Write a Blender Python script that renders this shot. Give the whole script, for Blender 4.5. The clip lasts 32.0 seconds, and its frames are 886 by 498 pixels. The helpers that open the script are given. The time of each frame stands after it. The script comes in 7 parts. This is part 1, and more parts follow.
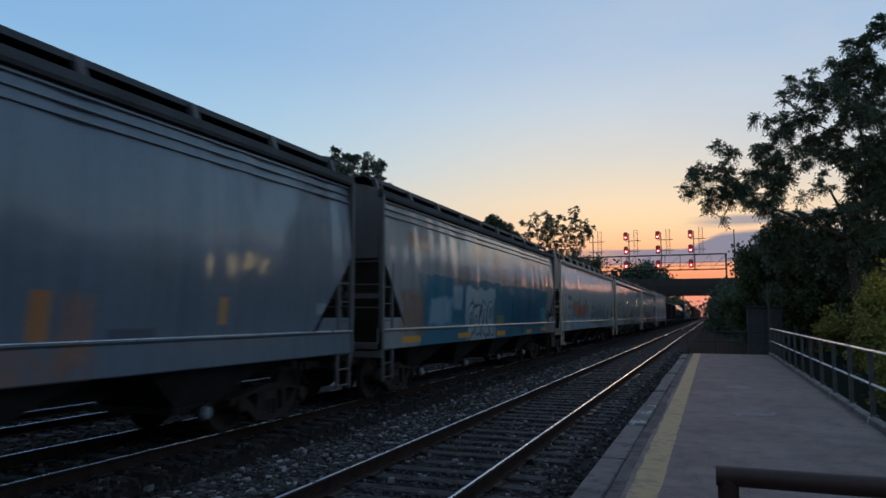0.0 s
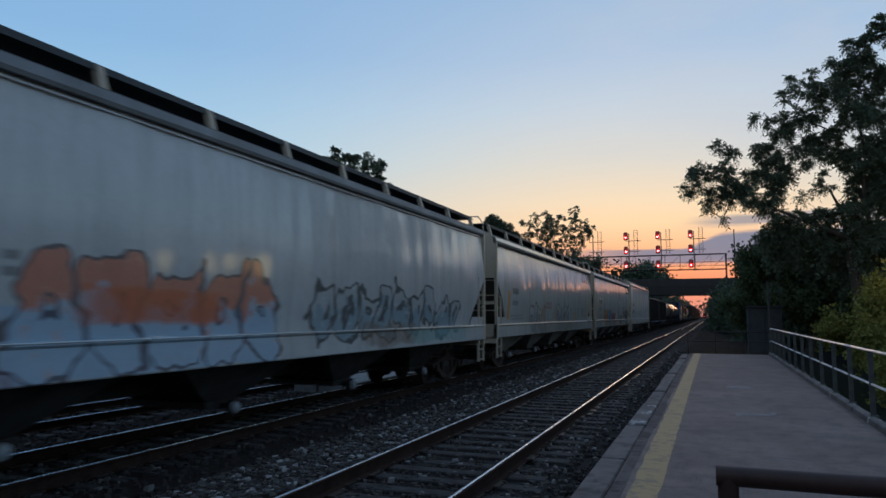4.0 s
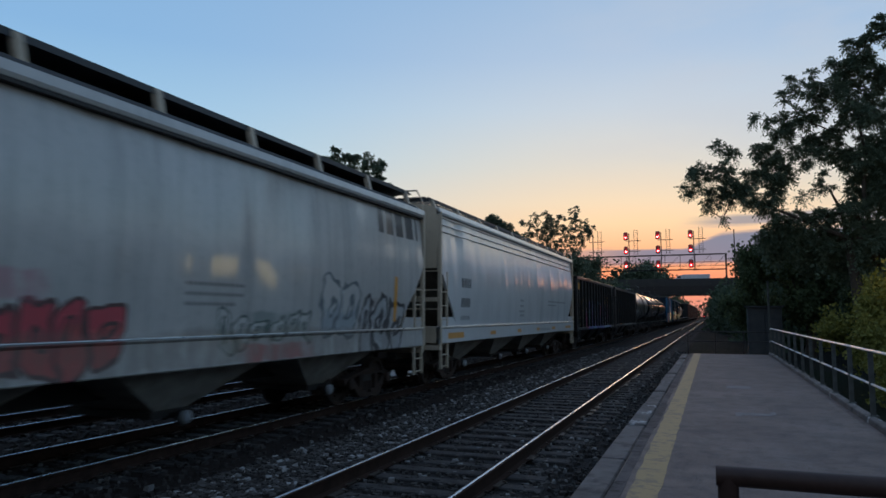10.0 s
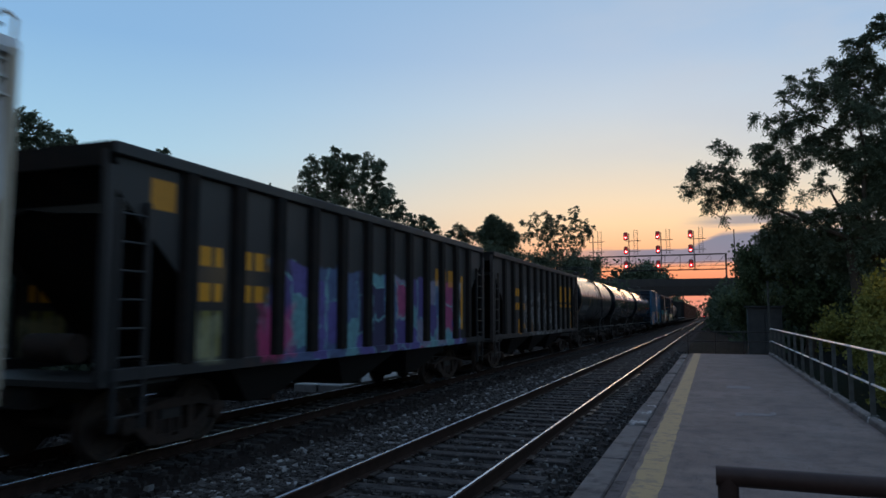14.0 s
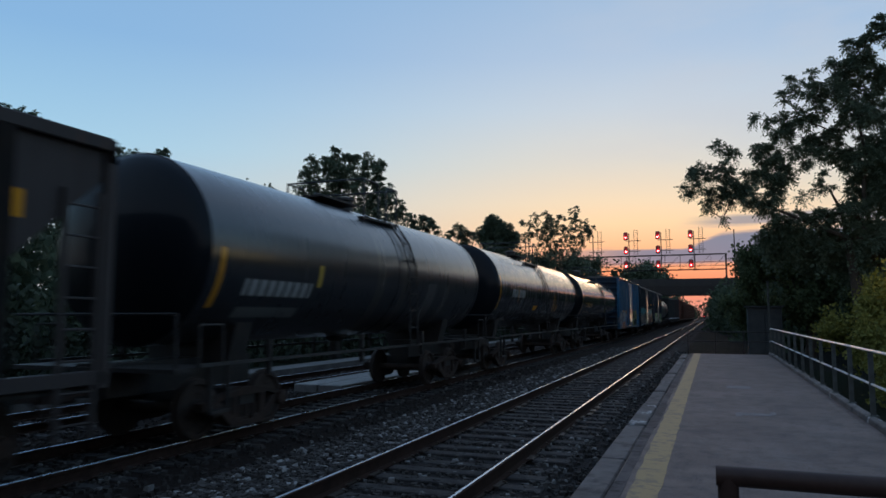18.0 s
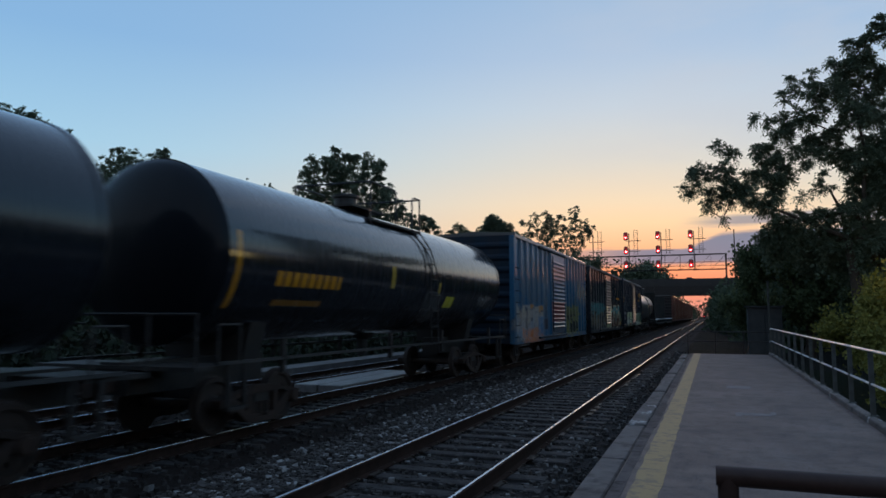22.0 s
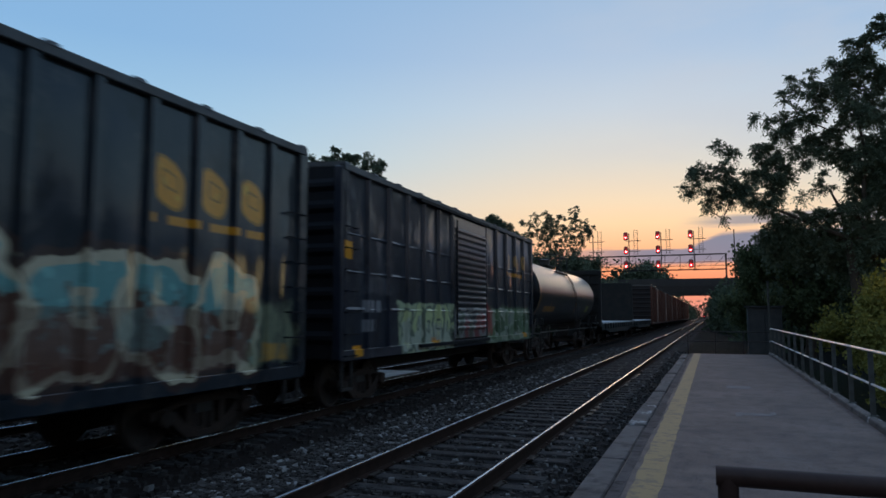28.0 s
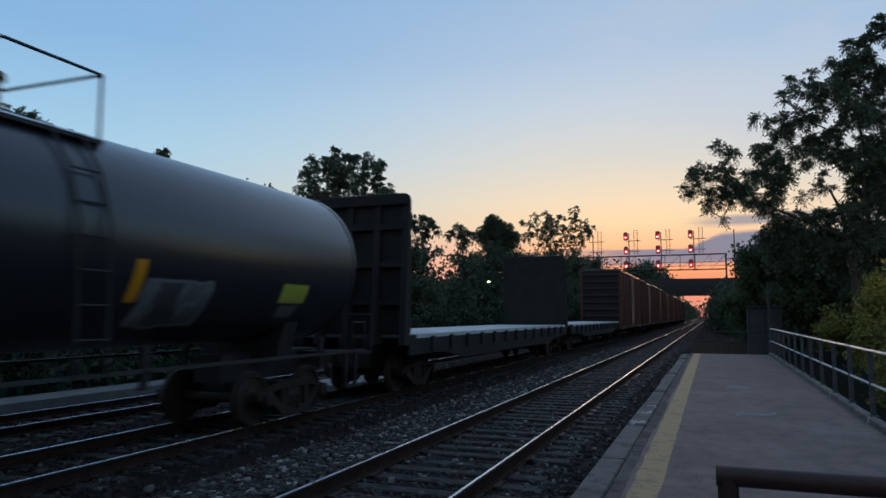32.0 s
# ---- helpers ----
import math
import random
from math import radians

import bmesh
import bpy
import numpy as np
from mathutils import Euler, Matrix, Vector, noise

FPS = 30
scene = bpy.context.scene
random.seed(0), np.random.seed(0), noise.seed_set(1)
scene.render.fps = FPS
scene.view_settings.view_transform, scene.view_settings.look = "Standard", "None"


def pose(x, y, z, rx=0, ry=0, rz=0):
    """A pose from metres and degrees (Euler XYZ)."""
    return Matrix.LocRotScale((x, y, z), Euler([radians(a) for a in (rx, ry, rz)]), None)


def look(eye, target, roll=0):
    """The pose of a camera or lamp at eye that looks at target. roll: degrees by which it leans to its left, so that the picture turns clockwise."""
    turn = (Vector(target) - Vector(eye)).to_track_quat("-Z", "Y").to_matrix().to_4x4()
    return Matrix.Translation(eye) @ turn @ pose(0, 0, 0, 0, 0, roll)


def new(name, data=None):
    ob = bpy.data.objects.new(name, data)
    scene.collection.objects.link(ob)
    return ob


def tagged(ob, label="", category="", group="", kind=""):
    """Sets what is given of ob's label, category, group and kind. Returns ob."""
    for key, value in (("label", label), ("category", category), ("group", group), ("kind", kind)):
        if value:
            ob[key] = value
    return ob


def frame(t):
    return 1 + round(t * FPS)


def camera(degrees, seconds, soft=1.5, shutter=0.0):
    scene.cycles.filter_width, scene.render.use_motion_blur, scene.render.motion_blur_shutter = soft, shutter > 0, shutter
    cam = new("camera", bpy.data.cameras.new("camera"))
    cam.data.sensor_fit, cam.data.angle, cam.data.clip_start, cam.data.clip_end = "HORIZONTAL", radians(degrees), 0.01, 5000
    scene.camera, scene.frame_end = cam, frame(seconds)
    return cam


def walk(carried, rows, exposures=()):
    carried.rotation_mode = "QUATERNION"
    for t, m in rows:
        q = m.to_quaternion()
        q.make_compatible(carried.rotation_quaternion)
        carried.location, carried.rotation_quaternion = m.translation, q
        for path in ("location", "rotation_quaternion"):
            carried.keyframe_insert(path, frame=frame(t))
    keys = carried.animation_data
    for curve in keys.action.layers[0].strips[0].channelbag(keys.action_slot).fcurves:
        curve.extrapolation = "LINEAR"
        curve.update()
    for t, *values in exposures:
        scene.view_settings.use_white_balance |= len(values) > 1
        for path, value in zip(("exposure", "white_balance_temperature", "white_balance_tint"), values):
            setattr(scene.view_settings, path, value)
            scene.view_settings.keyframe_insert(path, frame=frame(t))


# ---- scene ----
# Camera on the platform, beside the near track; rail top of that track is z = 0
cam = camera(64.0, 32.0, soft=1.6, shutter=0.5)
EYE = pose(0, 0, 1.68, 95.37, 0, 20.69)
walk(cam, [(0.0, EYE), (32.0, EYE)])

SPEED = 7.8            # train, metres a second, towards -y
XN, XT, XF = -3.08, -8.22, -12.55     # centre lines: near track, train's track, far track
ZT, ZF = -0.20, -0.30  # rail tops of the train's track and of the far track

# ---- light: clear dusk sky, sun just gone behind the bridge ----
SUN_AZ = radians(5)    # west of the line of the tracks
world = bpy.data.worlds.new("dusk_sky")
scene.world = world
world.use_nodes = True
nt = world.node_tree
nt.nodes.clear()


def wn(kind, **kw):
    n = nt.nodes.new(kind)
    for k, v in kw.items():
        n.inputs[k].default_value = v
    return n


def wmath(op, a, b=None):
    n = nt.nodes.new("ShaderNodeMath")
    n.operation = op
    for i, s in enumerate((a, b)):
        if s is None:
            continue
        if isinstance(s, (int, float)):
            n.inputs[i].default_value = s
        else:
            nt.links.new(s, n.inputs[i])
    return n.outputs[0]


def wramp(fac, stops):
    n = nt.nodes.new("ShaderNodeValToRGB")
    e = n.color_ramp.elements
    while len(e) < len(stops):
        e.new(0.5)
    for q, (p, c) in zip(e, stops):
        q.position, q.color = p, (*c, 1)
    nt.links.new(fac, n.inputs[0])
    return n.outputs[0]


def wmix(fac, a, b, mode="MIX"):
    n = nt.nodes.new("ShaderNodeMix")
    n.data_type, n.blend_type = "RGBA", mode
    for s, i in ((fac, 0), (a, 6), (b, 7)):
        if isinstance(s, (int, float)):
            n.inputs[i].default_value = s
        elif isinstance(s, tuple):
            n.inputs[i].default_value = (*s, 1)
        else:
            nt.links.new(s, n.inputs[i])
    return n.outputs[2]


coord = nt.nodes.new("ShaderNodeTexCoord")
sep = nt.nodes.new("ShaderNodeSeparateXYZ")
nt.links.new(coord.outputs["Generated"], sep.inputs[0])
up = wmath("MAXIMUM", sep.outputs[2], 0.0)
# how far the direction lies towards the sunset, -1 to 1
toward = wmath("ADD", wmath("MULTIPLY", sep.outputs[0], -math.sin(SUN_AZ)), wmath("MULTIPLY", sep.outputs[1], math.cos(SUN_AZ)))
flat = wmath("SQRT", wmath("SUBTRACT", 1.0, wmath("MULTIPLY", up, up)))
side = wmath("DIVIDE", toward, flat)
near_sun = wmath("POWER", wmath("ADD", wmath("MULTIPLY", side, 0.5), 0.5), 17.0)
SUNSET = wramp(up, [(0.0, (0.60, 0.27, 0.24)), (0.05, (0.94, 0.29, 0.165)), (0.075, (1.0, 0.43, 0.215)), (0.125, (0.97, 0.68, 0.41)), (0.155, (0.90, 0.715, 0.50)),
                    (0.205, (0.73, 0.69, 0.61)), (0.28, (0.56, 0.645, 0.73)), (0.345, (0.435, 0.56, 0.73)), (0.42, (0.345, 0.50, 0.71)), (0.65, (0.26, 0.40, 0.63)), (1.0, (0.20, 0.34, 0.58))])
AWAY = wramp(up, [(0.0, (0.42, 0.43, 0.46)), (0.07, (0.48, 0.54, 0.58)), (0.15, (0.44, 0.61, 0.72)), (0.22, (0.35, 0.605, 0.80)), (0.35, (0.236, 0.455, 0.735)),
                  (0.6, (0.22, 0.38, 0.63)), (1.0, (0.20, 0.34, 0.58))])
# opposite the sunset: a mauve band over the earth's shadow
BEHIND = wramp(up, [(0.0, (0.27, 0.29, 0.34)), (0.10, (0.38, 0.40, 0.46)), (0.22, (0.38, 0.45, 0.56)), (0.45, (0.28, 0.41, 0.60)), (1.0, (0.20, 0.34, 0.58))])
behind = wramp(wmath("MULTIPLY", side, -1.0), [(0.05, (0, 0, 0)), (0.7, (1, 1, 1))])
sky = wmix(near_sun, wmix(behind, AWAY, BEHIND), SUNSET)
# thin slate clouds low over the sunset
cmap = wn("ShaderNodeMapping", Scale=(2.2, 2.2, 34.0), Location=(0.4, 0.0, 0.3))
nt.links.new(coord.outputs["Generated"], cmap.inputs[0])
cn = wn("ShaderNodeTexNoise", Scale=2.0, Detail=6.0, Roughness=0.6)
nt.links.new(cmap.outputs[0], cn.inputs[0])
puff = wmath("MULTIPLY", wmath("SUBTRACT", cn.outputs[0], 0.5), 0.022)


def wstep(v, a, b):
    n = nt.nodes.new("ShaderNodeMapRange")
    n.interpolation_type = "SMOOTHSTEP"
    for i, q in enumerate((v, a, b, 0.0, 1.0)):
        if isinstance(q, (int, float)):
            n.inputs[i].default_value = q
        else:
            nt.links.new(q, n.inputs[i])
    return n.outputs[0]


high = wmath("ADD", up, puff)
roof = wmath("ADD", 0.0905, wmath("MULTIPLY", wstep(sep.outputs[0], -0.035, 0.02), 0.017))
over = wmath("SUBTRACT", high, roof)
bank = wmath("MULTIPLY", wmath("MULTIPLY", wstep(high, 0.064, 0.073), wstep(over, 0.003, -0.003)), wstep(sep.outputs[0], -0.26, -0.07))
lump = wmath("MULTIPLY", wmath("MULTIPLY", wstep(high, 0.112, 0.119), wstep(high, 0.134, 0.124)), wstep(wmath("ADD", sep.outputs[0], wmath("MULTIPLY", puff, 4.0)), -0.05, 0.03))
cloud = wmath("MULTIPLY", wmath("MAXIMUM", bank, wmath("MULTIPLY", lump, 0.75)), 0.92)
sky = wmix(wmath("MULTIPLY", cloud, wstep(side, 0.2, 0.7)), sky, (0.115, 0.195, 0.325))
# thin rosy veil high on the sunset side
veil_map = wn("ShaderNodeMapping", Scale=(1.0, 1.0, 2.6), Rotation=(0.5, 0.35, 0.0))
nt.links.new(coord.outputs["Generated"], veil_map.inputs[0])
vn = wn("ShaderNodeTexNoise", Scale=4.5, Detail=5.0, Roughness=0.55)
nt.links.new(veil_map.outputs[0], vn.inputs[0])
veil = wmath("MULTIPLY", wmath("MULTIPLY", wstep(vn.outputs[0], 0.35, 0.65), wmath("MULTIPLY", wstep(up, 0.14, 0.26), wstep(up, 0.8, 0.45))), wmath("MULTIPLY", wmath("MULTIPLY", wstep(sep.outputs[0], -0.35, 0.15), wstep(sep.outputs[0], 0.5, 0.22)), 0.45))
sky = wmix(veil, sky, (0.54, 0.585, 0.67))
nish = nt.nodes.new("ShaderNodeTexSky")
nish.sky_type, nish.sun_disc = "NISHITA", False
nish.sun_elevation, nish.sun_rotation = radians(0.8), -SUN_AZ
bg1, bg2 = wn("ShaderNodeBackground", Strength=1.01), wn("ShaderNodeBackground", Strength=0.008)
nt.links.new(sky, bg1.inputs[0])
nt.links.new(nish.outputs[0], bg2.inputs[0])
add, wout = nt.nodes.new("ShaderNodeAddShader"), nt.nodes.new("ShaderNodeOutputWorld")
nt.links.new(bg1.outputs[0], add.inputs[0])
nt.links.new(bg2.outputs[0], add.inputs[1])
nt.links.new(add.outputs[0], wout.inputs[0])

sun = new("sun", bpy.data.lights.new("sun", "SUN"))
sun.data.energy, sun.data.angle, sun.data.color = 0.25, radians(14), (1.0, 0.62, 0.36)
sun.matrix_world = look((0, 0, 60), (math.sin(SUN_AZ) * 100, -math.cos(SUN_AZ) * 100, 52))


# ---- mesh and material kit ----
class Shape:
    """Vertices and faces of one mesh, gathered piece by piece."""

    def __init__(self):
        self.v, self.f = [], []

    def add(self, verts, faces):
        n = len(self.v)
        self.v += [tuple(p) for p in verts]
        self.f += [tuple(n + i for i in q) for q in faces]
        return self

    def box(self, x0, x1, y0, y1, z0, z1):
        v = [(x, y, z) for x in (x0, x1) for y in (y0, y1) for z in (z0, z1)]
        return self.add(v, [(0, 1, 3, 2), (4, 6, 7, 5), (0, 4, 5, 1), (2, 3, 7, 6), (0, 2, 6, 4), (1, 5, 7, 3)])

    def prism(self, axis, pts, a, b):
        """A polygon drawn out along an axis. Along y its points are (x, z), along x (y, z), along z (x, y)."""
        put = {"x": lambda p, s: (s, p[0], p[1]), "y": lambda p, s: (p[0], s, p[1]), "z": lambda p, s: (p[0], p[1], s)}[axis]
        n = len(pts)
        v = [put(p, a) for p in pts] + [put(p, b) for p in pts]
        return self.add(v, [tuple(range(n)), tuple(range(2 * n - 1, n - 1, -1))] + [(i, n + i, n + (i + 1) % n, (i + 1) % n) for i in range(n)])

    def rod(self, p, q, r, n=8, r2=None):
        p, q = Vector(p), Vector(q)
        w = (q - p).normalized()
        u = w.orthogonal().normalized()
        t = w.cross(u)
        r2 = r if r2 is None else r2
        ring = [u * math.cos(k * math.tau / n) + t * math.sin(k * math.tau / n) for k in range(n)]
        v = [p + c * r for c in ring] + [q + c * r2 for c in ring]
        return self.add(v, [tuple(range(n - 1, -1, -1)), tuple(range(n, 2 * n))] + [(i, (i + 1) % n, n + (i + 1) % n, n + i) for i in range(n)])

    def pipe(self, pts, r, n=8):
        for a, b in zip(pts, pts[1:]):
            d = (Vector(b) - Vector(a)).normalized() * r * 0.5
            self.rod(Vector(a) - d, Vector(b) + d, r, n)
        return self

    def lathe(self, axis, prof, c, n=24):
        """A profile of (along, radius) turned about an axis through c."""
        v, f = [], []
        for s, r in prof:
            for k in range(n):
                a, b = r * math.cos(k * math.tau / n), r * math.sin(k * math.tau / n)
                v.append((c[0] + s, c[1] + a, c[2] + b) if axis == "x" else (c[0] + a, c[1] + s, c[2] + b) if axis == "y" else (c[0] + a, c[1] + b, c[2] + s))
        m = len(prof)
        for i in range(m - 1):
            for k in range(n):
                j = (k + 1) % n
                f.append((i * n + k, i * n + j, (i + 1) * n + j, (i + 1) * n + k))
        f += [tuple(range(n - 1, -1, -1)), tuple((m - 1) * n + k for k in range(n))]
        return self.add(v, f)

    def sheet(self, fn, nu, nv, thick):
        """A grid fn(u, v) with u, v from 0 to 1, given a thickness by the offset vector."""
        o = Vector(thick)
        a = [Vector(fn(i / nu, j / nv)) for i in range(nu + 1) for j in range(nv + 1)]
        N, w = len(a), nv + 1
        f = []
        for i in range(nu):
            for j in range(nv):
                q = (i * w + j, (i + 1) * w + j, (i + 1) * w + j + 1, i * w + j + 1)
                f += [q, tuple(N + k for k in reversed(q))]
        rim = [i * w for i in range(nu + 1)] + [nu * w + j for j in range(1, w)] + [i * w + nv for i in range(nu - 1, -1, -1)] + [j for j in range(nv - 1, 0, -1)]
        f += [(rim[k], N + rim[k], N + rim[(k + 1) % len(rim)], rim[(k + 1) % len(rim)]) for k in range(len(rim))]
        return self.add(a + [p + o for p in a], f)

    def mesh(self, name, material, smooth=False, bevel=0.0):
        me = bpy.data.meshes.new(name)
        me.from_pydata(self.v, [], self.f)
        bm = bmesh.new()
        bm.from_mesh(me)
        bmesh.ops.recalc_face_normals(bm, faces=bm.faces)
        if bevel:
            bmesh.ops.bevel(bm, geom=bm.edges[:], offset=bevel, segments=1, affect="EDGES", clamp_overlap=True)
        if smooth:
            for e in bm.edges:
                e.smooth = not (len(e.link_faces) == 2 and e.calc_face_angle(0) > 0.7)
            for q in bm.faces:
                q.smooth = True
        bm.to_mesh(me)
        bm.free()
        me.materials.append(material)
        return me


def part(name, shape, material, parent=None, label="", smooth=False, bevel=0.0, at=None):
    """One mesh object, under a thing or a part."""
    me = shape if isinstance(shape, bpy.types.Mesh) else shape.mesh(name, material, smooth, bevel)
    ob = new(name, me)
    if parent is not None:
        ob.parent = parent
    if at is not None:
        ob.matrix_basis = at
    return tagged(ob, label=label)


class Mat:
    """A node material that is put together step by step; c is the colour so far."""

    def __init__(self, name, rough=0.6, metal=0.0, spec=0.5):
        self.m = bpy.data.materials.new(name)
        self.m.use_nodes = True
        self.t = self.m.node_tree
        self.b = self.t.nodes["Principled BSDF"]
        self.b.inputs["Roughness"].default_value = rough
        self.b.inputs["Metallic"].default_value = metal
        self.b.inputs["Specular IOR Level"].default_value = spec
        tc = self.t.nodes.new("ShaderNodeTexCoord")
        self.pos = tc.outputs["Object"]
        s = self.t.nodes.new("ShaderNodeSeparateXYZ")
        self.t.links.new(self.pos, s.inputs[0])
        self.x, self.y, self.z = s.outputs
        self.c = None

    def link(self, v, sock):
        if isinstance(v, (int, float)):
            sock.default_value = v
        elif isinstance(v, tuple):
            sock.default_value = (*v, 1) if len(v) == 3 else v
        else:
            self.t.links.new(v, sock)

    def math(self, op, a, b=0.0, c=0.0):
        n = self.t.nodes.new("ShaderNodeMath")
        n.operation = op
        for s, v in zip(n.inputs, (a, b, c)):
            self.link(v, s)
        return n.outputs[0]

    def step(self, v, a, b):
        """0 below a, 1 above b (or the other way round)."""
        n = self.t.nodes.new("ShaderNodeMapRange")
        n.clamp = True
        for s, q in zip(n.inputs, (v, a, b, 0.0, 1.0)):
            self.link(q, s)
        return n.outputs[0]

    def noise(self, scale, detail=4.0, rough=0.55, stretch=(1, 1, 1), shift=(0, 0, 0), out=0):
        m = self.t.nodes.new("ShaderNodeMapping")
        m.inputs["Scale"].default_value = stretch
        m.inputs["Location"].default_value = shift
        self.link(self.pos, m.inputs[0])
        n = self.t.nodes.new("ShaderNodeTexNoise")
        for k, v in (("Scale", scale), ("Detail", detail), ("Roughness", rough)):
            n.inputs[k].default_value = v
        self.link(m.outputs[0], n.inputs[0])
        return n.outputs[out]

    def mix(self, fac, a, b, mode="MIX"):
        n = self.t.nodes.new("ShaderNodeMix")
        n.data_type, n.blend_type = "RGBA", mode
        for s, v in ((n.inputs[0], fac), (n.inputs[6], a), (n.inputs[7], b)):
            self.link(v, s)
        return n.outputs[2]

    def over(self, fac, colour, mode="MIX"):
        self.c = self.mix(fac, self.c, colour, mode)
        return self

    def rect(self, y0, y1, z0, z1, soft=0.015):
        a = self.math("MULTIPLY", self.step(self.y, y0 - soft, y0 + soft), self.step(self.y, y1 + soft, y1 - soft))
        b = self.math("MULTIPLY", self.step(self.z, z0 - soft, z0 + soft), self.step(self.z, z1 + soft, z1 - soft))
        return self.math("MULTIPLY", a, b)

    def bars(self, y0, y1, z0, z1, colour, pitch=0.0, strength=0.85):
        """A plain painted bar, or a row of them where a pitch is given."""
        k = self.rect(y0, y1, z0, z1)
        if pitch:
            w = self.math("FRACT", self.math("DIVIDE", self.y, pitch))
            k = self.math("MULTIPLY", k, self.step(w, 0.22, 0.30))
        return self.over(self.math("MULTIPLY", k, strength), colour)

    def tag(self, y0, y1, z0, z1, cols, seed, scale=1.6, line=(0.01, 0.01, 0.012), strength=0.9):
        """Sprayed paint: patches of colours with outlines inside a wavy field."""
        n = self.noise(1.7, 3.0, shift=(seed, seed * 2.0, seed))
        cy, cz, ry, rz = (y0 + y1) / 2, (z0 + z1) / 2, (y1 - y0) / 2, (z1 - z0) / 2
        dy = self.math("ABSOLUTE", self.math("DIVIDE", self.math("SUBTRACT", self.y, cy), ry))
        dz = self.math("ABSOLUTE", self.math("DIVIDE", self.math("SUBTRACT", self.z, cz), rz))
        d = self.math("MAXIMUM", dy, dz)
        d = self.math("ADD", d, self.math("MULTIPLY", self.math("SUBTRACT", n, 0.5), 0.75))
        field = self.step(d, 0.98, 0.92)
        v = self.t.nodes.new("ShaderNodeTexVoronoi")
        m = self.t.nodes.new("ShaderNodeMapping")
        m.inputs["Location"].default_value = (seed, seed * 3.1, seed)
        m.inputs["Scale"].default_value = (0.0, 1.15, 0.55)
        self.link(self.mix(0.34, self.pos, self.noise(1.9, 3.0, shift=(0, seed, 0), out=1)), m.inputs[0])
        self.link(m.outputs[0], v.inputs[0])
        v.inputs["Scale"].default_value = scale = scale * 1.45
        e = self.t.nodes.new("ShaderNodeTexVoronoi")
        e.feature = "DISTANCE_TO_EDGE"
        e.inputs["Scale"].default_value = scale
        self.link(m.outputs[0], e.inputs[0])
        hue = self.t.nodes.new("ShaderNodeSeparateColor")
        self.link(v.outputs["Color"], hue.inputs[0])
        r = self.t.nodes.new("ShaderNodeValToRGB")
        r.color_ramp.interpolation = "CONSTANT"
        el = r.color_ramp.elements
        while len(el) < len(cols):
            el.new(0.5)
        for i, q in enumerate(el):
            q.position, q.color = i / len(cols), (*cols[i], 1)
        self.link(hue.outputs[0], r.inputs[0])
        shade = self.step(self.math("ADD", self.z, self.math("MULTIPLY", n, rz * 1.6)), cz + rz * 1.3, cz - rz * 0.2)
        fill = self.mix(self.math("MULTIPLY", shade, 0.45), r.outputs[0], tuple(q * 0.35 for q in cols[0]))
        inner = self.math("MULTIPLY", self.step(e.outputs[0], 0.11, 0.12), self.step(e.outputs[0], 0.16, 0.15))
        fill = self.mix(self.math("MULTIPLY", inner, 0.35), fill, tuple(min(0.7, q * 1.7 + 0.05) for q in cols[-1]))
        paint = self.mix(self.step(e.outputs[0], 0.06, 0.04), fill, line)
        rim = self.math("MULTIPLY", self.step(d, 0.80, 0.84), field)
        paint = self.mix(rim, paint, line)
        return self.over(self.math("MULTIPLY", field, strength), paint)

    def field(self, y0, y1, z0, z1, seed, ragged):
        """0 in the middle of a rectangle, 1 at its edge, made ragged by noise."""
        n = self.noise(1.5, 4.0, 0.6, shift=(seed, seed * 2.0, seed))
        dy = self.math("ABSOLUTE", self.math("DIVIDE", self.math("SUBTRACT", self.y, (y0 + y1) / 2), (y1 - y0) / 2))
        dz = self.math("ABSOLUTE", self.math("DIVIDE", self.math("SUBTRACT", self.z, (z0 + z1) / 2), (z1 - z0) / 2))
        return self.math("ADD", self.math("MAXIMUM", dy, dz), self.math("MULTIPLY", self.math("SUBTRACT", n, 0.5), ragged))

    def smear(self, y0, y1, z0, z1, colour, seed, strength=0.7, ragged=1.4, soft=0.3):
        """A stain or a rolled-on patch with a ragged edge."""
        k = self.step(self.field(y0, y1, z0, z1, seed, ragged), 1.0, 1.0 - soft)
        k = self.math("MULTIPLY", k, self.step(self.noise(5.0, 4.0, 0.6, (1, 1, 0.4), (seed, 0, 0)), *((0.05, 0.35) if ragged < 1 else (0.25, 0.55))))
        return self.over(self.math("MULTIPLY", k, strength), colour)

    def letters(self, y0, y1, z0, z1, count, top, low, line, seed, width=0.05, wobble=0.4, halo=None, strength=0.93, hole=0.3, fat=0.475):
        """Fat rounded sprayed shapes in a row: two-colour fill, outline, dark counter and halo."""
        wob = self.noise(1.3, 2.0, shift=(seed, seed * 1.7, 0), out=1)
        ws = self.t.nodes.new("ShaderNodeSeparateXYZ")
        self.link(wob, ws.inputs[0])
        yy = self.math("ADD", self.y, self.math("MULTIPLY", self.math("SUBTRACT", ws.outputs[0], 0.5), wobble))
        zz = self.math("ADD", self.z, self.math("MULTIPLY", self.math("SUBTRACT", ws.outputs[1], 0.5), wobble))
        pitch = (y1 - y0) / count
        p = self.math("DIVIDE", self.math("SUBTRACT", yy, y0), pitch)
        i = self.math("FLOOR", p)
        u = self.math("MULTIPLY", self.math("SUBTRACT", self.math("SUBTRACT", p, i), 0.5), pitch)
        w = self.t.nodes.new("ShaderNodeTexWhiteNoise")
        w.noise_dimensions = "1D"
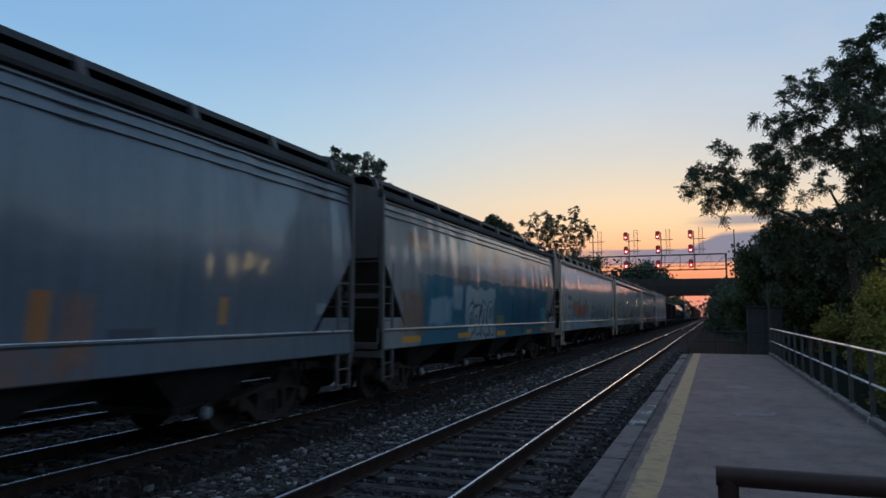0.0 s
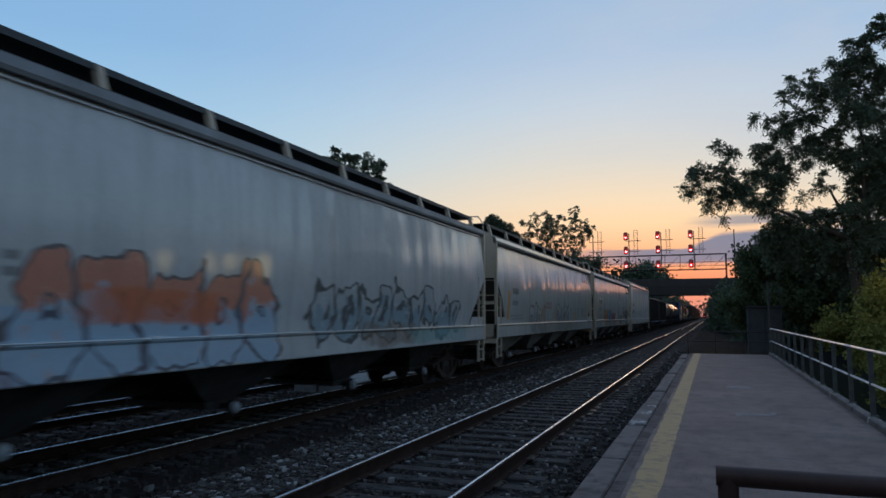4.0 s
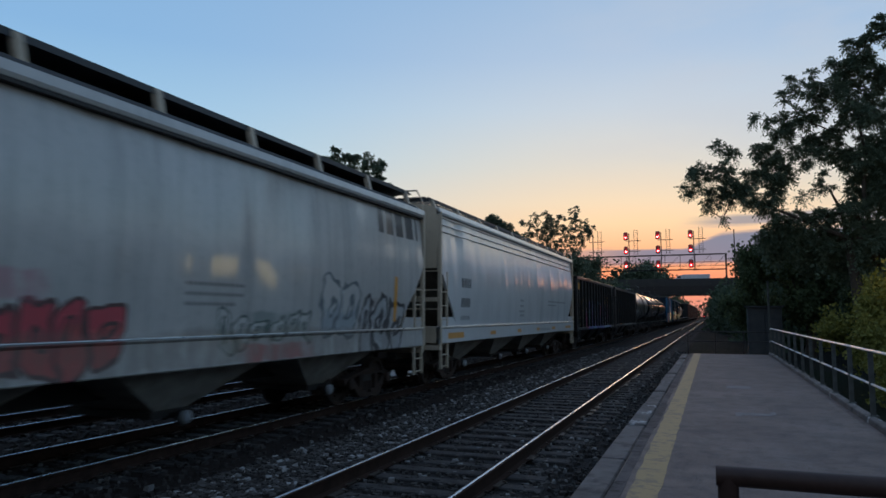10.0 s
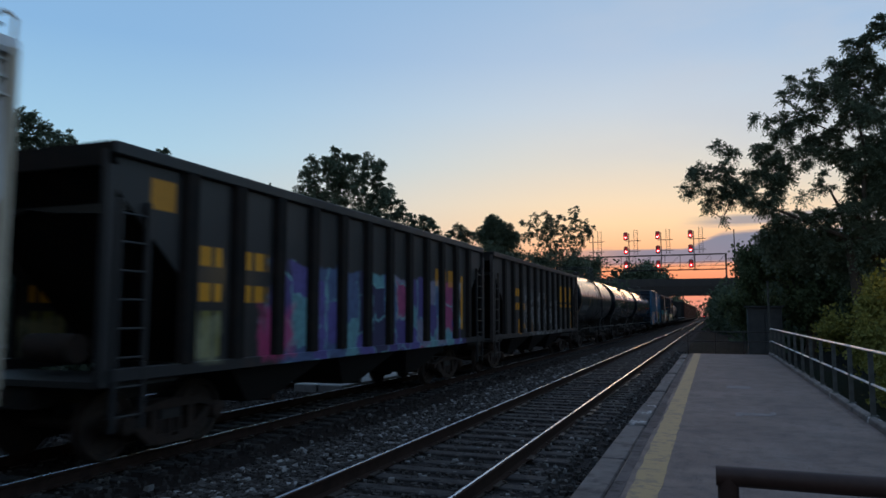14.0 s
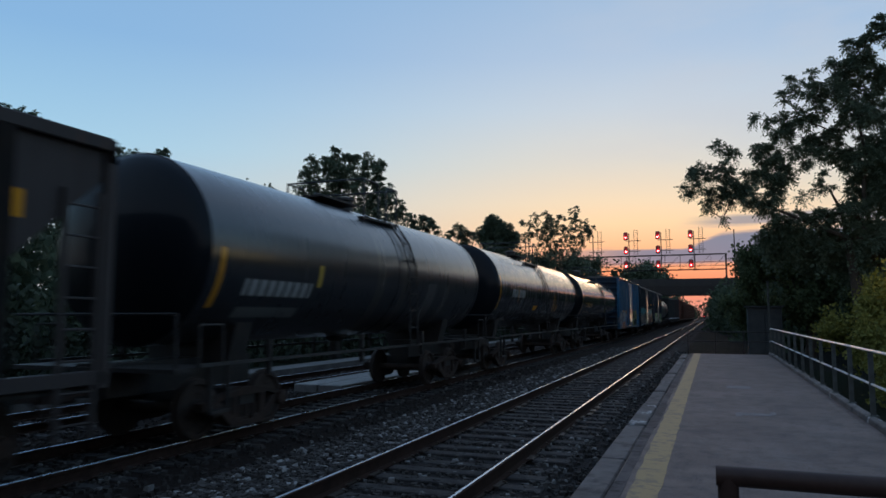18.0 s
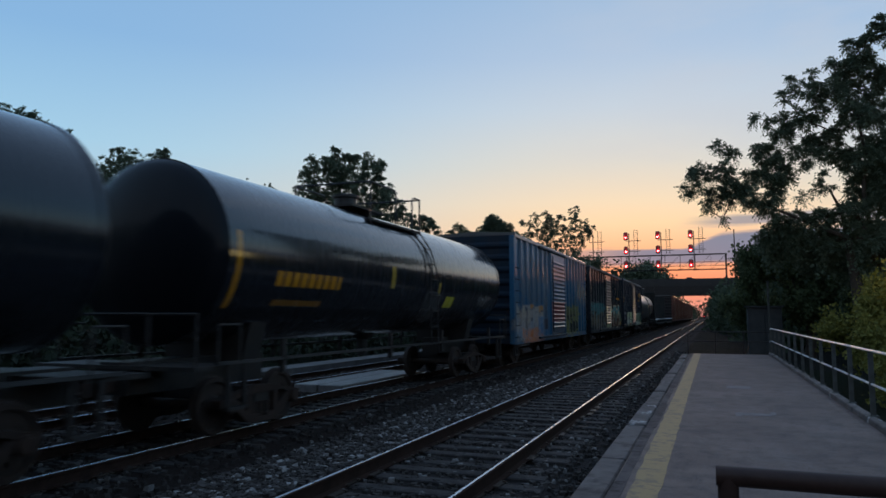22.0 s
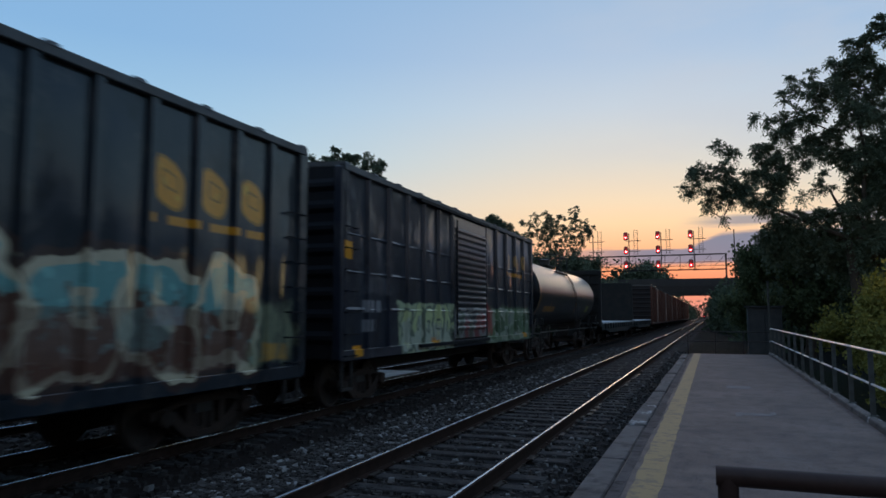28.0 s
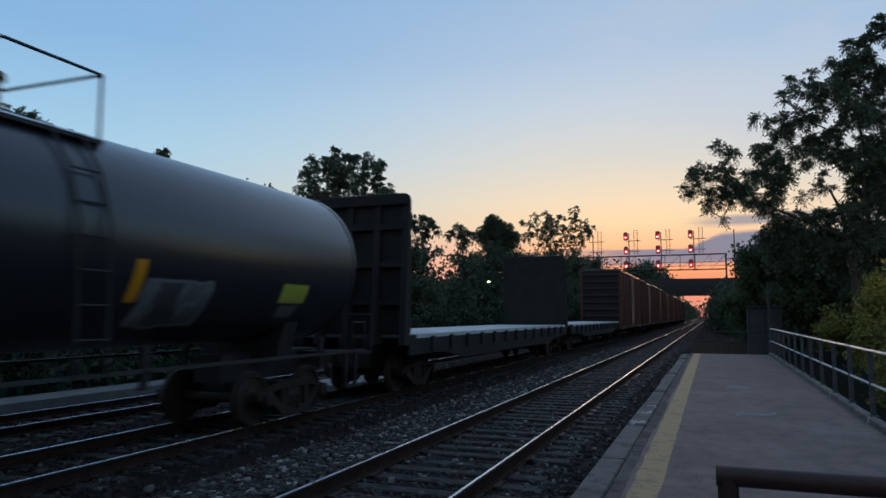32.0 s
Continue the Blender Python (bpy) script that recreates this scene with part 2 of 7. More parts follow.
        self.link(self.math("ADD", i, seed), w.inputs["W"])
        rnd = w.outputs["Value"]
        tall = (z1 - z0) / 2
        v = self.math("SUBTRACT", zz, self.math("ADD", (z0 + z1) / 2 - tall * 0.08, self.math("MULTIPLY", rnd, tall * 0.16)))
        v = self.math("ADD", v, self.math("MULTIPLY", u, self.math("SUBTRACT", rnd, 0.5)))

        def box(a, b, ha, hb, r):
            qa = self.math("SUBTRACT", self.math("ABSOLUTE", a), ha - r)
            qb = self.math("SUBTRACT", self.math("ABSOLUTE", b), hb - r)
            ma, mb = self.math("MAXIMUM", qa, 0.0), self.math("MAXIMUM", qb, 0.0)
            out = self.math("SQRT", self.math("ADD", self.math("MULTIPLY", ma, ma), self.math("MULTIPLY", mb, mb)))
            return self.math("SUBTRACT", self.math("ADD", out, self.math("MINIMUM", self.math("MAXIMUM", qa, qb), 0.0)), r)

        d = box(u, v, pitch * fat, tall * 0.95, min(0.24, pitch * 0.3))
        inside = self.math("MULTIPLY", self.step(p, -0.02, 0.02), self.step(p, count + 0.02, count - 0.02))
        turn = self.noise(2.6, 4.0, 0.6, shift=(seed, 0, seed))
        fill = self.mix(self.step(self.math("ADD", v, self.math("MULTIPLY", self.math("SUBTRACT", turn, 0.5), tall * 2.2)), tall * 0.05, tall * 0.3), low, top)
        fleck = self.step(self.noise(4.5, 3.0, 0.6, shift=(0, seed, 0)), 0.60, 0.66)
        fill = self.mix(self.math("MULTIPLY", fleck, 0.5), fill, tuple(min(0.75, q * 1.6 + 0.04) for q in top))
        h = box(self.math("SUBTRACT", u, pitch * 0.04), self.math("SUBTRACT", v, tall * 0.12), pitch * 0.12 * hole / 0.3, tall * 0.26 * hole / 0.3, 0.06)
        ink = self.math("MAXIMUM", self.step(d, -width, -width + 0.02), self.step(self.math("ABSOLUTE", h), width * 0.8, width * 0.5))
        paint = self.mix(ink, fill, line)
        if halo:
            self.over(self.math("MULTIPLY", self.math("MULTIPLY", inside, self.step(d, 0.13, 0.10)), strength), halo)
        return self.over(self.math("MULTIPLY", self.math("MULTIPLY", inside, self.step(d, 0.03, 0.015)), strength), paint)

    def blocks(self, y0, y1, z0, z1, cols, seed, pitch=0.55, tall=0.6, line=(0.4, 0.45, 0.5), strength=0.9):
        """Sprayed upright slabs of many colours with pale edges, in a ragged field."""
        n = self.noise(1.6, 3.0, shift=(seed, 0, seed * 2.0), out=1)
        ns = self.t.nodes.new("ShaderNodeSeparateXYZ")
        self.link(n, ns.inputs[0])
        p = self.math("DIVIDE", self.math("ADD", self.y, self.math("MULTIPLY", ns.outputs[0], 0.55)), pitch)
        i = self.math("FLOOR", p)
        q = self.math("DIVIDE", self.math("ADD", self.z, self.math("ADD", self.math("MULTIPLY", ns.outputs[1], 0.9), self.math("MULTIPLY", i, 0.37))), tall)
        w = self.t.nodes.new("ShaderNodeTexWhiteNoise")
        w.noise_dimensions = "2D"
        v = self.t.nodes.new("ShaderNodeCombineXYZ")
        self.link(self.math("ADD", i, seed), v.inputs[0])
        self.link(self.math("FLOOR", q), v.inputs[1])
        self.link(v.outputs[0], w.inputs["Vector"])
        r = self.t.nodes.new("ShaderNodeValToRGB")
        r.color_ramp.interpolation = "CONSTANT"
        el = r.color_ramp.elements
        while len(el) < len(cols):
            el.new(0.5)
        for k, e in enumerate(el):
            e.position, e.color = k / len(cols), (*cols[k], 1)
        self.link(w.outputs["Value"], r.inputs[0])
        fp, fq = self.math("FRACT", p), self.math("FRACT", q)
        ink = self.math("MAXIMUM", self.math("MULTIPLY", self.step(fp, 0.10, 0.06), self.step(ns.outputs[2], 0.40, 0.52)), self.math("MULTIPLY", self.step(fq, 0.10, 0.06), self.step(ns.outputs[2], 0.52, 0.44)))
        mist = self.noise(7.0, 4.0, 0.65, shift=(seed, seed, 0))
        paint = self.mix(self.math("MULTIPLY", self.step(mist, 0.42, 0.7), 0.45), self.mix(self.math("MULTIPLY", ink, 0.85), r.outputs[0], line), tuple(0.4 * c for c in cols[0]))
        k = self.step(self.field(y0, y1, z0, z1, seed, 0.55), 1.0, 0.94)
        return self.over(self.math("MULTIPLY", k, strength), paint)

    def scuffs(self, colour, seed, amount=0.5, scale=2.4, low=0.52, high=0.64):
        """Scraped and faded patches all over a side."""
        n = self.noise(scale, 6.0, 0.68, (1, 1, 0.75), (seed, seed, 0))
        w = self.noise(0.7, 3.0, 0.5, (1, 1, 1), (0, seed, seed))
        return self.over(self.math("MULTIPLY", self.math("MULTIPLY", self.step(n, low, high), self.step(w, 0.35, 0.6)), amount), colour)

    def bump(self, height, dist=0.01, strength=0.4):
        n = self.t.nodes.new("ShaderNodeBump")
        n.inputs["Strength"].default_value, n.inputs["Distance"].default_value = strength, dist
        self.link(height, n.inputs["Height"])
        if self.b.inputs["Normal"].is_linked:
            self.link(self.b.inputs["Normal"].links[0].from_socket, n.inputs["Normal"])
        self.link(n.outputs[0], self.b.inputs["Normal"])
        return self

    def done(self):
        self.link(self.c, self.b.inputs["Base Color"])
        return self.m


def two_tone(name, a, b, scale=3.0, rough=0.7, metal=0.0, fine=60.0, bump=0.006, spec=0.5):
    """A surface of two colours, blended by broad stains and fine grain."""
    m = Mat(name, rough, metal, spec)
    big, small = m.noise(scale, 6.0, 0.6), m.noise(fine, 3.0, 0.6)
    m.c = m.mix(m.step(big, 0.35, 0.68), a, b)
    m.over(m.math("MULTIPLY", small, 0.5), tuple(v * 0.5 for v in a))
    m.bump(small, bump)
    m.link(m.math("ADD", m.math("MULTIPLY", big, 0.25), rough - 0.12), m.b.inputs["Roughness"])
    return m.done()


def coach_paint(name, colour, grime, rough=0.38, grime_amount=0.55, steps=(), rust=0.0, gloss=1.0, spec=0.2, wave=0.25, clear=0.11, ior=1.42):
    """Weathered paint of a freight car: rain streaks, road dirt towards the sill, rust and what has been painted on it."""
    m = Mat(name, rough, 0.0, spec)
    m.b.inputs["Coat Weight"].default_value = gloss
    m.b.inputs["Coat Roughness"].default_value = clear
    m.b.inputs["Coat IOR"].default_value = ior
    streak = m.noise(2.2, 5.0, 0.65, (1, 2.2, 0.16))
    patch = m.noise(0.55, 4.0, 0.6)
    m.c = m.mix(m.step(patch, 0.3, 0.75), colour, tuple(v * 0.86 for v in colour))
    m.over(m.math("MULTIPLY", m.step(streak, 0.46, 0.78), grime_amount), grime)
    if rust:
        r = m.noise(1.1, 7.0, 0.72, (1, 1, 0.45), (3, 5, 1))
        m.over(m.math("MULTIPLY", m.step(r, 0.60, 0.72), rust), (0.16, 0.055, 0.022))
    for kind, *rest in steps:
        {"bars": m.bars, "tag": m.tag, "smear": m.smear, "letters": m.letters, "blocks": m.blocks, "scuffs": m.scuffs}[kind](*rest)
    dirt = m.noise(9.0, 5.0, 0.6)
    m.over(m.math("MULTIPLY", m.step(dirt, 0.5, 0.8), 0.2), grime)
    m.link(m.math("ADD", m.math("MULTIPLY", streak, 0.28), rough - 0.12), m.b.inputs["Roughness"])
    m.bump(m.noise(0.9, 2.0), 0.02, wave).bump(dirt, 0.003, 0.3)
    return m.done()


# ---- materials ----
STEEL = two_tone("dark_steel", (0.024, 0.0225, 0.022), (0.046, 0.037, 0.032), 4.0, 0.62, spec=0.3)
RUSTY = two_tone("rusty_iron", (0.034, 0.025, 0.021), (0.066, 0.039, 0.028), 5.0, 0.85, spec=0.2)
WHEEL = two_tone("wheel_iron", (0.038, 0.028, 0.024), (0.070, 0.044, 0.032), 7.0, 0.7, 0.2, spec=0.3)
RAILSIDE = two_tone("rail_rust", (0.032, 0.019, 0.015), (0.055, 0.032, 0.024), 6.0, 0.9, spec=0.06)
RAILTOP = two_tone("rail_polished", (0.66, 0.74, 0.84), (0.54, 0.60, 0.70), 2.0, 0.27, 1.0, 30.0, 0.001)
TIE = two_tone("tie_wood", (0.026, 0.023, 0.022), (0.080, 0.072, 0.068), 5.0, 0.85, 0.0, 45.0, 0.02, 0.15)
BALLAST = two_tone("ballast_bed", (0.085, 0.080, 0.080), (0.16, 0.15, 0.145), 2.2, 0.9, 0.0, 22.0, 0.05)
CONCRETE = two_tone("pale_concrete", (0.34, 0.325, 0.31), (0.22, 0.21, 0.20), 1.5, 0.8)
GALV = two_tone("galvanised_tube", (0.74, 0.80, 0.86), (0.60, 0.65, 0.70), 6.0, 0.32, 0.25, 5.0, 0.0)
BROWNPIPE = two_tone("brown_paint", (0.050, 0.026, 0.020), (0.075, 0.040, 0.030), 9.0, 0.5, 0.0, 60.0, 0.002, 0.25)
BARK = two_tone("bark", (0.05, 0.038, 0.028), (0.09, 0.07, 0.055), 5.0, 0.9, 0.0, 30.0, 0.03)
BLACK = two_tone("black_enamel", (0.012, 0.012, 0.013), (0.02, 0.019, 0.019), 3.0, 0.45)
GREYIRON = two_tone("grey_iron", (0.045, 0.048, 0.052), (0.075, 0.075, 0.075), 3.0, 0.5, 0.6)
GRATE = two_tone("walkway_grating", (0.034, 0.038, 0.042), (0.062, 0.062, 0.064), 4.0, 0.55, 0.3)

# ---- ground, tracks and platform ----
def thing(name, label, category, at=None, group="", kind=""):
    ob = new(name)
    ob.empty_display_size = 0.2
    if at is not None:
        ob.matrix_basis = at
    return tagged(ob, label, category, group, kind)


def ground_height(x):
    """The cross-section of the right of way: ballast shoulders, track beds, verges."""
    pts = [(-900, 3.0), (-60, 0.5), (-24, -0.2), (-15.3, -0.55), (-14.3, -0.50), (-10.9, -0.50), (-10.2, -0.47), (-9.8, -0.40), (-6.7, -0.40),
           (-6.1, -0.44), (-5.2, -0.40), (-4.5, -0.21), (-1.75, -0.21), (-1.1, -0.24), (2.3, -0.3), (3.5, -0.5), (9, -0.9), (60, -0.6), (900, 4.0)]
    for (a, za), (b, zb) in zip(pts, pts[1:]):
        if a <= x <= b:
            return za + (zb - za) * (x - a) / (b - a)
    return 0.0


def ground():
    xs = [-900, -400, -150, -60, -30, -24] + [-20 + 0.25 * i for i in range(90)] + [4, 6, 9, 20, 60, 150, 400, 900]
    ys = [-600, -200, -60, -20] + [-8 + 0.5 * i for i in range(120)] + [54, 60, 70, 85, 110, 150, 220, 400, 800, 1500]
    v = [(x, y, ground_height(x) + (0.03 * noise.noise((x * 2.1, y * 2.1, 0)) if -20 < x < 3 else 0.0)) for y in ys for x in xs]
    w = len(xs)
    f = [(j * w + i, j * w + i + 1, (j + 1) * w + i + 1, (j + 1) * w + i) for j in range(len(ys) - 1) for i in range(w - 1)]
    m = Mat("ground_gravel_and_soil", 0.95, 0.0, 0.05)
    big, mid, small = m.noise(0.35, 5.0), m.noise(9.0, 4.0, 0.7), m.noise(34.0, 3.0, 0.7)
    m.c = m.mix(m.step(small, 0.35, 0.7), (0.016, 0.0145, 0.014), (0.058, 0.053, 0.050))
    m.over(m.math("MULTIPLY", m.step(big, 0.45, 0.7), 0.6), (0.030, 0.021, 0.017))
    # brown ground from the train's track outwards, shade under the train painted in
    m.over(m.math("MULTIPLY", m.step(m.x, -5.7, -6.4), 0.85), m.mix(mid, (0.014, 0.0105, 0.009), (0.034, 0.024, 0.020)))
    far = m.math("MAXIMUM", m.step(m.x, -15.9, -16.1), m.step(m.x, 2.4, 3.2))
    m.over(far, m.mix(mid, (0.005, 0.007, 0.004), (0.014, 0.017, 0.009)))
    # soil past the platform's end, coloured extra dark to offset the lamp's spill
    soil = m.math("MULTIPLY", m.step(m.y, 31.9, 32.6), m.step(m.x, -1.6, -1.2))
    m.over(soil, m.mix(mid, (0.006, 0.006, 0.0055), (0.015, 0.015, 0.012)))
    m.bump(mid, 0.06, 0.6).bump(small, 0.04, 0.7)
    sh = Shape().add(v, f)
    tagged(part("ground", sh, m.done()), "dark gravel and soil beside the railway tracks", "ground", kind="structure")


ground()
RNG = np.random.default_rng(7)


def scatter_stones(name, label, count, box, size, material):
    """Broken stones, joined: each a skewed eight-cornered lump."""
    base = np.array([(-1, -.8, -.7), (.9, -1, -.6), (1, .8, -.8), (-.8, 1, -.6), (-.7, -.6, .8), (.8, -.7, .6), (.6, .8, .9), (-.9, .6, .6)])
    quads = np.array([(0, 3, 2, 1), (4, 5, 6, 7), (0, 1, 5, 4), (1, 2, 6, 5), (2, 3, 7, 6), (3, 0, 4, 7)])
    x0, x1, y0, y1 = box
    u = RNG.random(count)
    ys = y0 + (y1 - y0) * u ** 1.7
    xs = RNG.uniform(x0, x1, count)
    V = np.empty((count, 8, 3))
    for i in range(count):
        a = RNG.uniform(0, math.tau)
        r = np.array([[math.cos(a), -math.sin(a), 0], [math.sin(a), math.cos(a), 0], [0, 0, 1]])
        s = size * RNG.uniform(0.45, 1.5) * RNG.uniform(0.7, 1.25, 3)
        V[i] = (base * s * RNG.uniform(0.75, 1.2, (8, 3))) @ r.T + (xs[i], ys[i], ground_height(xs[i]) + 0.01)
    me = bpy.data.meshes.new(name)
    me.from_pydata(V.reshape(-1, 3).tolist(), [], (quads[None] + (np.arange(count) * 8)[:, None, None]).reshape(-1, 4).tolist())
    me.materials.append(material)
    tagged(new(name, me), label, "ballast", kind="stuff")


def stone_material(name, k):
    m = Mat(name, 0.85, 0.0, 0.15)
    g = m.t.nodes.new("ShaderNodeNewGeometry")
    n = m.noise(30.0, 4.0)
    r = m.t.nodes.new("ShaderNodeValToRGB")
    el = r.color_ramp.elements
    el.new(0.5)
    el.new(0.9)
    for q, (p, c) in zip(el, ((0.0, (0.034, 0.030, 0.029)), (0.5, (0.095, 0.085, 0.080)), (0.86, (0.16, 0.145, 0.135)), (0.96, (0.60, 0.57, 0.54)))):
        q.position, q.color = p, (*[v * k for v in c], 1)
    m.link(g.outputs["Random Per Island"], r.inputs[0])
    m.c = m.mix(m.math("MULTIPLY", n, 0.6), r.outputs[0], (0.06, 0.048, 0.04))
    m.bump(n, 0.01, 0.5)
    return m.done()


TRACK_STONE = stone_material("track_ballast_stone", 0.46)
# the last one: darker stone, with the shade under the train in its colour
STONE, SHADED_STONE = stone_material("ballast_stone", 0.68), stone_material("shaded_ballast_stone", 0.28)
scatter_stones("ballast_between_tracks", "loose grey crushed stone between the two tracks", 14000, (-6.15, -4.3, 4.5, 48), 0.036, STONE)
scatter_stones("ballast_of_track", "loose grey crushed stone between the ties", 9000, (-4.4, -1.3, 4.5, 40), 0.029, TRACK_STONE)
scatter_stones("ballast_far", "loose dark crushed stone under the train", 8000, (-14.2, -6.0, 4.0, 34), 0.036, SHADED_STONE)

RAIL = [(-0.068, -0.171), (0.068, -0.171), (0.068, -0.160), (0.014, -0.140), (0.010, -0.05), (0.034, -0.038), (0.036, -0.008), (0.026, -0.001),
        (-0.026, -0.001), (-0.036, -0.008), (-0.034, -0.038), (-0.010, -0.05), (-0.014, -0.140), (-0.068, -0.160)]
HEAD = [(-0.017, -0.0012), (0.017, -0.0012), (0.016, 0.0018), (0.012, 0.0036), (0.006, 0.0048), (0.0, 0.0052), (-0.006, 0.0048), (-0.012, 0.0036), (-0.016, 0.0018)]

PLATE = two_tone("worn_tie_plate", (0.16, 0.13, 0.11), (0.05, 0.035, 0.028), 14.0, 0.38, 0.7, 50.0, 0.004)


def track(name, label, xc, z, near):
    t = thing(name, label, "railway track", pose(xc, 0, z), kind="structure")
    for x in (-0.752, 0.752):
        r = part("rail", Shape().prism("y", [(x + a, b) for a, b in RAIL], -60, 900), RAILSIDE, t, "rust-brown steel rail")
        part("rail_head", Shape().prism("y", [(x + a, b) for a, b in HEAD], -60, 900), RAILTOP, r, "polished bright rail head", True)
    data = [Shape().box(-1.3, 1.3, -0.112, 0.112, -0.345, -0.172 + d).mesh("tie", TIE, bevel=0.012) for d in (0, 0.004, -0.006)]
    plate = Shape().box(-0.1, 0.1, -0.15, 0.15, -0.172, -0.158).box(-0.12, -0.08, -0.1, -0.07, -0.16, -0.145).box(0.08, 0.12, 0.07, 0.1, -0.16, -0.145).mesh("tie_plate", PLATE)
    for i in range(near):
        y = 3.2 + 0.5 * i + RNG.uniform(-0.03, 0.03)
        tie = part("tie", data[i % 3], TIE, t, at=pose(RNG.uniform(-0.06, 0.06), y, RNG.uniform(-0.01, 0.004), 0, 0, RNG.uniform(-1.2, 1.2)))
        if i < 44:
            for x in (-0.752, 0.752):
                part("tie_plate", plate, RUSTY, tie, at=pose(x, 0, 0.006))
    rest = Shape()
    for i in range(120):
        y = 2.7 - 0.5 * i
        rest.box(-1.3, 1.3, y - 0.11, y + 0.11, -0.3, -0.172)
    for i in range(300):
        y = 3.2 + 0.5 * (near + i)
        rest.box(-1.3, 1.3, y - 0.11, y + 0.11, -0.3, -0.172)
    tagged(part("ties_further_on", rest, TIE, t), kind="stuff")
    return t


track("near_track", "empty railway track with bright worn rails on dark wooden ties", XN, 0, 90)
track("train_track", "railway track in dark ballast under the freight train", XT, ZT, 70)
track("far_track", "third railway track behind the freight train", XF, ZF, 60)


def asphalt():
    m = Mat("platform_asphalt", 0.82)
    big, mid, fine = m.noise(0.5, 6.0, 0.62), m.noise(3.0, 5.0, 0.65), m.noise(95.0, 2.0, 0.6)
    m.c = m.mix(m.step(big, 0.32, 0.7), (0.118, 0.079, 0.067), (0.198, 0.138, 0.116))
    m.over(m.math("MULTIPLY", m.step(mid, 0.47, 0.62), 0.6), (0.066, 0.047, 0.042))
    m.over(m.math("MULTIPLY", m.step(m.noise(0.9, 5.0, 0.7, (1, 0.45, 1), (3, 1, 0)), 0.55, 0.66), 0.45), (0.22, 0.170, 0.152))
    m.over(m.math("MULTIPLY", m.step(fine, 0.52, 0.75), 0.6), (0.27, 0.245, 0.23))
    spots = m.noise(14.0, 3.0, 0.7)
    m.over(m.math("MULTIPLY", m.step(spots, 0.60, 0.68), 0.5), (0.030, 0.024, 0.022))
    m.bump(fine, 0.010, 0.7).bump(mid, 0.01, 0.2)
    return m.done()


def yellow_line():
    m = Mat("worn_yellow_paint", 0.7)
    n, f = m.noise(6.0, 6.0, 0.7), m.noise(60.0, 3.0)
    m.c = m.mix(m.step(f, 0.3, 0.8), (0.34, 0.225, 0.092), (0.25, 0.168, 0.078))
    m.over(m.math("MULTIPLY", m.step(n, 0.50, 0.60), 0.7), (0.14, 0.105, 0.075))
    m.bump(f, 0.004)
    return m.done()


ASPHALT, YELLOW = asphalt(), yellow_line()
PY0, PY1 = -9.0, 31.8
platform = thing("platform", "low asphalt station platform with a worn yellow line", "platform", kind="structure")
part("platform_deck", Shape().box(-0.93, 2.14, PY0, PY1, -0.6, 0.10), ASPHALT, platform)


def edge_slabs():
    """Concrete edging along the track: separate slabs, chipped and a little uneven."""
    y = PY0
    while y < PY1 - 0.2:
        n = min(RNG.uniform(2.3, 2.6), PY1 - y)
        d = RNG.uniform(-0.035, 0.006)
        part("edge_slab", Shape().box(-1.22 + RNG.uniform(-0.04, 0.02), -0.962, y + 0.012, y + n - 0.012, -0.5, 0.098 + d), EDGE, platform, bevel=0.018)
        y += n



def edge_concrete():
    m = Mat("edge_concrete", 0.85, 0.0, 0.3)
    o = m.t.nodes.new("ShaderNodeObjectInfo")
    big, mid, fine = m.noise(1.1, 5.0, 0.6), m.noise(5.0, 6.0, 0.7), m.noise(60.0, 3.0, 0.6)
    m.c = m.mix(m.step(big, 0.35, 0.65), (0.115, 0.092, 0.084), (0.19, 0.160, 0.148))
    m.over(m.math("MULTIPLY", m.step(mid, 0.50, 0.66), 0.8), (0.045, 0.036, 0.032))
    chips = m.noise(3.4, 6.0, 0.75, (1, 0.6, 1), (4, 2, 0))
    m.over(m.math("MULTIPLY", m.step(m.math("ADD", chips, m.math("MULTIPLY", o.outputs["Random"], 0.10)), 0.66, 0.69), 0.85), (0.50, 0.48, 0.46))
    m.over(m.math("MULTIPLY", fine, 0.35), (0.06, 0.05, 0.045))
    m.bump(mid, 0.03, 0.6).bump(fine, 0.008, 0.6)
    return m.done()


EDGE = edge_concrete()
edge_slabs()


def ragged_line():
    v, f = [], []
    n = 330
    for i in range(n + 1):
        y = PY0 + (PY1 - PY0) * i / n
        v += [(-0.755 + 0.022 * noise.noise((y * 2.3, 0, 3)), y, 0.104), (-0.488 + 0.022 * noise.noise((y * 2.3, 7, 0)), y, 0.104)]
    f = [(2 * i, 2 * i + 1, 2 * i + 3, 2 * i + 2) for i in range(n)]
    lo = len(v)
    v += [(a, b, 0.098) for a, b, _ in v]
    f += [(lo + 2 * i, lo + 2 * i + 2, 2 * i + 2, 2 * i) for i in range(n)] + [(2 * i + 1, 2 * i + 3, lo + 2 * i + 3, lo + 2 * i + 1) for i in range(n)]
    part("yellow_line", Shape().add(v, f), YELLOW, platform, "worn yellow safety line")


ragged_line()


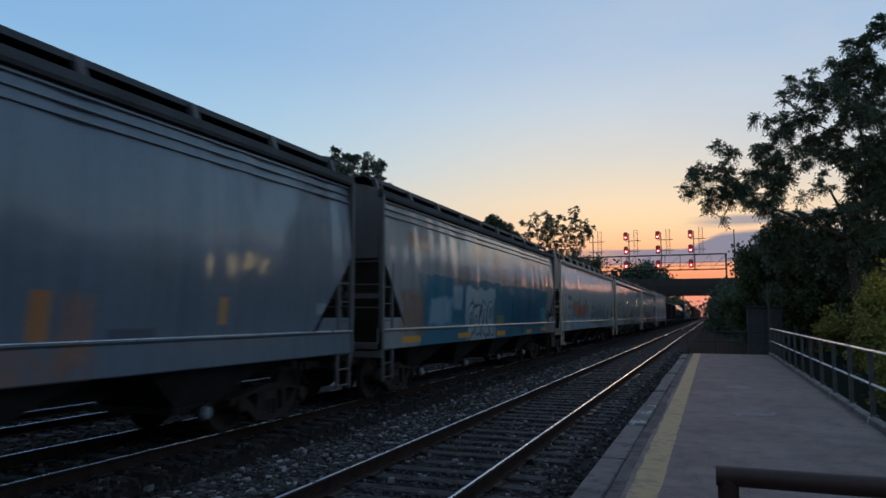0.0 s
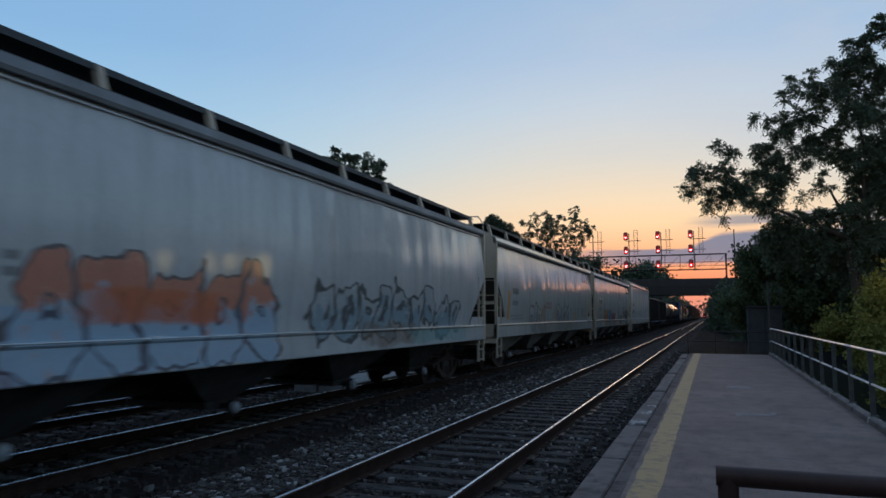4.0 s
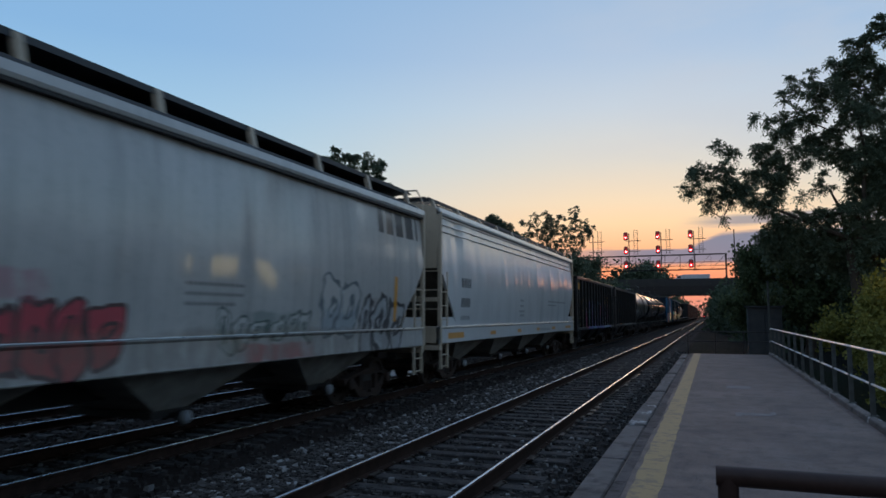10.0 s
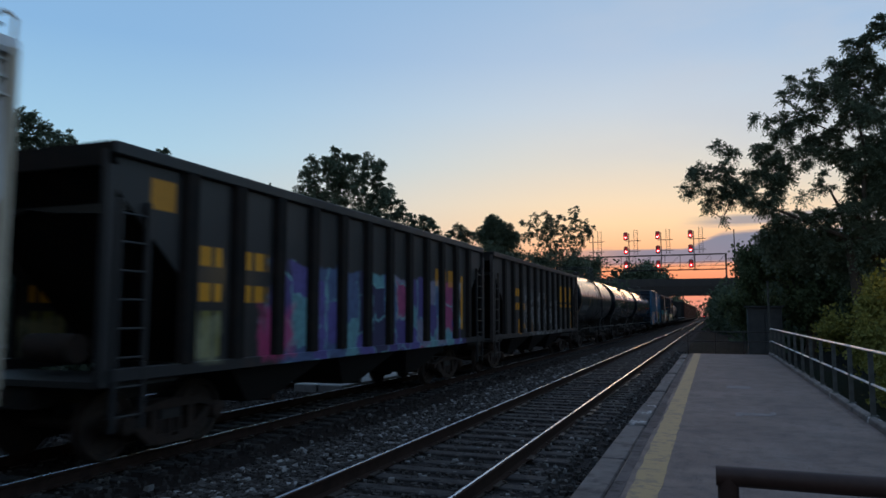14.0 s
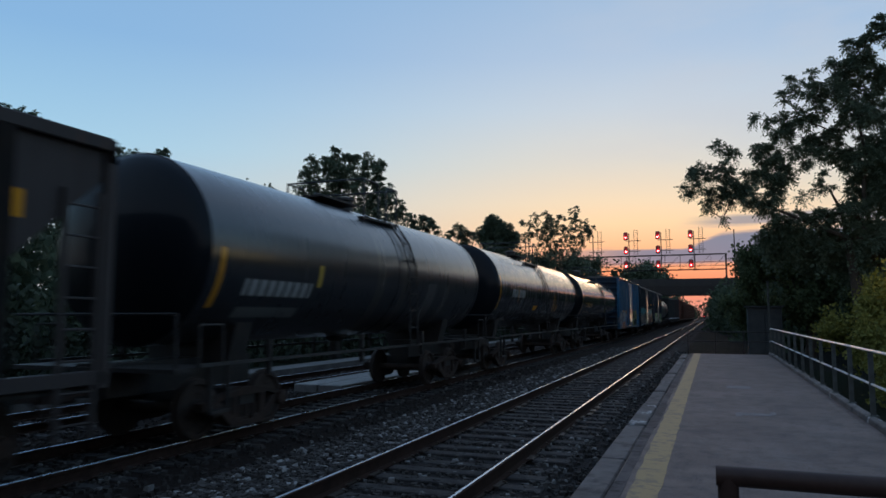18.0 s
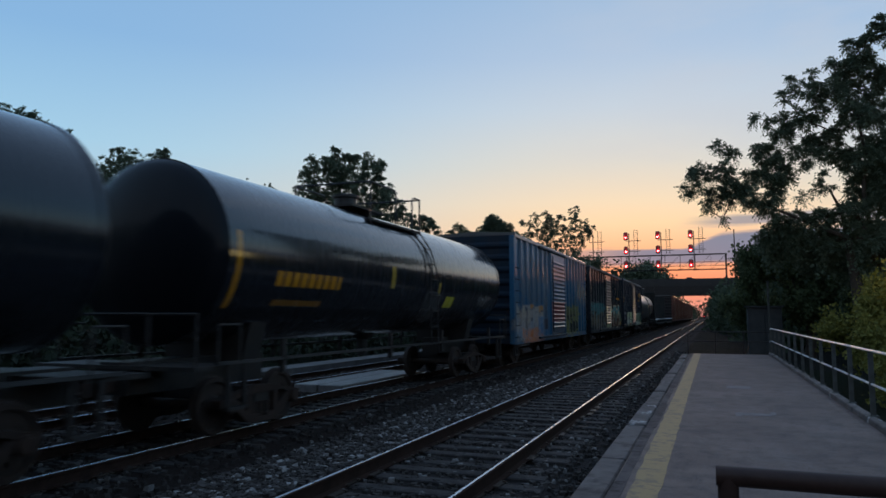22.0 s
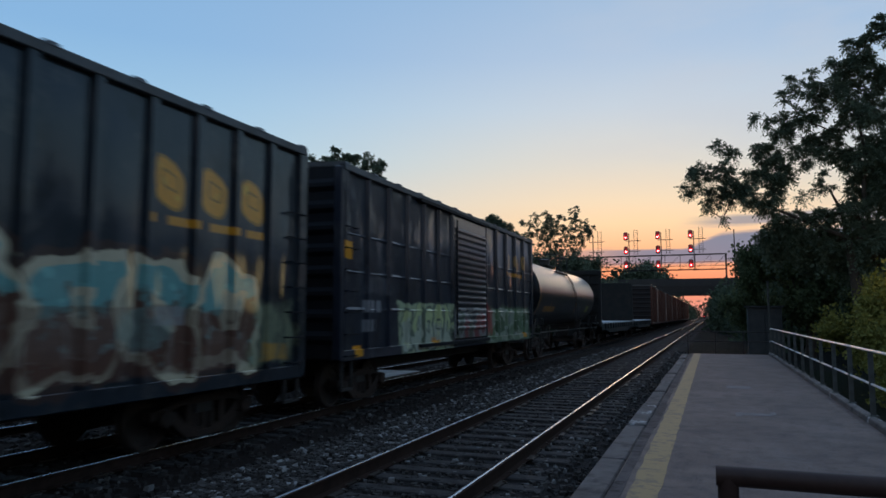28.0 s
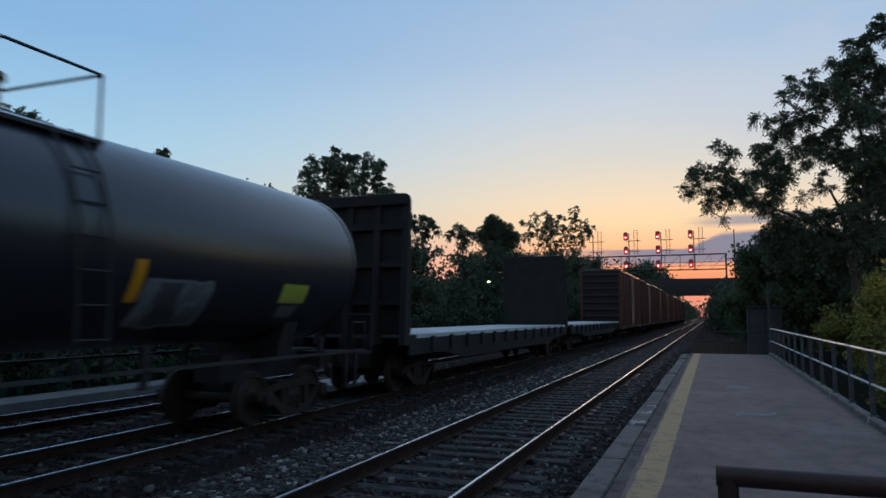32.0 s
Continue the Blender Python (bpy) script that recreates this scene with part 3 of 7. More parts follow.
def old_asphalt():
    m = Mat("cracked_edge_asphalt", 0.88, 0.0, 0.2)
    big, mid, fine = m.noise(1.3, 6.0, 0.7), m.noise(7.0, 5.0, 0.7), m.noise(80.0, 2.0, 0.6)
    m.c = m.mix(m.step(big, 0.38, 0.62), (0.060, 0.047, 0.044), (0.125, 0.100, 0.094))
    m.over(m.math("MULTIPLY", m.step(mid, 0.52, 0.62), 0.7), (0.030, 0.023, 0.021))
    m.over(m.math("MULTIPLY", m.step(fine, 0.55, 0.8), 0.5), (0.20, 0.175, 0.165))
    m.bump(mid, 0.02, 0.6).bump(fine, 0.008, 0.6)
    return m.done()


def worn_strips():
    """Old asphalt between edging and line, broken into uneven lengths."""
    y, dark = PY0, old_asphalt()
    while y < PY1 - 0.3:
        n = min(RNG.uniform(1.4, 3.4), PY1 - y)
        part("worn_strip", Shape().box(-0.938 + RNG.uniform(0, 0.02), -0.80 + RNG.uniform(-0.03, 0.012), y + 0.01, y + n - 0.01, -0.05, 0.1035 + RNG.uniform(0, 0.004)), dark, platform, "dark cracked asphalt strip", bevel=0.004)
        y += n


worn_strips()
part("kerb", Shape().box(2.10, 2.24, PY0, PY1, -0.5, 0.19), EDGE, platform, "raised concrete kerb", bevel=0.015)
CHALK = two_tone("pale_worn_patch", (0.24, 0.21, 0.205), (0.15, 0.13, 0.125), 7.0, 0.85)
for x0, x1, y0, y1 in ((0.30, 0.85, 12.45, 12.75), (0.30, 0.40, 12.3, 12.5), (0.83, 0.92, 12.6, 12.95), (0.25, 0.75, 16.9, 17.5)):
    part("repair_patch", Shape().box(x0, x1, y0, y1, 0.06, 0.104), CHALK, platform, "pale worn patch in the asphalt", bevel=0.01)

PATHCON = two_tone("grimy_path_concrete", (0.17, 0.16, 0.15), (0.09, 0.085, 0.08), 1.5, 0.8, spec=0.2)
far_platform = thing("far_platform", "narrow pale concrete path beyond the far track", "path", kind="structure")
part("deck", Shape().box(-15.9, -14.75, -20, 60, -0.7, -0.28), PATHCON, far_platform)
OLDPANEL = two_tone("grimy_crossing_panel", (0.20, 0.195, 0.19), (0.12, 0.112, 0.106), 2.0, 0.45)
crossing = thing("track_crossing", "pale concrete crossing panels between two tracks", "crossing", kind="structure")
for x0, x1 in ((-11.3, -10.55), (-10.5, -9.72)):
    part("panel", Shape().box(x0, x1, 17.8, 23.5, -0.6, -0.27), OLDPANEL, crossing, bevel=0.02)

POSTIRON = two_tone("weathered_post_iron", (0.11, 0.115, 0.105), (0.065, 0.062, 0.055), 5.0, 0.7, spec=0.2)

# handrail along the back of the platform
fence = thing("platform_railing", "grey two-rail tube railing along the platform's back", "railing")
for z in (1.16, 0.66):
    part("rail_tube", Shape().pipe([(2.2, -6, z), (2.2, 31.6, z), (2.2, 32.2, z - 0.05)], 0.020), GALV, fence, smooth=True)
post = Shape().box(2.165, 2.235, -0.022, 0.022, -0.3, 1.15).box(2.13, 2.27, -0.07, 0.07, 0.185, 0.203).rod((2.16, -0.05, 0.19), (2.16, -0.05, 0.22), 0.012, 6).rod((2.24, 0.05, 0.19), (2.24, 0.05, 0.22), 0.012, 6).mesh("post", POSTIRON, bevel=0.004)
for i in range(22):
    part("post", post, POSTIRON, fence, at=pose(0, -5.1 + 1.74 * i, 0))
end_fence = thing("end_railing", "dark low railing across the platform's end", "railing")
for z in (1.0, 0.6):
    part("rail_tube", Shape().rod((-1.0, 32.3, z), (2.2, 32.3, z), 0.022), STEEL, end_fence)
for x in (-1.0, 0.1, 1.2):
    part("post", Shape().rod((x, 32.3, -0.3), (x, 32.3, 1.02), 0.022), STEEL, end_fence)

# brown pipe rail close to the camera
hand = thing("pipe_rail", "dark brown painted steel pipe rail on the platform", "railing")
part("top_pipe", Shape().rod((-0.005, 2.42, 1.185), (2.0, 2.42, 1.185), 0.031, 16), BROWNPIPE, hand, smooth=True)
part("post", Shape().rod((0.03, 2.42, 0.1), (0.03, 2.42, 1.185), 0.031, 16), BROWNPIPE, hand, smooth=True)
part("post", Shape().rod((1.9, 2.42, 0.1), (1.9, 2.42, 1.185), 0.031, 16), BROWNPIPE, hand, smooth=True)
part("foot_plate", Shape().box(-0.06, 0.12, 2.33, 2.51, 0.1, 0.112), BROWNPIPE, hand)
part("foot_plate", Shape().box(1.81, 1.99, 2.33, 2.51, 0.1, 0.112), BROWNPIPE, hand)

# relay cabinet beyond the platform's end
CABINET = two_tone("cabinet_paint", (0.060, 0.066, 0.070), (0.085, 0.088, 0.088), 3.0, 0.8, spec=0.1)
cab = thing("relay_cabinet", "grey metal equipment cabinet beside the track", "cabinet", pose(2.5, 40, -0.4))
part("body", Shape().box(-0.8, 0.8, -0.5, 0.5, 0, 2.5), CABINET, cab, bevel=0.03)
part("door", Shape().box(-0.65, -0.02, -0.53, -0.505, 0.2, 2.2), CABINET, cab, bevel=0.01)
part("door", Shape().box(0.02, 0.65, -0.53, -0.505, 0.2, 2.2), CABINET, cab, bevel=0.01)
part("roof", Shape().box(-0.9, 0.9, -0.6, 0.6, 2.5, 2.58), CABINET, cab)


wire_pole = thing("wire_pole", "thin dark pole beside the equipment cabinet", "pole", pose(2.66, 39.0, -0.6))
part("shaft", Shape().rod((0, 0, 0), (0, 0, 3.95), 0.05, 8, 0.04), POSTIRON, wire_pole, smooth=True)
part("cap", Shape().rod((0, 0, 3.95), (0, 0, 4.0), 0.06, 8), POSTIRON, wire_pole)


# ---- signal bridge ----
def glow(name, colour, strength):
    m = bpy.data.materials.new(name)
    m.use_nodes = True
    b = m.node_tree.nodes["Principled BSDF"]
    b.inputs["Base Color"].default_value = (*colour, 1)
    b.inputs["Emission Color"].default_value = (*colour, 1)
    b.inputs["Emission Strength"].default_value = strength
    return m


RED = glow("red_lamp", (1.0, 0.022, 0.035), 3.2)
HOT = glow("red_lamp_core", (1.0, 0.42, 0.40), 14.0)
DIM_RED = glow("dim_red_lamp", (0.35, 0.015, 0.02), 0.25)
AMBER = glow("amber_lamp", (1.0, 0.75, 0.25), 30.0)


def signal_bridge(y):
    g = thing("signal_bridge", "steel truss signal bridge over the tracks", "signal bridge", pose(0, y, 0))
    for z in (10.85, 8.55):
        for dy in (-0.6, 0.6):
            part("chord", Shape().box(-19.5, 2.3, dy - 0.05, dy + 0.05, z - (0.05 if z > 9 else 0.03), z + (0.05 if z > 9 else 0.03)), STEEL, g)
    for dy in (-0.6, 0.6):
        part("leg", Shape().box(2.12, 2.34, dy - 0.1, dy + 0.1, -0.6, 10.9), STEEL, g)
        part("leg", Shape().box(-19.6, -19.4, dy - 0.1, dy + 0.1, -0.6, 10.9), STEEL, g)
    for k in range(10):
        x = -19.5 + 2.18 * k
        for dy in (-0.6, 0.6):
            part("brace", Shape().rod((x, dy, 8.55), (x + 2.18, dy, 10.85), 0.014, 5), STEEL, g)
            part("upright", Shape().rod((x, dy, 8.55), (x, dy, 10.85), 0.022, 5), STEEL, g)
    part("walkway", Shape().box(-19.5, 2.3, -0.55, 0.55, 8.6, 8.64), STEEL, g)
    for dy in (-0.6, 0.6):
        for z in (9.15, 9.7):
            part("handrail", Shape().rod((-19.5, dy, z), (2.2, dy, z), 0.02, 5), STEEL, g)
    return g


def signal_mast(x, y, z, lit):
    """Three heads, one above the other, on a post with ladder and platform hoops."""
    s = thing("signal_mast", "three-head railway signal, all lamps red" if lit else "signal ladder cage seen from behind", "signal", pose(x, y, z), "signals on the bridge")
    part("mast", Shape().rod((0.45, 0.3, -2.6), (0.45, 0.3, 3.4), 0.07, 8), STEEL, s)
    lad = Shape()
    for dx in (1.2, 1.75):
        lad.rod((dx, 0.3, 0), (dx, 0.3, 3.9), 0.035, 5)
    for k in range(12):
        lad.rod((1.2, 0.3, 0.2 + 0.33 * k), (1.75, 0.3, 0.2 + 0.33 * k), 0.025, 4)
    part("ladder", lad, STEEL, s)
    for z0 in (0.6, 2.2):
        part("stand", Shape().box(-0.1, 2.2, 0.1, 0.5, z0, z0 + 0.06), STEEL, s)
    if lit:
        for k in range(3):
            z0 = (2.95, 0.75, -1.5)[k]
            h = part("signal_head", Shape().box(-0.33, 0.33, -0.05, 0.25, z0 - 0.62, z0 + 0.62), BLACK, s, "dark oval backing plate", bevel=0.12)
            part("lens", Shape().lathe("y", [(-0.12, 0.0), (-0.10, 0.18), (-0.06, 0.25), (-0.04, 0.25)], (0, 0, z0 - 0.2), 14), RED, h, "glowing red lens", True)
            part("lens_core", Shape().lathe("y", [(-0.135, 0.0), (-0.132, 0.06), (-0.125, 0.085), (-0.11, 0.085)], (0, 0, z0 - 0.24), 10), HOT, h, "bright core of the red lens", True)
            part("hood", Shape().prism("y", [(0.22 * math.cos(a), z0 - 0.2 + 0.22 * math.sin(a)) for a in [0.3 * i for i in range(11)]] +
                                       [(0.19 * math.cos(a), z0 - 0.2 + 0.19 * math.sin(a)) for a in [0.3 * i for i in range(10, -1, -1)]], -0.35, -0.06), BLACK, h, "black visor")
            part("marker_lens", Shape().lathe("y", [(-0.12, 0.0), (-0.10, 0.15), (-0.06, 0.22), (-0.04, 0.22)], (0, 0, z0 + 0.28), 12), DIM_RED, h, "dimmer red lens", True)
    return s


signal_bridge(113)
for sx in (-12.1, -7.35, -2.65):
    signal_mast(sx, 112, 10.95, True)
signal_mast(-17.6, 112, 10.95, False)


# ---- road bridge ----
OLDCON = two_tone("sooty_concrete", (0.034, 0.033, 0.032), (0.055, 0.050, 0.047), 0.8, 0.85)


def road_bridge(y):
    b = thing("road_bridge", "dark steel girder road bridge over the tracks", "bridge", pose(0, y, 0), kind="structure")
    part("deck", Shape().box(-420, 330, 0, 9, 8.6, 9.2), OLDCON, b)
    for dy in (0.3, 3, 6, 8.7):
        part("girder", Shape().box(-19, 0.6, dy - 0.2, dy + 0.2, 6.5, 8.6), STEEL, b)
    for dy in (0.1, 8.9):
        part("parapet", Shape().box(-420, 330, dy - 0.15, dy + 0.15, 9.2, 10.3), OLDCON, b)
    part("abutment", Shape().box(0.6, 330, 0, 9, -1, 8.6), OLDCON, b)
    part("abutment", Shape().box(-420, -19, 0, 9, -1, 8.6), OLDCON, b)
    for k in range(10):
        part("stiffener", Shape().box(-18.9 + 2.1 * k, -18.84 + 2.1 * k, -0.08, 0.1, 6.55, 8.55), STEEL, b)


road_bridge(175)
ROAD_Z, VEHICLES = 9.2, []
TYRE = two_tone("tyre_rubber", (0.012, 0.012, 0.012), (0.022, 0.021, 0.020), 4.0, 0.85, spec=0.2)
VANPAINT = two_tone("white_truck_paint", (0.62, 0.63, 0.65), (0.50, 0.51, 0.53), 1.2, 0.4)
CARPAINT = two_tone("dark_car_paint", (0.022, 0.024, 0.028), (0.034, 0.035, 0.038), 2.0, 0.28)
CARGLASS = two_tone("dark_car_glass", (0.010, 0.011, 0.013), (0.014, 0.015, 0.017), 2.0, 0.12)
HEADLIGHT, TAILLIGHT = glow("headlight_lens", (1.0, 0.93, 0.80), 6.0), glow("taillight_lens", (0.9, 0.03, 0.02), 3.0)


def road_wheels(v, ys, half):
    for y in ys:
        for x in (-1, 1):
            w = part("wheel", Shape().lathe("x", [(-0.12, 0.0), (-0.12, 0.28), (-0.09, 0.34), (0.09, 0.34), (0.12, 0.28), (0.12, 0.0)], (x * half, y, 0.34), 18), TYRE, v, "black tyre", True)
            part("rim", Shape().lathe("x", [(x * 0.10, 0.0), (x * 0.10, 0.19), (x * 0.135, 0.17), (x * 0.135, 0.0)], (x * half, y, 0.34), 12), GREYIRON, w)


def box_truck(x0, y):
    """White delivery truck, driving towards its own -y."""
    v = thing("box_truck", "white box truck crossing the road bridge", "truck", pose(x0, y, ROAD_Z, 0, 0, -90))
    part("cargo_box", Shape().box(-1.15, 1.15, -1.9, 4.4, 0.55, 2.2), VANPAINT, v, "plain white cargo box", bevel=0.05)
    cab = part("cab", Shape().prism("x", [(-4.0, 0.45), (-1.95, 0.45), (-1.95, 2.05), (-2.7, 2.02), (-3.3, 1.35), (-4.0, 1.15)], -1.05, 1.05), VANPAINT, v, "white driver's cab", bevel=0.06)
    part("windscreen", Shape().prism("x", [(-2.74, 1.96), (-2.77, 1.97), (-3.30, 1.39), (-3.27, 1.37)], -0.9, 0.9), CARGLASS, cab)
    for x in (-1, 1):
        part("headlight", Shape().box(x * 0.75 - 0.14, x * 0.75 + 0.14, -4.05, -3.98, 0.75, 0.92), HEADLIGHT, v, "lit headlight")
        part("door_window", Shape().box(min(x * 1.04, x * 1.06), max(x * 1.04, x * 1.06), -2.9, -2.15, 1.35, 1.88), CARGLASS, cab)
    part("chassis", Shape().box(-0.5, 0.5, -3.7, 4.2, 0.38, 0.56), STEEL, v)
    road_wheels(v, (-3.1, 2.9), 0.95)
    VEHICLES.append((v, x0, y))


def saloon_car(x0, y):
    v = thing("car", "dark saloon car crossing the road bridge", "car", pose(x0, y, ROAD_Z, 0, 0, -90))
    part("body", Shape().prism("x", [(-2.2, 0.35), (2.2, 0.35), (2.25, 0.75), (2.1, 0.98), (1.3, 1.02), (-0.9, 1.0), (-2.0, 0.85), (-2.25, 0.65)], -0.88, 0.88), CARPAINT, v, "dark glossy body", bevel=0.05)
    part("cabin", Shape().prism("x", [(-0.95, 0.98), (1.5, 0.98), (0.9, 1.48), (-0.2, 1.5)], -0.74, 0.74), CARGLASS, v, "dark glazed cabin", bevel=0.05)
    part("roof", Shape().box(-0.68, 0.68, -0.2, 0.88, 1.47, 1.53), CARPAINT, v, bevel=0.02)
    for x in (-1, 1):
        part("headlight", Shape().box(x * 0.62 - 0.16, x * 0.62 + 0.16, -2.27, -2.15, 0.62, 0.76), HEADLIGHT, v, "lit headlight")
        part("tail_light", Shape().box(x * 0.66 - 0.14, x * 0.66 + 0.14, 2.16, 2.27, 0.70, 0.86), TAILLIGHT, v, "red tail light")
    road_wheels(v, (-1.35, 1.35), 0.80)
    VEHICLES.append((v, x0, y))


ROAD_SPEED = 12.5      # metres a second, towards -x
box_truck(-9.5 + ROAD_SPEED * 10.4, 178.5)
saloon_car(-5.0 + ROAD_SPEED * 22.0, 178.5)
low_signal = thing("low_signal", "low post with one small red lamp beside the track", "signal", pose(-1.45, 150, -0.4))
part("post", Shape().rod((0, 0, 0), (0, 0, 2.1), 0.06, 8), STEEL, low_signal)
dwarf = part("signal_head", Shape().box(-0.28, 0.28, -0.12, 0.12, 1.55, 2.25), BLACK, low_signal, bevel=0.05)
part("lens", Shape().lathe("y", [(-0.2, 0.0), (-0.19, 0.06), (-0.16, 0.10), (-0.12, 0.10)], (0, 0, 1.9), 12), RED, dwarf, "glowing red lens", True)

mast = thing("antenna_mast", "thin dark antenna mast behind the trees", "mast", pose(3.6, 118, -0.6))
part("pole", Shape().rod((0, 0, 0), (0, 0, 15.6), 0.16, 8, 0.07), STEEL, mast)
lamp = thing("street_lamp", "distant street lamp with a small amber light", "street lamp", pose(-19.5, 60, -0.6))
part("pole", Shape().rod((0, 0, 0), (0, 0, 5.2), 0.09, 8, 0.05), GREYIRON, lamp)
part("arm", Shape().rod((0, 0, 5.2), (1.2, -0.3, 5.35), 0.04, 6), GREYIRON, lamp)
part("lantern", Shape().box(1.0, 1.45, -0.45, -0.15, 5.28, 5.42), GREYIRON, lamp, bevel=0.03)
part("bulb", Shape().box(1.1, 1.35, -0.38, -0.22, 5.22, 5.275), AMBER, lamp, "amber glowing bulb")


# ---- trees ----
def leaf_material(name, a, b, thin=0.3):
    """Leaves of two greens; some light comes through them."""
    m = Mat(name, 0.7, 0.0, 0.15)
    g = m.t.nodes.new("ShaderNodeNewGeometry")
    m.c = m.mix(g.outputs["Random Per Island"], a, b)
    back, mix = m.t.nodes.new("ShaderNodeBsdfTranslucent"), m.t.nodes.new("ShaderNodeMixShader")
    m.link(m.c, back.inputs[0])
    mix.inputs[0].default_value = thin
    m.t.links.new(m.b.outputs[0], mix.inputs[1])
    m.t.links.new(back.outputs[0], mix.inputs[2])
    m.t.links.new(mix.outputs[0], m.t.nodes["Material Output"].inputs[0])
    return m.done()


LEAF = leaf_material("leaf_dark", (0.075, 0.105, 0.072), (0.135, 0.170, 0.112))
# yellowed and paled: part of the lamplight on the bush is in this colour
LEAF2 = leaf_material("leaf_lamplit", (0.12, 0.125, 0.030), (0.24, 0.225, 0.055))
LEAF3 = leaf_material("leaf_shrub", (0.055, 0.076, 0.040), (0.105, 0.130, 0.058))
LEAF4 = leaf_material("leaf_woods", (0.042, 0.060, 0.038), (0.082, 0.105, 0.062))
# the last one: leaf green darkened to hold the shade behind the train
LEAF5 = leaf_material("leaf_shaded", (0.022, 0.030, 0.020), (0.045, 0.058, 0.034), 0.1)


def leaves(name, blobs, count, size, material, parent, seed, hollow=0.55, sprig=30, twigs=0):
    """A crown: leaves in sprigs, the sprigs spread through ellipsoids (x, y, z, rx, ry, rz, share)."""
    rng = np.random.default_rng(seed)
    w = np.array([b[6] * b[3] * b[5] for b in blobs])
    which = rng.choice(len(blobs), count // sprig, p=w / w.sum())
    B = np.array([b[:6] for b in blobs])[which]
    d = rng.normal(size=(len(which), 3))
    d /= np.linalg.norm(d, axis=1)[:, None]
    r = (hollow + (0.97 - hollow) * rng.random(len(which)) ** 0.45)[:, None]
    m = len(which)
    if twigs:
        # sprigs sit along twigs that reach out of the crown unevenly, thinning towards the tips
        T = rng.normal(size=(len(blobs), twigs, 3))
        T /= np.linalg.norm(T, axis=2)[:, :, None]
        L = rng.uniform(0.6, 1.08, (len(blobs), twigs))
        k = rng.integers(0, twigs, m)
        r = (rng.random(m) ** 0.62 * L[which, k])[:, None]
        d = T[which, k] + rng.normal(size=(m, 3)) * 0.17
    c = B[:, :3] + d * r * B[:, 3:]
    way = d + rng.normal(size=(m, 3)) * 0.55 + (0, 0, -0.15)
    way /= np.linalg.norm(way, axis=1)[:, None]
    reach = (size * 4.2 * rng.uniform(0.5, 1.3, m))[:, None]
    along = rng.uniform(-0.6, 0.6, (m * sprig, 1))
    c = np.repeat(c, sprig, 0) + np.repeat(way * reach, sprig, 0) * along + rng.normal(size=(m * sprig, 3)) * size * (0.95 - 0.6 * np.abs(along))
    n = len(c)
    a = rng.normal(size=(n, 3))
    a[:, 2] -= 0.5
    a /= np.linalg.norm(a, axis=1)[:, None]
    b = np.cross(a, rng.normal(size=(n, 3)))
    b /= np.linalg.norm(b, axis=1)[:, None]
    up = np.cross(a, b)
    s = (size * rng.uniform(0.6, 1.3, n))[:, None]
    v = np.stack([c, c + a * s * 0.5 + b * s * 0.42 + up * s * 0.08, c + a * s, c + a * s * 0.5 - b * s * 0.42 + up * s * 0.08], 1)
    me = bpy.data.meshes.new(name)
    q = np.arange(n)[:, None] * 4
    me.from_pydata(v.reshape(-1, 3).tolist(), [], np.concatenate([q + (0, 1, 2), q + (0, 2, 3)], 0).tolist())
    me.materials.append(material)
    ob = new(name, me)
    ob.parent = parent
    return ob


def tree(label, base, blobs, count, size, seed, material=LEAF, trunk=0.28, group="", hollow=0.55, twigs=32):
    """Trunk and limbs reach from the base into each ellipsoid of the crown."""
    t = thing("tree", label, "tree", group=group)
    rng = random.Random(seed)
    bx, by, bz = base
    cx = sum(b[0] for b in blobs) / len(blobs)
    cy = sum(b[1] for b in blobs) / len(blobs)
    top = max(b[2] for b in blobs)
    fork = Vector((bx + (cx - bx) * 0.35, by + (cy - by) * 0.35, bz + (top - bz) * 0.42))
    s = Shape()
    mid = (Vector(base) + fork) / 2 + Vector((rng.uniform(-.3, .3), rng.uniform(-.3, .3), 0))
    s.rod(base, mid, trunk * 1.15, 9, trunk * 0.9).rod(mid, fork, trunk * 0.9, 9, trunk * 0.7)
    part("trunk", s, BARK, t, smooth=True)
    for b in blobs:
        l = Shape()
        e = Vector(b[:3])
        k = fork.lerp(e, 0.5) + Vector((rng.uniform(-.5, .5), rng.uniform(-.5, .5), rng.uniform(0, .6)))
        l.rod(fork, k, trunk * 0.36, 7, trunk * 0.2).rod(k, e, trunk * 0.2, 6, trunk * 0.07)
        for _ in range(4):
            d = Vector((rng.uniform(-1, 1) * b[3], rng.uniform(-1, 1) * b[4], rng.uniform(-.6, 1) * b[5])) * 0.8
            l.rod(k.lerp(e, rng.uniform(0.3, 1)), e + d, trunk * 0.1, 5, trunk * 0.03)
        part("limb", l, BARK, t, smooth=True)
    leaves("crown", blobs, count, size, material, t, seed, hollow, 14, twigs)
    return t


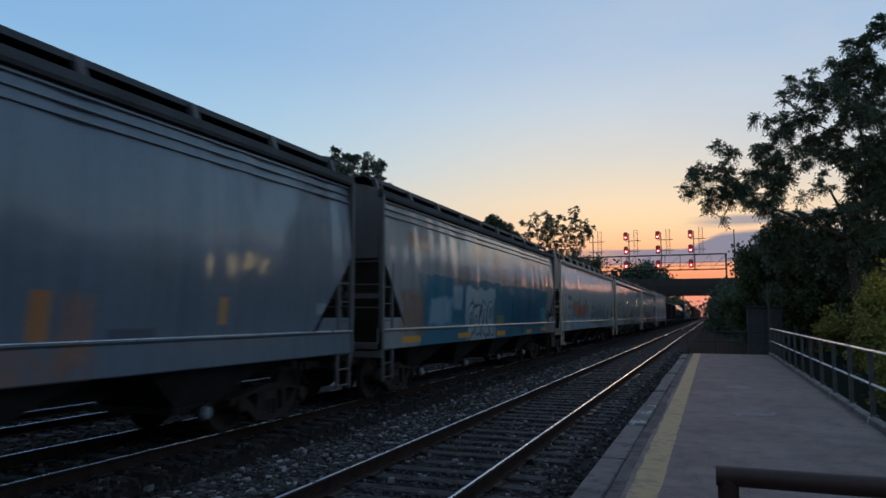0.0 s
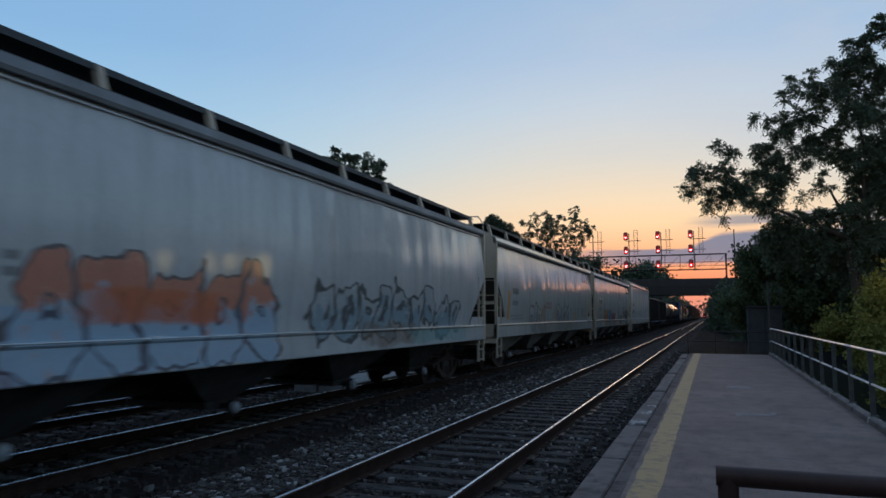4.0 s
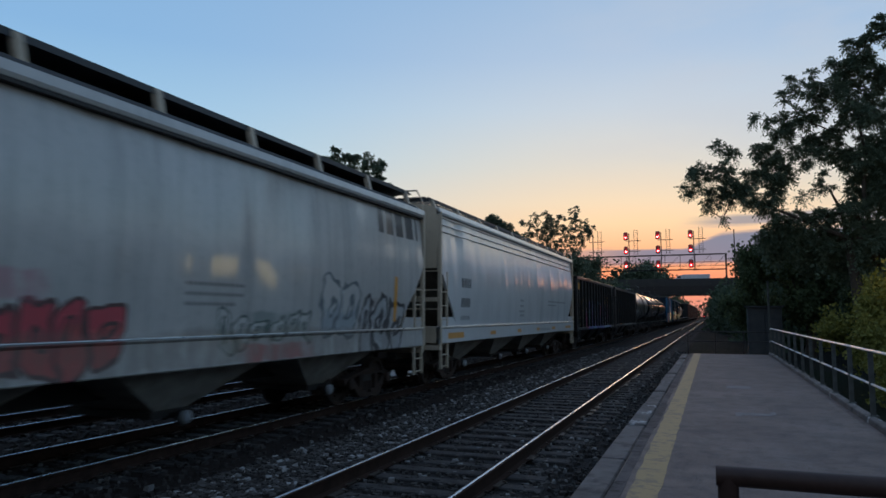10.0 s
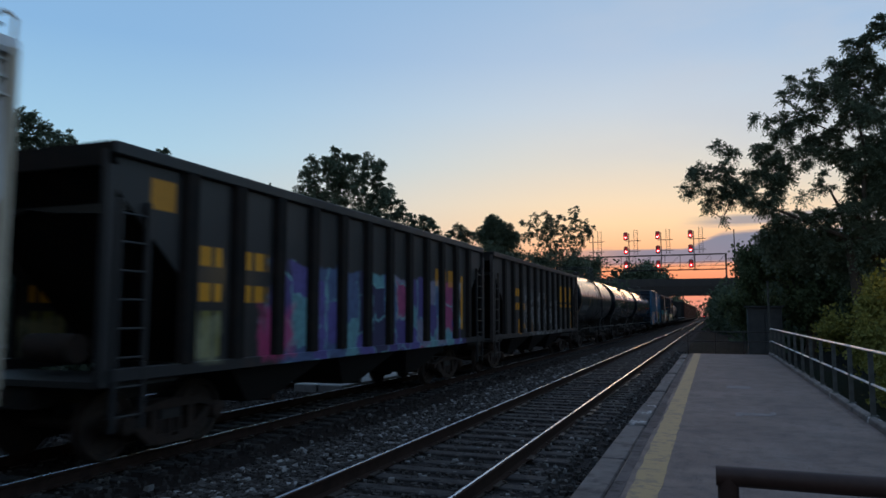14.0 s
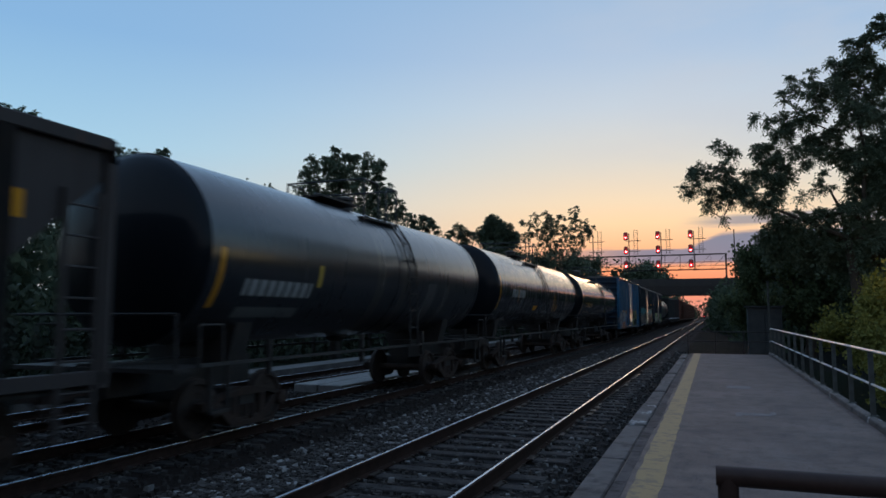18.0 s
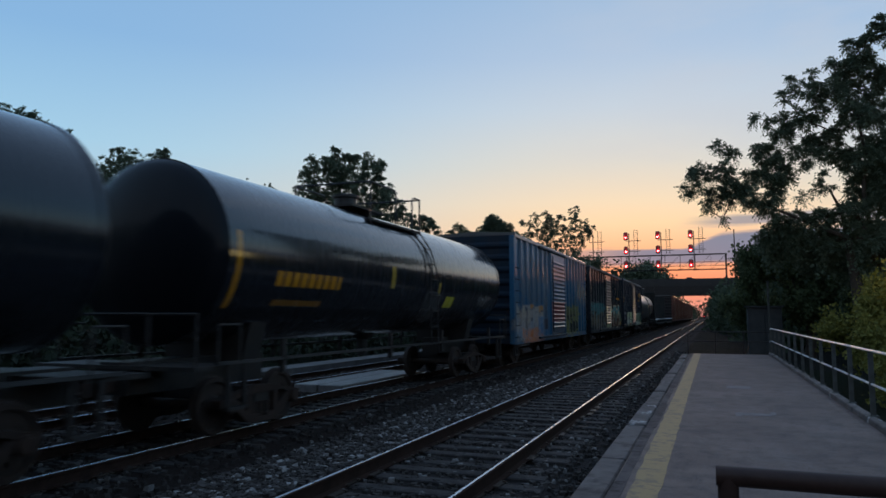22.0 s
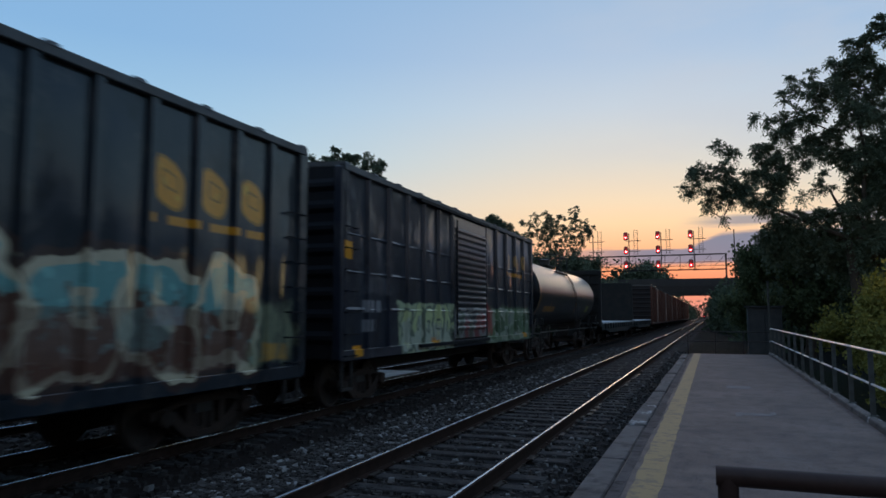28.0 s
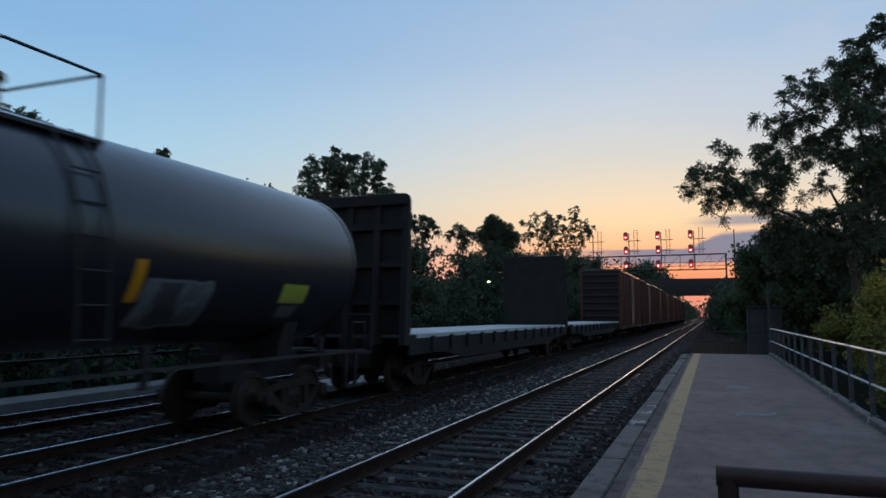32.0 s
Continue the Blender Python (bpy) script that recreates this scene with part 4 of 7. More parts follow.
def sprays(name, tufts, leaf, reach, slim, material, parent, seed, fronds=5, pairs=4):
    """Tufts of feathered leaves: in each tuft (x, y, z, radius, fullness) rosettes of drooping fronds set with paired leaflets."""
    rng = np.random.default_rng(seed)
    C, O = [], []
    for x, y, z, r, full in tufts:
        n = max(3, round(full * 9 * (r / reach) ** 2))
        d = rng.normal(size=(n, 3))
        d /= np.linalg.norm(d, axis=1)[:, None]
        C.append(np.array((x, y, z)) + d * max(0.25 * r, r - 0.55 * reach) * rng.random((n, 1)) ** 0.45)
        O.append(d + rng.normal(size=(n, 3)) * 0.5 + (0, 0, 0.25))
    C, O = np.repeat(np.concatenate(C), fronds, 0), np.repeat(np.concatenate(O), fronds, 0)
    m = len(C)
    w = O + rng.normal(size=(m, 3)) * 0.75
    w /= np.linalg.norm(w, axis=1)[:, None]
    side = np.cross(w, rng.normal(size=(m, 3)) * 0.35 + (0, 0, 1))
    side /= np.linalg.norm(side, axis=1)[:, None] + 1e-6
    L = reach * rng.uniform(0.6, 1.15, (m, 1))
    P, A, B = [], [], []
    down = np.array((0, 0, -1.0))
    for i in range(pairs):
        for sg in (-1, 1):
            f = (i + 0.9 + 0.25 * sg) / pairs
            P.append(C + w * L * f + down * L * 0.35 * f * f)
            a = w * 0.55 + side * sg * 0.8 + down * 0.30 + rng.normal(size=(m, 3)) * 0.22
            A.append(a / np.linalg.norm(a, axis=1)[:, None])
            B.append(w + rng.normal(size=(m, 3)) * 0.3)
    P, A, B = np.concatenate(P), np.concatenate(A), np.concatenate(B)
    B -= A * (A * B).sum(1)[:, None]
    B /= np.linalg.norm(B, axis=1)[:, None] + 1e-6
    n = len(P)
    s = (leaf * rng.uniform(0.6, 1.25, n))[:, None]
    v = np.stack([P, P + A * s * 0.45 + B * s * slim * 0.5, P + A * s + down * s * 0.12, P + A * s * 0.45 - B * s * slim * 0.5], 1)
    q = np.arange(n)[:, None] * 4
    me = bpy.data.meshes.new(name)
    me.from_pydata(v.reshape(-1, 3).tolist(), [], np.concatenate([q + (0, 1, 2), q + (0, 2, 3)], 0).tolist())
    me.materials.append(material)
    ob = new(name, me)
    ob.parent = parent
    return ob


def branching_tree(label, base, fork, limbs, leaf, reach, slim, seed, material=LEAF, trunk=0.28, group="", low=(), low_leaves=0, low_size=0.3):
    """A trunk to the fork, limbs that branch from tuft to tuft; a limb is (depth, fullness, [(x, z, radius), ...])."""
    t = thing("tree", label, "tree", group=group)
    rng = random.Random(seed)
    base, fork = Vector(base), Vector(fork)
    mid = (base + fork) / 2 + Vector((rng.uniform(-.3, .3), rng.uniform(-.3, .3), 0))
    part("trunk", Shape().rod(base, mid, trunk * 1.15, 9, trunk * 0.9).rod(mid, fork, trunk * 0.9, 9, trunk * 0.6), BARK, t, smooth=True)
    every, nodes = [], [(fork, 0.0)]
    for depth, full, tufts in limbs:
        l = Shape()
        far = max((Vector((x, depth, z)) - fork).length for x, z, r in tufts) + 0.5
        for x, z, r in sorted(tufts, key=lambda q: (Vector((q[0], depth, q[1])) - fork).length):
            p = Vector((x, depth + rng.uniform(-0.8, 0.8) * r, z))
            a, went = min(nodes, key=lambda q: (q[0] - p).length + 0.25 * q[1])
            d = (p - a).length
            k = a.lerp(p, 0.5) + Vector((rng.uniform(-.1, .1), rng.uniform(-.1, .1), rng.uniform(-0.02, .12))) * d
            r0, r1 = (trunk * (0.05 + 0.33 * max(0.0, 1 - q / far) ** 1.3) for q in (went, went + d))
            l.rod(a, k, r0, 6, (r0 + r1) / 2).rod(k, p, (r0 + r1) / 2, 6, r1)
            nodes.append((p, went + d))
            for _ in range(4):
                e = Vector((rng.uniform(-1, 1), rng.uniform(-1, 1), rng.uniform(-.5, 1))) * r * 0.8
                l.rod(k.lerp(p, rng.uniform(0.4, 1)), p + e, trunk * 0.05, 4, trunk * 0.02)
            every.append((*p, r, full))
        part("limb", l, BARK, t, smooth=True)
    sprays("crown", every, leaf, reach, slim, material, t, seed)
    if low:
        leaves("lower_crown", low, low_leaves, low_size, material, t, seed + 1, 0.0, 14, 32)
    return t


branching_tree("large leafy tree leaning over the platform's end, dark against the sunset", (6.6, 35, -0.6), (5.6, 34.6, 5.0),
               [(34.2, 1.5, [(3.0, 9.7, 0.38), (3.7, 8.9, 0.45), (4.1, 8.3, 0.3), (1.8, 8.0, 0.39), (1.4, 7.3, 0.45), (3.5, 10.0, 0.34), (4.3, 8.8, 0.32), (2.6, 8.9, 0.66), (2.9, 8.2, 0.65), (2.3, 7.9, 0.49), (3.3, 7.9, 0.54), (2.1, 9.1, 0.33), (2.8, 7.2, 0.54), (2.5, 6.5, 0.65)]),
                (34, 1.3, [(-0.8, 7.5, 0.41), (-0.2, 8.0, 0.58), (0.7, 8.1, 0.62), (0.3, 7.1, 0.68), (1.0, 7.3, 0.67), (-0.6, 8.2, 0.35), (1.1, 9.0, 0.39), (0.5, 9.3, 0.34), (1.7, 6.9, 0.55), (0.6, 6.0, 0.14), (0.0, 6.4, 0.14)]),
                (34.1, 0.8, [(4.5, 7.2, 0.36), (3.8, 6.9, 0.3), (4.7, 7.7, 0.31), (4.9, 7.1, 0.26)])],
               0.155, 0.35, 0.34, 3)
branching_tree("large leafy tree with a dense dark crown behind the railing", (7.4, 36, -0.6), (6.6, 35, 5.0),
               [(34.6, 1.7, [(5.4, 12.8, 0.32), (6.0, 12.6, 0.47), (5.6, 12.1, 0.42), (6.1, 13.6, 0.31), (6.7, 13.6, 0.46), (7.2, 14.3, 0.41), (7.5, 13.7, 0.6), (6.5, 12.8, 0.62), (7.1, 12.1, 0.81), (6.0, 11.4, 0.72), (7.1, 10.6, 0.9), (6.1, 10.2, 0.77), (5.3, 9.8, 0.52), (4.5, 9.4, 0.58), (4.8, 8.7, 0.37), (5.5, 8.8, 0.57), (6.4, 8.6, 0.91), (7.3, 8.9, 0.89)]),
                (34.3, 1.0, [(2.2, 10.6, 0.31), (2.7, 10.3, 0.33), (3.2, 10.4, 0.44), (3.3, 11.3, 0.38), (3.7, 11.6, 0.32), (3.7, 12.2, 0.27), (4.4, 12.3, 0.27), (4.3, 11.6, 0.48), (4.7, 11.6, 0.53), (4.0, 10.6, 0.53), (4.4, 10.2, 0.53), (3.4, 9.6, 0.43), (4.9, 11.0, 0.58), (5.3, 11.4, 0.62)]),
                (34.8, 1.8, [(6.2, 7.2, 0.71), (7.1, 6.8, 0.89), (5.8, 6.1, 0.72), (4.7, 5.9, 0.68), (3.7, 5.8, 0.59), (3.0, 5.8, 0.55), (2.5, 5.2, 0.61), (3.5, 5.0, 0.75), (4.8, 4.8, 0.84), (6.3, 5.0, 0.91), (5.9, 8.1, 0.41), (7.3, 5.2, 0.89), (6.9, 7.8, 0.8)])],
               0.165, 0.37, 0.36, 4, low=[(3.1, 35.5, 4.6, 0.9, 0.9, 0.9, 1), (4.6, 35.5, 4.2, 1.1, 1.0, 1.0, 1), (6.2, 35.5, 4.0, 1.3, 1.2, 1.3, 1), (7.8, 35.5, 4.6, 1.4, 1.4, 1.6, 1), (7.6, 35.8, 8.0, 1.0, 1.0, 2.4, 1)], low_leaves=30000, low_size=0.14)
tree("dense dark shrubs and young trees beyond the platform", (5.0, 44, -0.8),
     [(2.2, 44.0, 4.4, 1.17, 1.31, 1.46, 1), (4.3, 44.0, 5.1, 1.41, 1.44, 1.59, 1), (6.5, 44.0, 4.4, 1.62, 1.68, 1.87, 1), (8.6, 44.0, 4.1, 1.56, 2.20, 2.45, 1),
      (2.1, 44.0, 2.3, 1.74, 1.57, 1.44, 1), (5.0, 44.0, 2.3, 1.66, 1.49, 1.56, 1), (7.7, 44.0, 1.6, 1.58, 1.42, 1.52, 1)],
     70000, 0.17, 5, LEAF3, hollow=0.0)
tree("yellow-green bush behind the railing, lit by a lamp", (4.7, 24.5, -0.7),
     [(4.6, 24.5, 1.6, 0.75, 0.9, 1.1, 1), (5.1, 26, 2.0, 0.9, 0.9, 1.1, 1), (4.1, 22.5, 0.9, 0.6, 0.9, 0.8, 1), (3.8, 26.5, 1.2, 0.5, 0.9, 0.8, 0.7), (4.3, 19.5, 0.2, 0.7, 1.3, 0.9, 1)],
     26000, 0.11, 6, LEAF2, 0.06, hollow=0.0)
branching_tree("tall leafy tree behind the tracks with a three-lobed crown", (-28, 51, 0.0), (-27.6, 50.5, 7.0),
               [(50, 0.6, [(-31.0, 13.6, 0.93), (-30.4, 14.2, 0.77), (-31.6, 12.1, 0.56), (-30.3, 12.3, 1.2), (-29.0, 11.2, 1.18), (-30.7, 10.9, 1.09)]),
                (50.3, 0.65, [(-28.3, 14.6, 0.9), (-29.0, 14.2, 0.76), (-27.3, 14.2, 0.95), (-28.3, 13.3, 1.28), (-27.3, 12.7, 1.26), (-26.6, 14.4, 0.53), (-27.9, 11.6, 1.48)]),
                (50, 0.65, [(-25.2, 14.0, 0.62), (-24.6, 13.7, 0.71), (-25.0, 13.0, 0.98), (-25.5, 12.2, 1.03), (-24.2, 13.0, 0.51), (-24.6, 11.6, 1.22), (-25.8, 10.8, 1.23), (-23.4, 11.0, 0.76), (-23.0, 10.1, 0.7), (-24.0, 9.8, 1.2), (-22.6, 10.5, 0.4), (-22.5, 9.3, 0.59)])],
               0.22, 0.44, 0.5, 31, group="trees behind the tracks", low=[(-27.5, 51, 8.6, 3.8, 2.6, 2.2, 1), (-27.5, 51, 5.5, 4.2, 3.0, 3.0, 1), (-26.5, 51, 3.0, 4.5, 3.0, 3.0, 1), (-23.8, 50.5, 7.6, 1.6, 1.5, 1.8, 1)], low_leaves=14000)
branching_tree("small leafy tree in the row behind the tracks", (-25, 61, 0.0), (-24.8, 60.4, 6.0),
               [(60, 0.7, [(-25.7, 10.5, 0.7), (-24.7, 10.2, 0.81), (-23.8, 10.0, 0.69), (-23.3, 9.5, 0.5), (-24.7, 9.2, 0.92)])],
               0.24, 0.46, 0.5, 32, group="trees behind the tracks", low=[(-25.1, 60.0, 7.0, 2.0, 1.8, 2.0, 1), (-27.4, 60.0, 7.4, 2.0, 1.8, 2.2, 1), (-26, 60, 3.5, 3.5, 2.5, 3.4, 1)], low_leaves=11000)
branching_tree("small leafy tree in the row behind the tracks", (-24.5, 71, 0.0), (-24.2, 70.4, 6.0),
               [(70, 0.6, [(-25.7, 10.3, 0.65), (-24.6, 10.7, 0.78), (-23.8, 10.2, 0.64), (-22.8, 10.0, 0.56), (-22.4, 10.4, 0.33), (-24.4, 9.6, 1.03)])],
               0.26, 0.48, 0.5, 33, group="trees behind the tracks", low=[(-23.8, 70.0, 7.2, 1.9, 1.8, 1.9, 1), (-24.5, 70, 3.5, 3.0, 2.5, 3.4, 1)], low_leaves=8000)
branching_tree("dense dark tree in the row behind the tracks", (-22.3, 76, 0.0), (-22.2, 75.4, 6.0),
               [(75, 1.3, [(-22.5, 12.1, 0.75), (-23.1, 11.3, 1.08), (-21.7, 11.5, 1.06), (-20.9, 10.9, 1.05), (-22.5, 10.1, 1.6), (-20.9, 9.8, 1.31), (-23.6, 10.6, 0.81), (-19.9, 10.4, 0.52), (-22.3, 12.6, 0.38)])],
               0.26, 0.48, 0.5, 34, group="trees behind the tracks", low=[(-21.9, 75.0, 7.8, 2.9, 2.6, 2.4, 1), (-23.2, 75.0, 5.6, 3.2, 2.9, 3.0, 1), (-22, 75, 2.8, 3.4, 2.90, 3.0, 1)], low_leaves=14000)
branching_tree("tall thin-leaved tree in the row behind the tracks", (-17.5, 86, 0.0), (-17.4, 85.6, 7.5),
               [(85, 0.36, [(-21.6, 13.2, 0.53), (-20.5, 13.0, 0.73), (-19.9, 13.8, 0.58), (-18.4, 13.9, 0.86), (-18.4, 12.6, 1.29), (-17.0, 13.4, 0.71), (-17.3, 12.0, 1.42), (-20.8, 11.5, 0.93), (-19.3, 11.2, 1.44)]),
                (85.4, 0.36, [(-15.3, 14.2, 0.7), (-15.1, 14.7, 0.34), (-15.1, 13.0, 0.98), (-15.7, 11.9, 0.98), (-14.0, 12.7, 0.69), (-13.2, 12.1, 0.69), (-14.3, 11.3, 1.11), (-15.4, 10.2, 1.26), (-17.4, 10.3, 1.7), (-13.2, 11.3, 0.41)])],
               0.21, 0.40, 0.5, 35, group="trees behind the tracks", low=[(-19.1, 85.0, 8.0, 3.2, 2.8, 2.0, 1), (-15.4, 85.0, 7.6, 2.0, 1.8, 2.0, 1), (-18.5, 86, 4.5, 4.0, 3.0, 4.0, 1)], low_leaves=14000)
branching_tree("feathery leafy tree far behind the tracks", (-44.5, 51, 0.0), (-44.3, 50.5, 9.0),
               [(50, 0.6, [(-50.5, 16.0, 1.53), (-51.9, 15.0, 1.43), (-49.2, 14.6, 1.62), (-46.4, 15.6, 1.24), (-45.9, 16.4, 0.67), (-47.5, 14.7, 1.37), (-53.1, 14.3, 1.09), (-49.7, 13.2, 2.31), (-46.3, 13.4, 1.68), (-51.4, 16.8, 0.6)])],
               0.22, 0.44, 0.45, 36, group="trees behind the tracks", low=[(-45.0, 50, 11.0, 4.6, 3.5, 2.2, 1), (-46, 50, 7, 6, 5, 4, 1)], low_leaves=11000)
branching_tree("leafy tree far behind the tracks with a ragged top", (-46, 41, 0.0), (-46.5, 40.5, 9.0),
               [(40, 0.7, [(-52.5, 17.6, 1.44), (-49.7, 17.1, 0.97), (-50.2, 16.2, 1.5), (-47.5, 16.0, 0.73), (-46.4, 15.0, 0.92), (-48.2, 15.2, 1.57), (-45.4, 14.6, 0.51), (-51.2, 15.4, 2.16)])],
               0.22, 0.44, 0.45, 37, group="trees behind the tracks", low=[(-46.5, 40, 10.5, 4.5, 3.5, 2.6, 1), (-45.5, 40, 6.5, 5, 4, 4, 1)], low_leaves=11000)
for lab, base, bl, n in (
        ("leafy tree near the signal bridge", (-17.5, 101, 0.0), [(-15.0, 100, 8.5, 1.9, 1.65, 1.65, 0.7), (-16.5, 100, 6.1, 3.2, 3.27, 3.00, 1), (-18, 100, 3, 3.5, 3, 3, 1)], 8000),
        ("leafy tree far behind the tracks", (-36, 51, 0.0), [(-35.4, 50.0, 11.9, 1.41, 1.26, 0.78, 1), (-35.9, 50.0, 9.7, 3.89, 3.50, 1.94, 1), (-35.5, 50, 6, 4, 3.5, 3.5, 1), (-34, 50, 3, 5, 3.5, 3, 1)], 10000)):
    tree(lab, base, bl, int(n * 1.5), 0.30, n + int(base[0]), group="trees behind the tracks", hollow=0.0)

tree("dark domed tree behind the road bridge", (-22, 216, 0.0), [(-21.5, 215, 13.0, 4.5, 4.0, 3.0, 1), (-17.5, 215, 14.0, 4.5, 4.0, 2.6, 1), (-13.5, 215, 12.0, 3.6, 4.0, 2.4, 1), (-18.0, 215, 9.5, 8.0, 4.0, 4.0, 1)], 14000, 0.75, 77, group="trees behind the tracks", hollow=0.0, trunk=0.5)


def far_woods():
    """The distant woods: thousands of leaf clumps along both sides of the line and past the bridge, and an added belt
    behind the camera.
    """
    w = thing("far_woods", "distant dark woods along the railway, with an added unseen belt", "woods", kind="stuff")
    r = random.Random(5)
    bl = []
    for y in range(8, 170, 5):
        bl.append((-33 - r.uniform(0, 6) + (y / 170) * 9, y, 2.6, 4.5, 4, r.uniform(3.0, 4.6), 1))
    for y in range(54, 172, 5):
        bl.append((5.0 + r.uniform(0, 3) - (y - 54) * 0.018, y, 2.4, 2.8, 4, r.uniform(3.0, 5.0), 1))
        bl.append((11.0 + r.uniform(0, 3), y, 2.5, 4, 4, r.uniform(3.0, 4.5), 1))
    for y in range(46, 120, 3):
        bl.append((3.2 + r.uniform(0, 1.5) - (y - 46) * 0.02, y, 0.7, 1.3, 2.0, r.uniform(1.4, 2.4), 1.5))
    for y in range(110, 172, 6):
        bl.append((-21 + r.uniform(-2, 2), y, 4.0, 4.0, 4, r.uniform(4.5, 6.5), 1))
    for y in range(88, 172, 5):
        bl.append((1.9 + r.uniform(0, 0.8), y, 2.0, 1.9, 2.8, r.uniform(3.0, 4.6), 1.5))
    for y in range(-70, 60, 4):
        bl.append((13.0 + r.uniform(0, 2), y, 1.8, 3.2, 4, r.uniform(2.8, 4.4), 1))
    # unseen belt behind the camera, added to block low sky light
    for x in range(-60, 14, 4):
        bl.append((x, -26 + r.uniform(-3, 3), 3.4, 3.2, 4, r.uniform(5.0, 7.0), 1.5))
        bl.append((x, -27 + r.uniform(-3, 3), 9.5, 3.2, 4, r.uniform(5.0, 7.0), 1.5))
    # hedge added to fill the dark background seen under the train
    hedge = [(-19.0 + r.uniform(-0.8, 0.8), y, 0.5, 2.0, 2.2, r.uniform(1.6, 2.6), 1) for y in range(-14, 110, 3)]
    tagged(leaves("hedge", hedge, 46000, 0.26, LEAF5, w, 23, 0.1), kind="stuff")
    tagged(leaves("leafage", bl, 200000, 0.55, LEAF4, w, 21, 0.1), kind="stuff")
    b2 = []
    for y in range(190, 620, 20):
        b2.append((XT - 15 - r.uniform(0, 5), y, 5.0, 6, 10, r.uniform(8, 11), 1))
        b2.append((XT - 6.4 - r.uniform(0, 1), y, 3.5, 3.2, 10, r.uniform(5.5, 7), 1.5))
        b2.append((XN + 7 + r.uniform(0, 5), y, 4.0, 5, 10, r.uniform(5, 8), 1))
    for x in range(-70, 71, 8):
        b2.append((x, 640, 4.0, 6, 8, r.uniform(6, 8.5), 1))
    tagged(leaves("leafage", b2, 46000, 1.2, LEAF4, w, 22, 0.1), kind="stuff")


far_woods()

# platform lamp just off the picture, behind the railing
lp = thing("street_lamp", "tall street lamp with a warm glowing head", "street lamp", pose(6.4, 25.5, -0.7))
part("pole", Shape().rod((0, 0, 0), (0, 0, 4.5), 0.07, 10, 0.045), STEEL, lp, smooth=True)
part("head", Shape().lathe("z", [(4.5, 0.06), (4.55, 0.22), (4.75, 0.26), (4.95, 0.12), (5.0, 0.02)], (0, 0, 0), 16), STEEL, lp, smooth=True)
part("globe", Shape().lathe("z", [(4.28, 0.02), (4.32, 0.12), (4.42, 0.17), (4.5, 0.14)], (0, 0, 0), 16), glow("warm_globe", (1.0, 0.72, 0.30), 1.6), lp, "warm glowing globe", True)
bulb = new("lamp_light", bpy.data.lights.new("lamp_light", "POINT"))
bulb.data.energy, bulb.data.color, bulb.data.shadow_soft_size = 85.0, (1.0, 0.76, 0.32), 1.0
bulb.matrix_world = pose(6.2, 25.3, 3.35)

# ---- freight cars: y runs along the car, its front at -y, z from the rail top ----
def wheelset_mesh():
    s = Shape().rod((-0.9, 0, 0), (0.9, 0, 0), 0.085, 12)
    for k in (-1, 1):
        s.lathe("x", [(k * 0.69, 0.0), (k * 0.69, 0.485), (k * 0.715, 0.485), (k * 0.722, 0.462), (k * 0.80, 0.455), (k * 0.815, 0.445), (k * 0.815, 0.38), (k * 0.775, 0.36), (k * 0.77, 0.16), (k * 0.83, 0.13), (k * 0.83, 0.0)], (0, 0, 0), 28)
    for a in (0.6, 2.7, 4.8):
        for k in (-1, 1):
            s.rod((k * 0.75, 0.25 * math.cos(a), 0.25 * math.sin(a)), (k * 0.80, 0.25 * math.cos(a), 0.25 * math.sin(a)), 0.035, 6)
    return s.mesh("wheelset", WHEEL, True)


def side_frame_mesh():
    """Cast side frame: a bow with two windows, spring nest and bearing pockets."""
    s = Shape()
    for k in (-1, 1):
        s.prism("x", [(k * 0.15, 0.72), (k * 1.12, 0.56), (k * 1.12, 0.44), (k * 0.55, 0.60), (k * 0.15, 0.60)], -0.09, 0.09)
        s.prism("x", [(k * 0.10, 0.12), (k * 0.42, 0.14), (k * 0.86, 0.48), (k * 0.70, 0.54), (k * 0.36, 0.27), (k * 0.10, 0.25)], -0.09, 0.09)
        s.prism("x", [(k * 0.30, 0.22), (k * 0.42, 0.22), (k * 0.42, 0.64), (k * 0.30, 0.64)], -0.09, 0.09)
        s.lathe("x", [(-0.13, 0.0), (-0.13, 0.12), (0.15, 0.12), (0.17, 0.08), (0.17, 0.0)], (0, k * 0.89, 0.455), 14)
    s.box(-0.09, 0.09, -0.15, 0.15, 0.60, 0.72).box(-0.1, 0.1, -0.3, 0.3, 0.12, 0.2)
    for y in (-0.18, 0, 0.18):
        s.rod((0.0, y, 0.2), (0.0, y, 0.45), 0.07, 10)
    return s.mesh("side_frame", RUSTY)


WHEELSET, SIDE_FRAME = wheelset_mesh(), side_frame_mesh()
BOLSTER = Shape().prism("x", [(-0.2, 0.45), (0.2, 0.45), (0.2, 0.7), (-0.2, 0.7)], -1.05, 1.05).lathe("z", [(0.68, 0.0), (0.68, 0.3), (0.80, 0.3), (0.80, 0.0)], (0, 0, 0), 14).mesh("bolster", STEEL)
COUPLER = (Shape().box(-0.09, 0.09, 0, 0.55, 0.78, 0.96).box(-0.16, 0.16, 0.42, 0.62, 0.74, 1.0).box(-0.20, -0.10, 0.55, 0.76, 0.76, 0.98).box(0.10, 0.15, 0.58, 0.70, 0.78, 0.96)
           .rod((0.3, 0.1, 0.85), (0.32, 0.35, 0.55), 0.025, 6).rod((0.32, 0.35, 0.55), (0.25, 0.65, 0.45), 0.025, 6).mesh("coupler", RUSTY))
